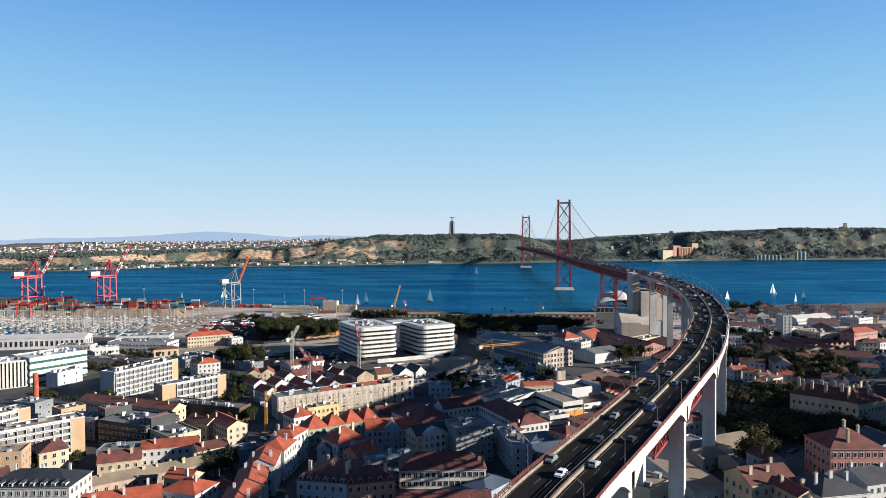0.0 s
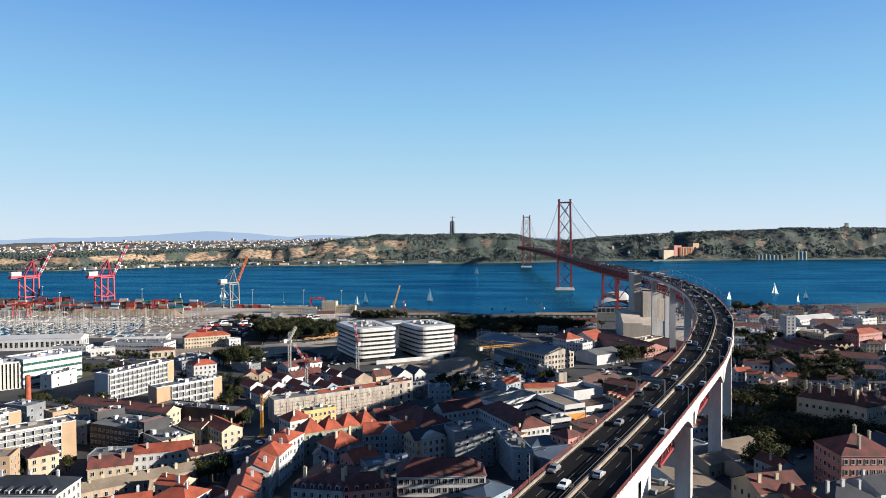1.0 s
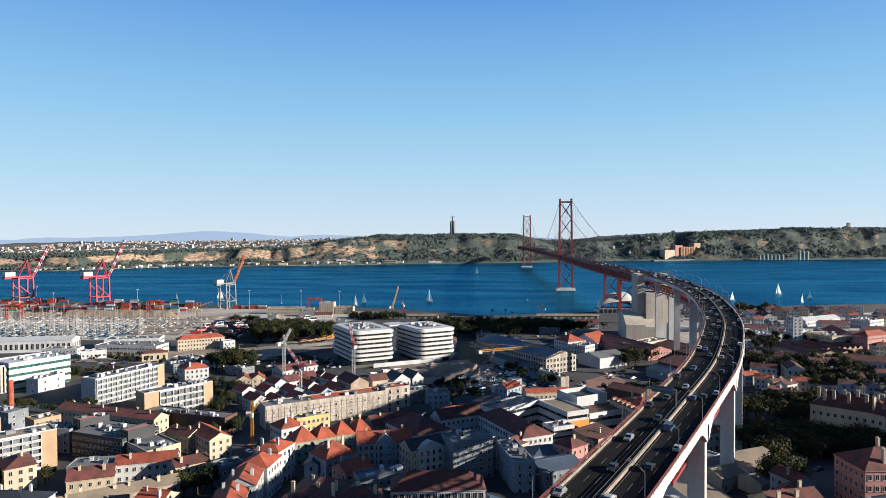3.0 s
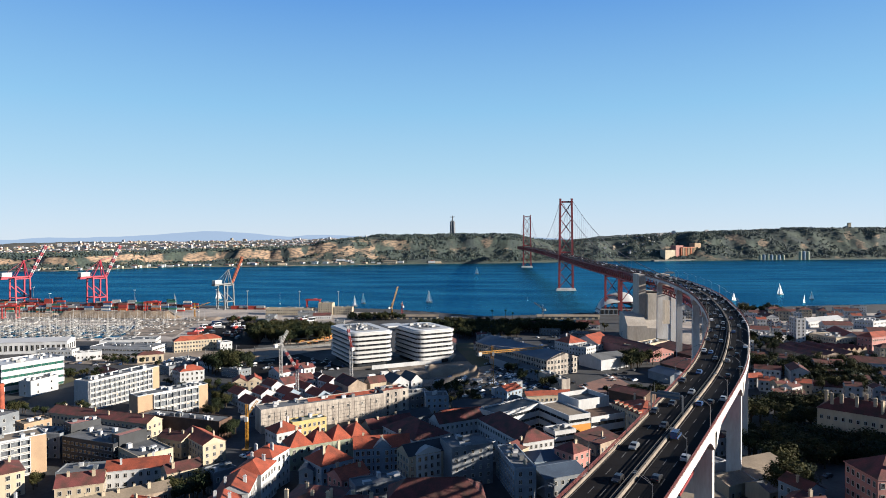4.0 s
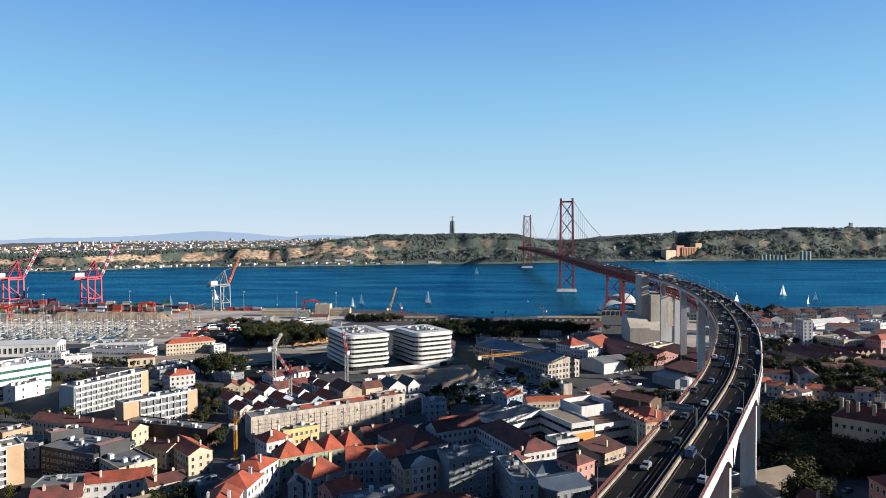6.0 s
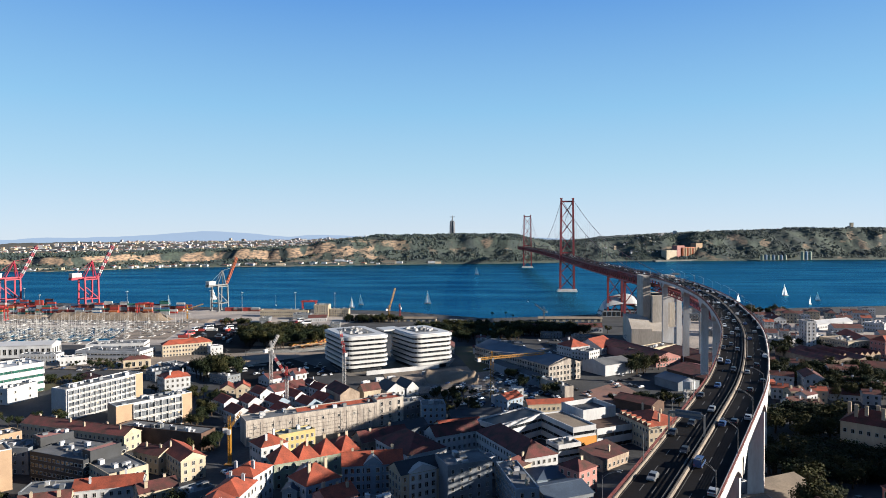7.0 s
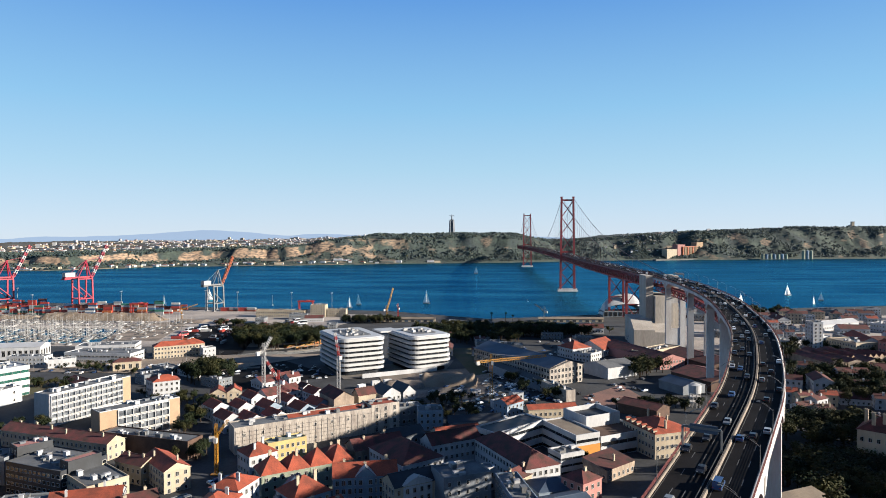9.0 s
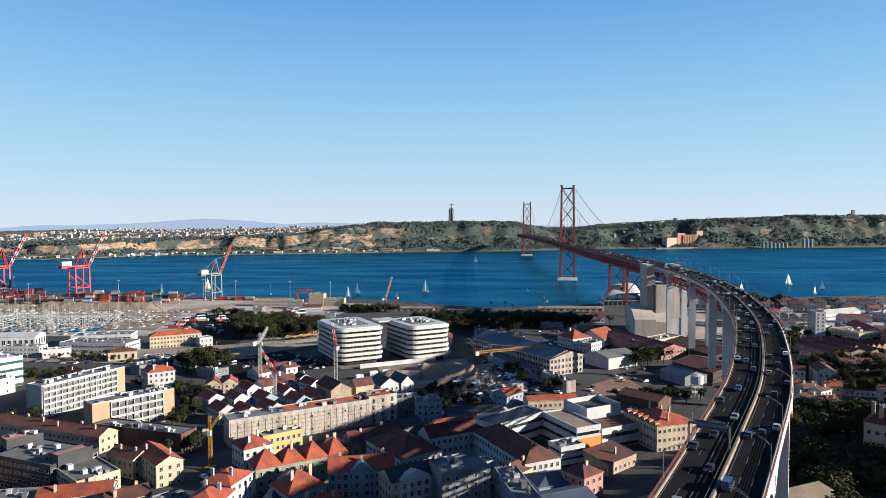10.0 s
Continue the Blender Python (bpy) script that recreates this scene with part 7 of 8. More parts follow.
grove(129.8, 363.8, 16, 14, 14, 9, 13, 44)
sawtooth(298.1, 646.2, 9)
brown_sheds(261.9, 634.0)
platform_canopy(-205.8, 669.5, 46, 0.55)
platform_canopy(-184.6, 659.8, 30, 0.6)
platform_canopy(-215.1, 570.4, 24, 0.3)
tracks(((-389, 569), (-251, 591), (-154, 697), (-157, 714)))
grove(121.5, 299.5, 14, 8, 12, 8, 11, 50, 0.0, 1.3)
grove(143.1, 312.5, 18, 8, 16, 8, 11, 51, 0.0, 1.3)
grove(99.2, 262.4, 8, 5, 6, 7, 9, 52, 0.0, 1.2)
building(98.1, 278.5, 22, 14, 0.5, 6, wallm="white", roofm="roof_tan", roof="shed", rise=3, name="workshop", label="low workshop with pale sloping roof", category="workshop", sides="f")
building(96.0, 263.7, 18, 10, 0.5, 5, wallm="cream", roofm="roof_grey", roof="gable", rise=2, name="workshop", label="low workshop with grey roof beside the viaduct", category="workshop", sides="f")
grove(-173.1, 416.1, 8, 20, 12, 6, 9, 53)
grove(-211.9, 461.7, 16, 8, 8, 6, 9, 54)
grove(-35.0, 476.0, 18, 10, 14, 6, 9, 55)
grove(32.1, 366.3, 12, 8, 6, 5, 8, 56)

# ---- large single things ----
hospital_block(-123.1, 579.4, 38, 59, 0.57, "white hospital block of stacked rounded floor bands")
hospital_block(-69.7, 591.8, 37, 51, 0.60, "white hospital block of stacked curved floor bands")

works = building(-101.5, 397.0, 83.0, 13, 0.62, 12.3, z0=6.0, wallm="weathered", roofm="roof_grey", roof="flat", name="works_building", label="long weathered stone wall building under renovation", category="works", sides="f", gap=9, ww=1.0, wh=1.4, floors=2)
s = soup()
quad(s, (-13, -5.6, 12.2), (33, -5.6, 12.2), (33, 1.5, 15.2), (-13, 1.5, 15.2))
quad(s, (33, -5.6, 12.2), (33, 1.5, 15.2), (33, 1.5, 12.2), (33, -5.6, 12.1), 1)
quad(s, (-13, 1.5, 15.2), (33, 1.5, 15.2), (33, 4, 12.4), (-13, 4, 12.4))
poly(s, [(-13, -5.6, 12.2), (-13, 1.5, 15.2), (-13, 4, 12.4)], 1)
part("tiled_roof", s, ["tile", "weathered"], works, "faded red tile roof strip")
for k in range(24):
    s = soup()
    u = -40 + k * 3.4
    beam(s, (u, -7.4, 0.3), (u, -7.4, 13.0), 0.14)
    part("scaffold_post", s, "weathered", works)
for zz in (2.0, 4.0, 6.0, 8.0, 10.0, 12.0):
    s = soup()
    beam(s, (-40, -7.4, zz), (41.6, -7.4, zz), 0.09)
    part("scaffold_rail", s, "weathered", works)
building(-68.5, 420.5, 17.0, 13.0, 0.62, 13.6, z0=6.0, wallm="weathered", roofm="tile", roof="flat", name="works_building", label="taller weathered stone bay of the works", category="works", sides="f", gap=5, ww=1.4, wh=2.4)
building(-55.5, 432.0, 16.0, 10.0, 0.45, 9.0, z0=6.0, wallm="grey", roofm="roof_grey", roof="flat", name="works_yard", label="grey walled yard building beside the works", category="works", sides="f")
building(-86.0, 458.0, 12.0, 9.0, 0.66, 9.0, z0=6.0, wallm="cream", roofm="tile_old", roof="gable", rise=4, label="small cream chapel front with curved gable", name="chapel", category="chapel", sides="f", floors=1, ww=2, wh=3)
building(-74.0, 468.0, 13.0, 16.0, 0.66, 8.0, z0=6.0, wallm="white", roofm="slate", roof="gable", rise=4.5, label="white twin-gabled works shed", name="shed", category="shed", sides="f")
building(-64.0, 474.5, 9.0, 16.0, 0.66, 8.0, z0=6.0, wallm="white", roofm="slate", roof="gable", rise=4.5, label="white twin-gabled works shed", name="shed", category="shed", sides="f")

# statue on its tall pedestal on the far hill
ped = thing("monument_pedestal", -274, 3578, 112, 0.0, "tall grey concrete four-legged monument pedestal", "monument")
for sx in (-1, 1):
    for sy in (-1, 1):
        s = soup()
        beam(s, (sx * 8.5, sy * 7.5, 0), (sx * 6.2, sy * 5.5, 84), 10.5, 10.5)
        part("pillar", s, "grey", ped)
s = soup()
box(s, (0, 0, 82), (20, 18, 7))
box(s, (0, 0, 40), (18, 15, 8))
part("platform", s, "grey", ped)
s = soup()
box(s, (0, 0, 0), (60, 40, 6))
part("base", s, "concrete", ped)
s = soup()
tube(s, (-274, 3578, 201), (-274, 3578, 224), 4.0, 2.6, 10)
tube(s, (-288, 3578, 222.0), (-260, 3578, 222.0), 1.5, 1.5, 8)
tube(s, (-274, 3578, 224), (-274, 3578, 230), 1.7, 1.2, 8)
tagged(part("statue", s, "grey"), "pale grey stone statue with outstretched arms", "statue")

# traffic on the viaduct and bridge
rc = random.Random(41)
for lane in (-8.0, -5.1, -2.4, 2.4, 5.1, 8.0):
    i = rc.uniform(30, 60)
    while i < END - 2:
        kind = "van" if rc.random() < 0.05 else "car"
        p, q = deck_at(i, lane, 0.03), deck_at(i + 1, lane, 0.03)
        d = q - p
        turn = math.atan2(d.y, d.x) - math.pi / 2 + (math.pi if lane < 0 else 0)
        car(kind, rc.choice(PAINTS), Matrix.LocRotScale(p, Euler((0, 0, turn)), None))
        i += rc.uniform(8, 30) if p.y > 330 else rc.uniform(12, 38)
for lane in (-8.0, -5.0, -2.2, 2.2, 5.0, 8.0):
    y = 760 + rc.uniform(0, 30)
    while y < 1750:
        car("van" if rc.random() < 0.1 else "car", rc.choice(PAINTS), Matrix.LocRotScale((bx(y) + lane, y, road_z(y) + 0.05), Euler((0, 0, 0.04 + (math.pi if lane < 0 else 0))), None), True)
        y += rc.uniform(22, 110)

# lamps along the viaduct
lamp = thing("street_lamp", label="grey steel street lamp with forked curved arms", category="street lamp", group="viaduct lamps")
s = soup()
tube(s, (0, 0, 0), (0, 0, 7.0), 0.09, 0.06, 7)
part("pole", s, "steel_grey", lamp)
for fork in (-0.35, 0.35):
    s = soup()
    pts = [(0, 0, 6.4), (-1.0, fork, 7.4), (-2.2, fork * 1.4, 8.1), (-3.3, fork * 1.5, 8.5)]
    for a, b in zip(pts, pts[1:]):
        tube(s, a, b, 0.045, 0.04, 6)
    arm = part("arm", s, "steel_grey", lamp)
    s = soup()
    box(s, (-3.5, fork * 1.5, 8.42), (0.8, 0.3, 0.16))
    part("lamp_head", s, "steel_grey", arm)
first = True
for side in (1, -1):
    i = station(108) + (0 if side > 0 else 8)
    while i < END - 4:
        p, q = deck_at(i, side * 9.5, 0.7), deck_at(i + 1, side * 9.5, 0.7)
        turn = math.atan2((q - p).y, (q - p).x) - math.pi / 2 + (0 if side > 0 else math.pi)
        m = Matrix.LocRotScale(p, Euler((0, 0, turn)), None)
        if first:
            lamp.matrix_basis = m
            first = False
        else:
            copy_thing(lamp, m)
        i += 15


def gantry(y, a, b, h, label):
    i = station(y)
    p, q = deck_at(i, a), deck_at(i, b)
    t = thing("sign_gantry", label=label, category="road sign")
    for r in (p, q):
        s = soup()
        beam(s, r, r + Vector((0, 0, h)), 0.45)
        part("post", s, "steel_grey", t)
    s = soup()
    beam(s, p + Vector((0, 0, h)), q + Vector((0, 0, h)), 0.4, 0.6)
    part("crossbeam", s, "steel_grey", t)
    s = soup()
    c = p.lerp(q, 0.55) + Vector((0, 0, h - 1.1))
    d = (q - p)
    box(s, c, (d.length * 0.72, 0.25, 2.0), math.atan2(d.y, d.x))
    part("sign_panel", s, "metal_blue", t, "blue-grey back of a road sign")


gantry(226, -9.5, -0.3, 5.6, "road sign gantry over one carriageway")
gantry(690, 0.4, 9.5, 6.0, "road sign gantry at the end of the viaduct")

# containers
BOXM = soup()
box(BOXM, (0, 0, 0), (12.2, 2.44, 2.6))
for sx in (-6, 6):
    for sy in (-1.14, 1.14):
        box(BOXM, (sx, sy, -0.02), (0.26, 0.26, 2.66))
BOXES = {k: mesh_of("container", BOXM, [k]) for k in ("box_red", "box_orange", "box_blue", "box_grey", "box_brown", "box_green", "box_white")}
WORDS = dict(box_red="red", box_orange="orange", box_blue="blue", box_grey="grey", box_brown="brown", box_green="green", box_white="white")
rb = random.Random(9)
COUNT = [0]


def container(x, y, z, turn):
    c = rb.choice(("box_red", "box_red", "box_orange", "box_brown", "box_brown", "box_blue", "box_grey", "box_grey", "box_white", "box_green", "box_red"))
    COUNT[0] += 1
    if COUNT[0] > 300:
        bake("container_stacks", BOXES[c], Matrix.LocRotScale((x, y, z), Euler((0, 0, turn)), None))
        return
    o = part("shipping_container", BOXES[c], None)
    o.matrix_basis = Matrix.LocRotScale((x, y, z), Euler((0, 0, turn)), None)
    tagged(o, f"{WORDS[c]} corrugated steel shipping container in a stack", "container", "stacked containers")


for row in range(5):
    for col in range(34):
        if rb.random() < 0.2:
            continue
        x, y = -905 + col * 13.2 + rb.uniform(-0.3, 0.3), 905 + row * 22 - (col - 17) * 1.2
        if row > 2 and -700 < x < -600:
            continue
        for lev in range(rb.choice((2, 3, 3, 4, 5))):
            container(x, y, 5.1 + lev * 2.6, 0.06)
for k in range(16):
    container(-400 + (k % 4) * 13, 962 + (k // 8) * 3, 5.1 + (k // 4 % 2) * 2.6, 0.06)

# sand heaps by the container yard
def heap(x, y, w, d, h, seed, mat="sand", label="long pale heap of sand beside the dock"):
    s = soup()
    n, m = 40, 14
    for j in range(m + 1):
        for i in range(n + 1):
            u, v = i / n * 2 - 1, j / m * 2 - 1
            e = max(0.0, 1 - v * v) ** 0.8 * min(1.0, (1 - abs(u)) * 6)
            nz = noise.fractal(Vector((u * w / 16, v * d / 16, seed)), 1, 2, 3)
            s["v"].append((x + u * w / 2, y + v * d / 2, ground_z(x, y) - 0.05 + h * e * (0.85 + 0.3 * nz)))
    for j in range(m):
        for i in range(n):
            a = j * (n + 1) + i
            s["f"].append((a, a + 1, a + n + 2, a + n + 1))
            s["m"].append(0)
    tagged(part("mound", s, mat, None, "", True), label, "heap")


heap(-520, 857, 175, 22, 10.5, 3)
heap(-640, 862, 60, 18, 5, 5)
heap(-395, 850, 46, 30, 3.0, 7, "earth", "low heap of brown earth and rubble")
heap(-40, 536, 44, 34, 7.0, 8, "sand", "tan sand mound on the cleared building site")
heap(-70, 524, 30, 24, 4.0, 12, "earth", "low heap of brown earth and rubble")
heap(-62, 500, 26, 14, 2.2, 11, "earth", "low heap of brown earth and rubble")

# marina
ry = random.Random(5)
s = soup()
for k in range(760):
    x, y = (ry.uniform(-690, -375), ry.uniform(690, 842)) if k % 2 else (ry.uniform(-655, -425), ry.uniform(668, 775))
    h = ry.uniform(9, 17)
    box(s, (x, y, 5.0), (2.3, ry.uniform(6, 10), 0.9), 0.15, ry.choice((0, 0, 2, 1)))
    box(s, (x, y, 5.9), (1.4, 3.0, 0.5), 0.15, ry.choice((0, 2)))
    tube(s, (x, y, 5.8), (x, y, 7 + h), 0.085, 0.05, 5, 0)
    beam(s, (x, y, 7.2), (x, y - 3, 7.3), 0.3, None, 1)
tagged(part("moored_yachts", s, ["steel_white", "steel_grey", "quay"]), "crowd of white yachts moored with bare masts", "yachts", "", "stuff")
for k in range(6):
    s = soup()
    box(s, (-530, 700 + k * 26, 5.0), (310, 2.4, 0.5), 0.0)
    tagged(part("pontoon", s, "quay"), "long pale floating marina pontoon", "pontoon", "pontoons")
# lorries and boxes scattered over the freight yard
rl = random.Random(77)
for k in range(46):
    x, y = rl.uniform(-362, -240), rl.uniform(690, 850)
    if taken(x, y, 8):
        continue
    if k % 3:
        car("van", rl.choice(PAINTS + ["car_red", "car_white"]), Matrix.LocRotScale((x, y, ground_z(x, y) + 0.5), Euler((0, 0, rl.uniform(0, 3.1))), (1.5, 1.5, 1.5)), True)
    else:
        container(x, y, ground_z(x, y) + 0.5, rl.choice((0.1, 1.67)))
# long orange steel ramps by the railway
for k, (x, y, w) in enumerate(((-196, 684, 44), (-184, 677, 40), (-176, 690, 30))):
    r = thing("steel_ramp", x, y, ground_z(x, y), 0.95 + 0.06 * k, "long rusty orange steel ramp beside the railway", "ramp", "steel ramps")
    s = soup()
    beam(s, (-w / 2, 0, 1.0), (w / 2, 0, 6.5), 4.6, 0.6)
    part("deck", s, "orange", r)
    for side in (-2.2, 2.2):
        s = soup()
        beam(s, (-w / 2, side, 1.9), (w / 2, side, 7.4), 0.35, 1.2)
        part("side_beam", s, "crane_yellow", r)
    for q in (-0.2, 0.15, 0.48):
        s = soup()
        beam(s, (q * w, 0, 0), (q * w, 0, 3.7 + q * 5.5), 1.2)
        part("trestle", s, "rail_dark", r)
# poles along the railway
for k in range(14):
    u = k / 13
    t = thing("catenary_mast", -420 + 250 * u, 552 + 84 * u * u + (k % 2) * 14, 5.0, 0.3, "slender grey steel railway mast with side arm", "railway mast", "railway masts")
    s = soup()
    tube(s, (0, 0, 0), (0, 0, 8.0), 0.16, 0.12, 6)
    part("pole", s, "steel_grey", t)
    s = soup()
    beam(s, (0, 0, 7.0), (3.2, 0, 7.2), 0.14)
    beam(s, (0, 0, 6.0), (2.6, 0, 7.1), 0.1)
    part("arm", s, "steel_grey", t)
# tall light masts of the harbour
for x, y in ((-560, 965), (-440, 985), (-760, 1010), (-380, 960), (-300, 960), (-240, 955), (-650, 900), (-330, 700)):
    t = thing("light_mast", x, y, 5, 0, "tall grey harbour light mast", "light mast", "light masts")
    s = soup()
    tube(s, (0, 0, 0), (0, 0, 28), 0.4, 0.22, 7)
    part("pole", s, "steel_grey", t)
    s = soup()
    box(s, (0, 0, 27.6), (2.6, 2.6, 0.7))
    part("lamp_ring", s, "steel_white", t)

# taller scaffolded bay of the works front, and the low roof that joins the hospital blocks
s = soup()
box(s, (-98, 600, 33.2), (17, 18, 1.2), 0.58)
tagged(part("link_roof", s, "metal_white"), "white curved roof joining two hospital blocks", "roof")

# ---- the rest of the town ----
rf = random.Random(17)
TEMPL = []
KEEP = list(TAKEN)
for k, (w, d, h, wm, rm, rk, lab) in enumerate((
        (10, 9, 8, "white", "tile", "gable", "white town house with red tile roof"), (14, 10, 10, "cream", "tile_old", "hip", "cream town house with brown tile roof"),
        (9, 8, 7, "white", "tile_old", "gable", "small white house with brown tile roof"), (16, 11, 11, "white", "roof_grey", "flat", "white flat-roofed block with low parapet"),
        (12, 9, 9, "pink", "tile", "hip", "pink town house with red tile roof"), (18, 10, 9, "white", "tile_old", "gable", "long white house with brown tile roof"),
        (11, 10, 11, "cream", "tile", "hip", "tall cream house with red tile roof"), (22, 13, 7, "grey", "roof_grey", "flat", "grey low flat-roofed workshop building"),
        (13, 9, 8, "bluish", "tile_old", "gable", "pale blue house with brown tile roof"), (26, 14, 6, "white", "tile_old", "gable", "long low shed with brown tile roof"))):
    t = building(0, -560 - k * 40, w, d, 0, h, z0=0, wallm=wm, roofm=rm, roof=rk, sides="fblr", label=lab, chimneys=0 if rk == "flat" else 1)
    TEMPL.append((t, w, d))
TAKEN[:] = KEEP


def near_deck(x, y, r):
    return any((x - a) ** 2 + (y - b) ** 2 < (r + 11) ** 2 for a, b, _ in AX[::4])


def fill(x0, x1, y0, y1, n, rot, jitter, picks, seed, sc=(0.85, 1.2), shear=0.0, single=True):
    """Houses scattered on a loose street grid, clear of everything that already stands."""
    r = random.Random(seed)
    put = tries = 0
    while put < n and tries < n * 25:
        tries += 1
        y = r.uniform(y0, y1)
        x = r.uniform(x0, x1) + shear * (y - y0)
        t, w, d = TEMPL[r.choice(picks)]
        k = r.uniform(*sc)
        if taken(x, y, max(w, d) * k * 0.46) or near_deck(x, y, max(w, d) * 0.3) and y < 150:
            continue
        if y > lerp_table(x, QUAY) - 25:
            continue
        a = rot + r.choice((0, math.pi / 2)) + r.uniform(-jitter, jitter)
        kz = k * r.uniform(0.85, 1.15)
        if single:
            o = copy_thing(t, Matrix.LocRotScale((x, y, ground_z(x, y) - 0.6), Euler((0, 0, a)), None))
            o.scale = (k, k, kz)
            o["group"] = "town houses"
        else:
            m = Matrix.LocRotScale((x, y, ground_z(x, y) - 0.6), Euler((0, 0, a)), (k, k, kz))
            for c in t.children:
                bake("distant_houses", c.data, m)
        TAKEN.append((x, y, w * k, d * k, a))
        put += 1


fill(-190, 40, 150, 222, 30, 0.5, 0.12, (1, 2, 5, 8, 6, 1, 2), 1)
fill(-330, -190, 210, 330, 16, 0.9, 0.1, (1, 2, 3, 5, 7), 3)
fill(-420, -230, 470, 560, 5, 1.0, 0.1, (7, 9), 4, single=False)
fill(150, 260, 120, 260, 6, 0.6, 0.15, (1, 2, 8), 6)
fill(190, 420, 420, 640, 46, -0.2, 0.2, (1, 2, 2, 5, 8, 9, 9), 7, single=False)
fill(220, 660, 640, 980, 120, -0.1, 0.15, (1, 2, 3, 5, 2, 7, 9, 9, 0), 8, single=False)
fill(300, 700, 300, 640, 90, 0.3, 0.2, (0, 1, 2, 5, 6, 8), 9, single=False)
TAKEN.append((20, 540, 130, 190, 0))
fill(-60, 140, 640, 880, 14, 0.1, 0.1, (9, 7, 2), 11, single=False)
fill(-330, -190, 800, 930, 4, 0.1, 0.1, (7, 9), 12, single=False)
fill(-185, -115, 470, 540, 5, 0.9, 0.1, (9, 2), 14)
fill(-300, -200, 500, 560, 2, 1.0, 0.1, (9, 7), 15, single=False)
fill(20, 110, 180, 340, 10, 0.5, 0.1, (1, 2, 5, 8), 13)

for t, w, d in TEMPL:
    for o in (*t.children_recursive, t):
        bpy.data.objects.remove(o)

# unseen blocks and trees on the ridge, added to cast shade into the valley
for k in range(5):
    y = 260 + k * 40
    building(0.56 * y + 98, y, 31, 13, 1.05, 13, wallm="cream" if k % 2 else "white", roofm="tile_old", roof="hip", sides="fblr", name="apartment_block", label="pale apartment block standing on the ridge", category="apartment block", chimneys=3)
for k in range(6):
    y = 245 + k * 34
    far_grove("ridge_trees", 0.56 * y + 70, y, 22, 18, 9, 9, 15, 100 + k)
    far_grove("ridge_trees", 0.56 * y + 120, y, 22, 18, 6, 9, 15, 150 + k)

# parked cars in yards and streets
TAKEN.remove((20, 540, 130, 190, 0))
rp = random.Random(23)
parked = 0
for cx, cy, sx, sy, n, a in ((-170, 560, 40, 25, 26, 0.4), (-320, 760, 30, 40, 16, 0.1), (-20, 500, 22, 26, 16, 0.6), (60, 640, 40, 20, 12, 0.4), (-150, 470, 20, 30, 10, 0.9), (150, 290, 30, 20, 8, 0.5), (-120, 320, 8, 40, 8, 1.0), (30, 480, 50, 30, 46, 0.45), (-20, 450, 30, 20, 20, 0.5), (110, 520, 30, 40, 24, 0.5), (-330, 560, 60, 20, 30, 0.2), (2, 535, 16, 40, 60, 2.1), (20, 500, 14, 30, 40, 2.1), (-190, 540, 40, 30, 24, 0.5), (60, 700, 60, 30, 24, 0.4)):
    for k in range(n):
        x, y = cx + rp.uniform(-sx, sx), cy + rp.uniform(-sy, sy)
        if not taken(x, y, 2.5):
            paint = rp.choice(PAINTS)
            m = Matrix.LocRotScale((x, y, ground_z(x, y) + 0.12), Euler((0, 0, a + rp.choice((0, 1.57, 3.14)))), None)
            parked += 1
            if parked <= 80 or ("car", paint, True) not in CARS:
                car("car", paint, m, True)
            else:
                for piece in CARS["car", paint, True].children:
                    bake("parked_cars", piece.data, m)

for key, label, cat in (("parked_cars", "rows of small cars parked in the yards", "cars"), ("container_stacks", "stacked red, orange and grey shipping containers", "containers"), ("distant_houses", "crowd of pale houses with brown tile roofs", "houses"), ("ridge_trees", "dark green trees on the ridge slope", "trees"), ("quay_trees", "dark green trees behind the quay", "trees"), ("town_trees", "dark green trees between the town houses", "trees")):
    if key in BAKED:
        bag, mats = BAKED[key]
        tagged(part(key, bag, mats), label, cat, "", "stuff")

# far bank: woods, towns, distant ridges
rw = random.Random(31)
s = soup()
blob = [(0, 0, 1), (0.9, 0, 0.35), (0.28, 0.86, 0.35), (-0.73, 0.53, 0.3), (-0.73, -0.53, 0.35), (0.28, -0.86, 0.3), (0.5, 0.3, 0.8), (-0.4, 0.4, 0.85), (-0.2, -0.55, 0.8)]
tri = [(0, 6, 7), (0, 7, 8), (0, 8, 6), (6, 1, 2), (6, 2, 7), (7, 2, 3), (7, 3, 4), (7, 4, 8), (8, 4, 5), (8, 5, 1), (8, 1, 6)]
put = 0
while put < 27000:
    x = rw.uniform(-1900, 2700)
    d = abs(rw.gauss(0, 1)) * 230 + 14
    y = lerp_table(x, SHORE) + d
    if y > 4540:
        continue
    z = hill_z(x, y)
    dens = noise.noise(Vector((x / 150, y / 110, 7.0))) + 0.5 * noise.noise(Vector((x / 45, y / 45, 2.0)))
    steep = hill_z(x, y + 8) - z
    if steep > (4.5 if x < -520 else 7) and rw.random() < 0.93 or dens > 0.22 and rw.random() < 0.85 or x < -700 and d > 260 and rw.random() < 0.8:
        continue
    r, h = rw.uniform(2.4, 6.4), rw.uniform(3.5, 9)
    i = len(s["v"])
    a = rw.uniform(0, 6.28)
    ca, sa = math.cos(a), math.sin(a)
    for bx_, by_, bz_ in blob:
        k = rw.uniform(0.75, 1.25)
        s["v"].append((x + (ca * bx_ - sa * by_) * r * k, y + (sa * bx_ + ca * by_) * r * k, z - 1.5 + bz_ * h * k))
    for t in tri:
        s["f"].append(tuple(i + q for q in t))
        s["m"].append(0 if rw.random() < 0.9 else 1)
    put += 1
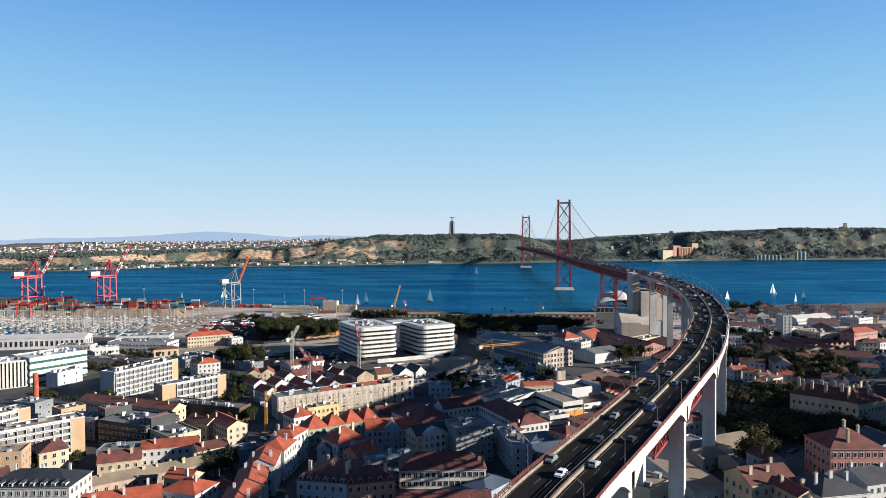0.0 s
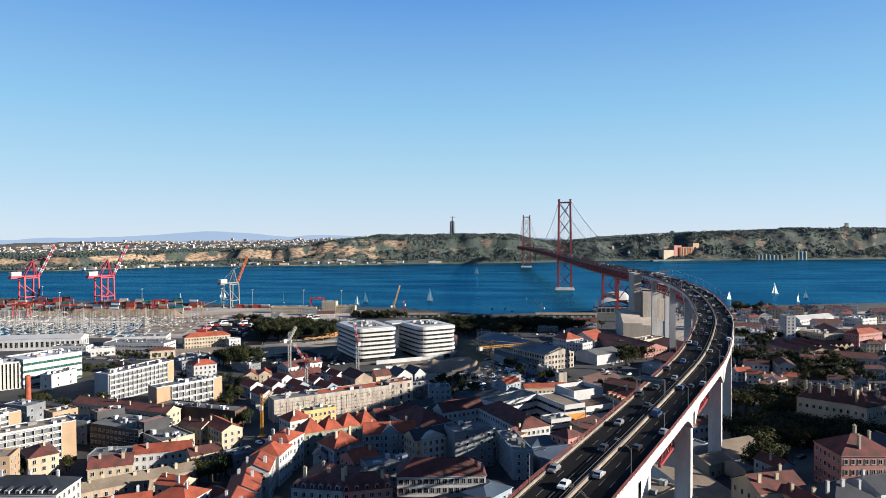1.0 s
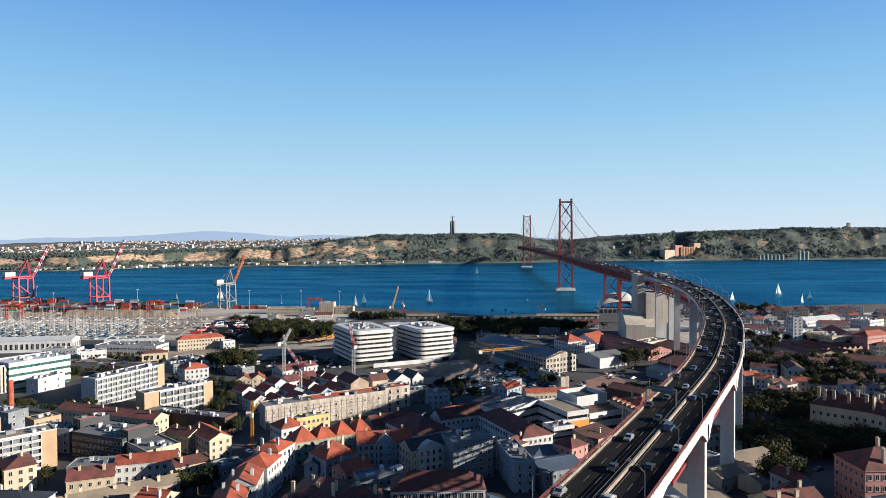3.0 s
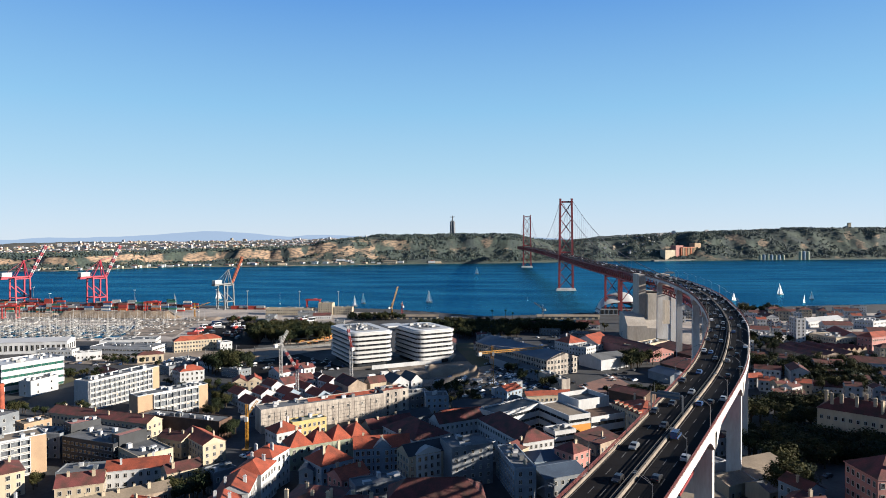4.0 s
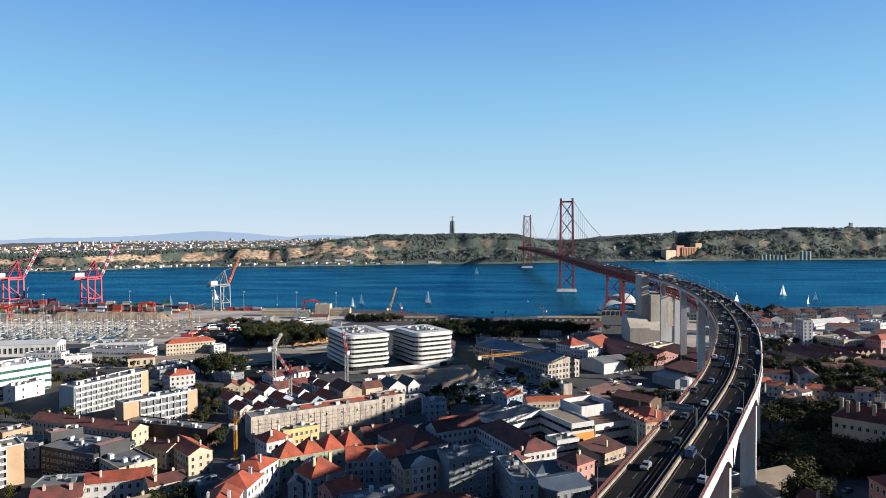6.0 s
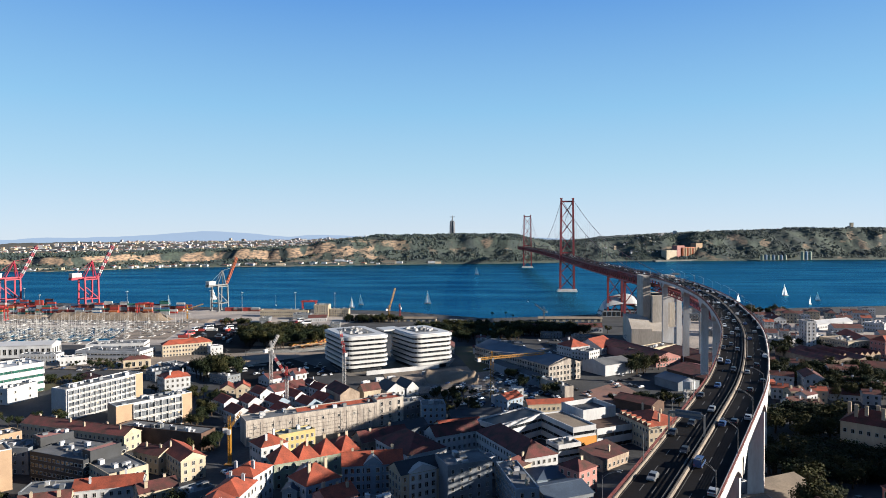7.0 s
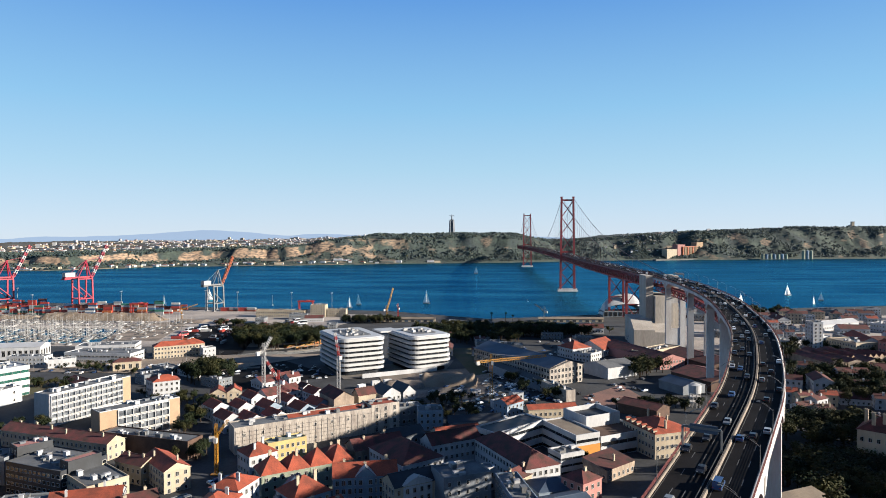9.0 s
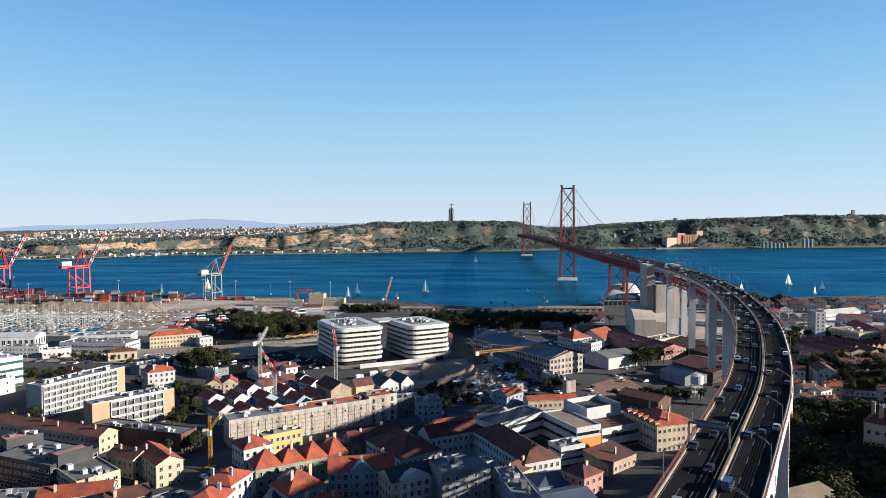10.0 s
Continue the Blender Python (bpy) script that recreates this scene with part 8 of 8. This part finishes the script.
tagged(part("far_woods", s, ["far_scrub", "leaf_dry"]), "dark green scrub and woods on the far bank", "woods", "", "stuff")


def far_town(name, n, rx, fy, size, seed, label, tall=0.0):
    r = random.Random(seed)
    s = soup()
    for k in range(n):
        x = r.uniform(*rx)
        y = lerp_table(x, SHORE) + r.uniform(*fy)
        if y > 4560:
            continue
        h = r.uniform(3, 6.5) if r.random() > tall else r.uniform(9, 20)
        box(s, (x, y, hill_z(x, y) - 2), (r.uniform(*size), r.uniform(8, 14), h + 2), r.uniform(-0.3, 0.3), r.choice((0, 0, 1, 0)))
        if r.random() < 0.5:
            box(s, (x, y, hill_z(x, y) + h), (size[0], 7, 1.2), 0, 2)
    tagged(part(name, s, ["white", "cream", "tile"]), label, "town", "", "stuff")


far_town("far_town", 1300, (-2500, -500), (420, 2300), (10, 26), 3, "distant white town on the plain", 0.04)
far_town("clifftop_houses", 120, (-1700, -700), (240, 420), (8, 18), 4, "pale houses along the clifftop", 0.05)
far_town("shore_buildings", 60, (-1650, -200), (8, 26), (12, 40), 5, "low pale buildings along the far shore")
far_town("ridge_houses", 90, (600, 2400), (300, 520), (8, 22), 6, "white houses on the far ridge", 0.1)
far_town("quarry_houses", 26, (480, 800), (60, 220), (6, 13), 7, "pale houses on the slope behind the silo", 0.05)
t = thing("hill_tower", 1795, 3560, 140, 0, "pale square tower on the far ridge", "tower")
s = soup()
box(s, (0, 0, 0), (14, 12, 38))
part("wall", s, "cream", t)
s = soup()
box(s, (0, 0, 38), (15, 13, 2))
part("roof", s, "roof_tan", t)

# distance haze put into the ridge as blue colour and glow
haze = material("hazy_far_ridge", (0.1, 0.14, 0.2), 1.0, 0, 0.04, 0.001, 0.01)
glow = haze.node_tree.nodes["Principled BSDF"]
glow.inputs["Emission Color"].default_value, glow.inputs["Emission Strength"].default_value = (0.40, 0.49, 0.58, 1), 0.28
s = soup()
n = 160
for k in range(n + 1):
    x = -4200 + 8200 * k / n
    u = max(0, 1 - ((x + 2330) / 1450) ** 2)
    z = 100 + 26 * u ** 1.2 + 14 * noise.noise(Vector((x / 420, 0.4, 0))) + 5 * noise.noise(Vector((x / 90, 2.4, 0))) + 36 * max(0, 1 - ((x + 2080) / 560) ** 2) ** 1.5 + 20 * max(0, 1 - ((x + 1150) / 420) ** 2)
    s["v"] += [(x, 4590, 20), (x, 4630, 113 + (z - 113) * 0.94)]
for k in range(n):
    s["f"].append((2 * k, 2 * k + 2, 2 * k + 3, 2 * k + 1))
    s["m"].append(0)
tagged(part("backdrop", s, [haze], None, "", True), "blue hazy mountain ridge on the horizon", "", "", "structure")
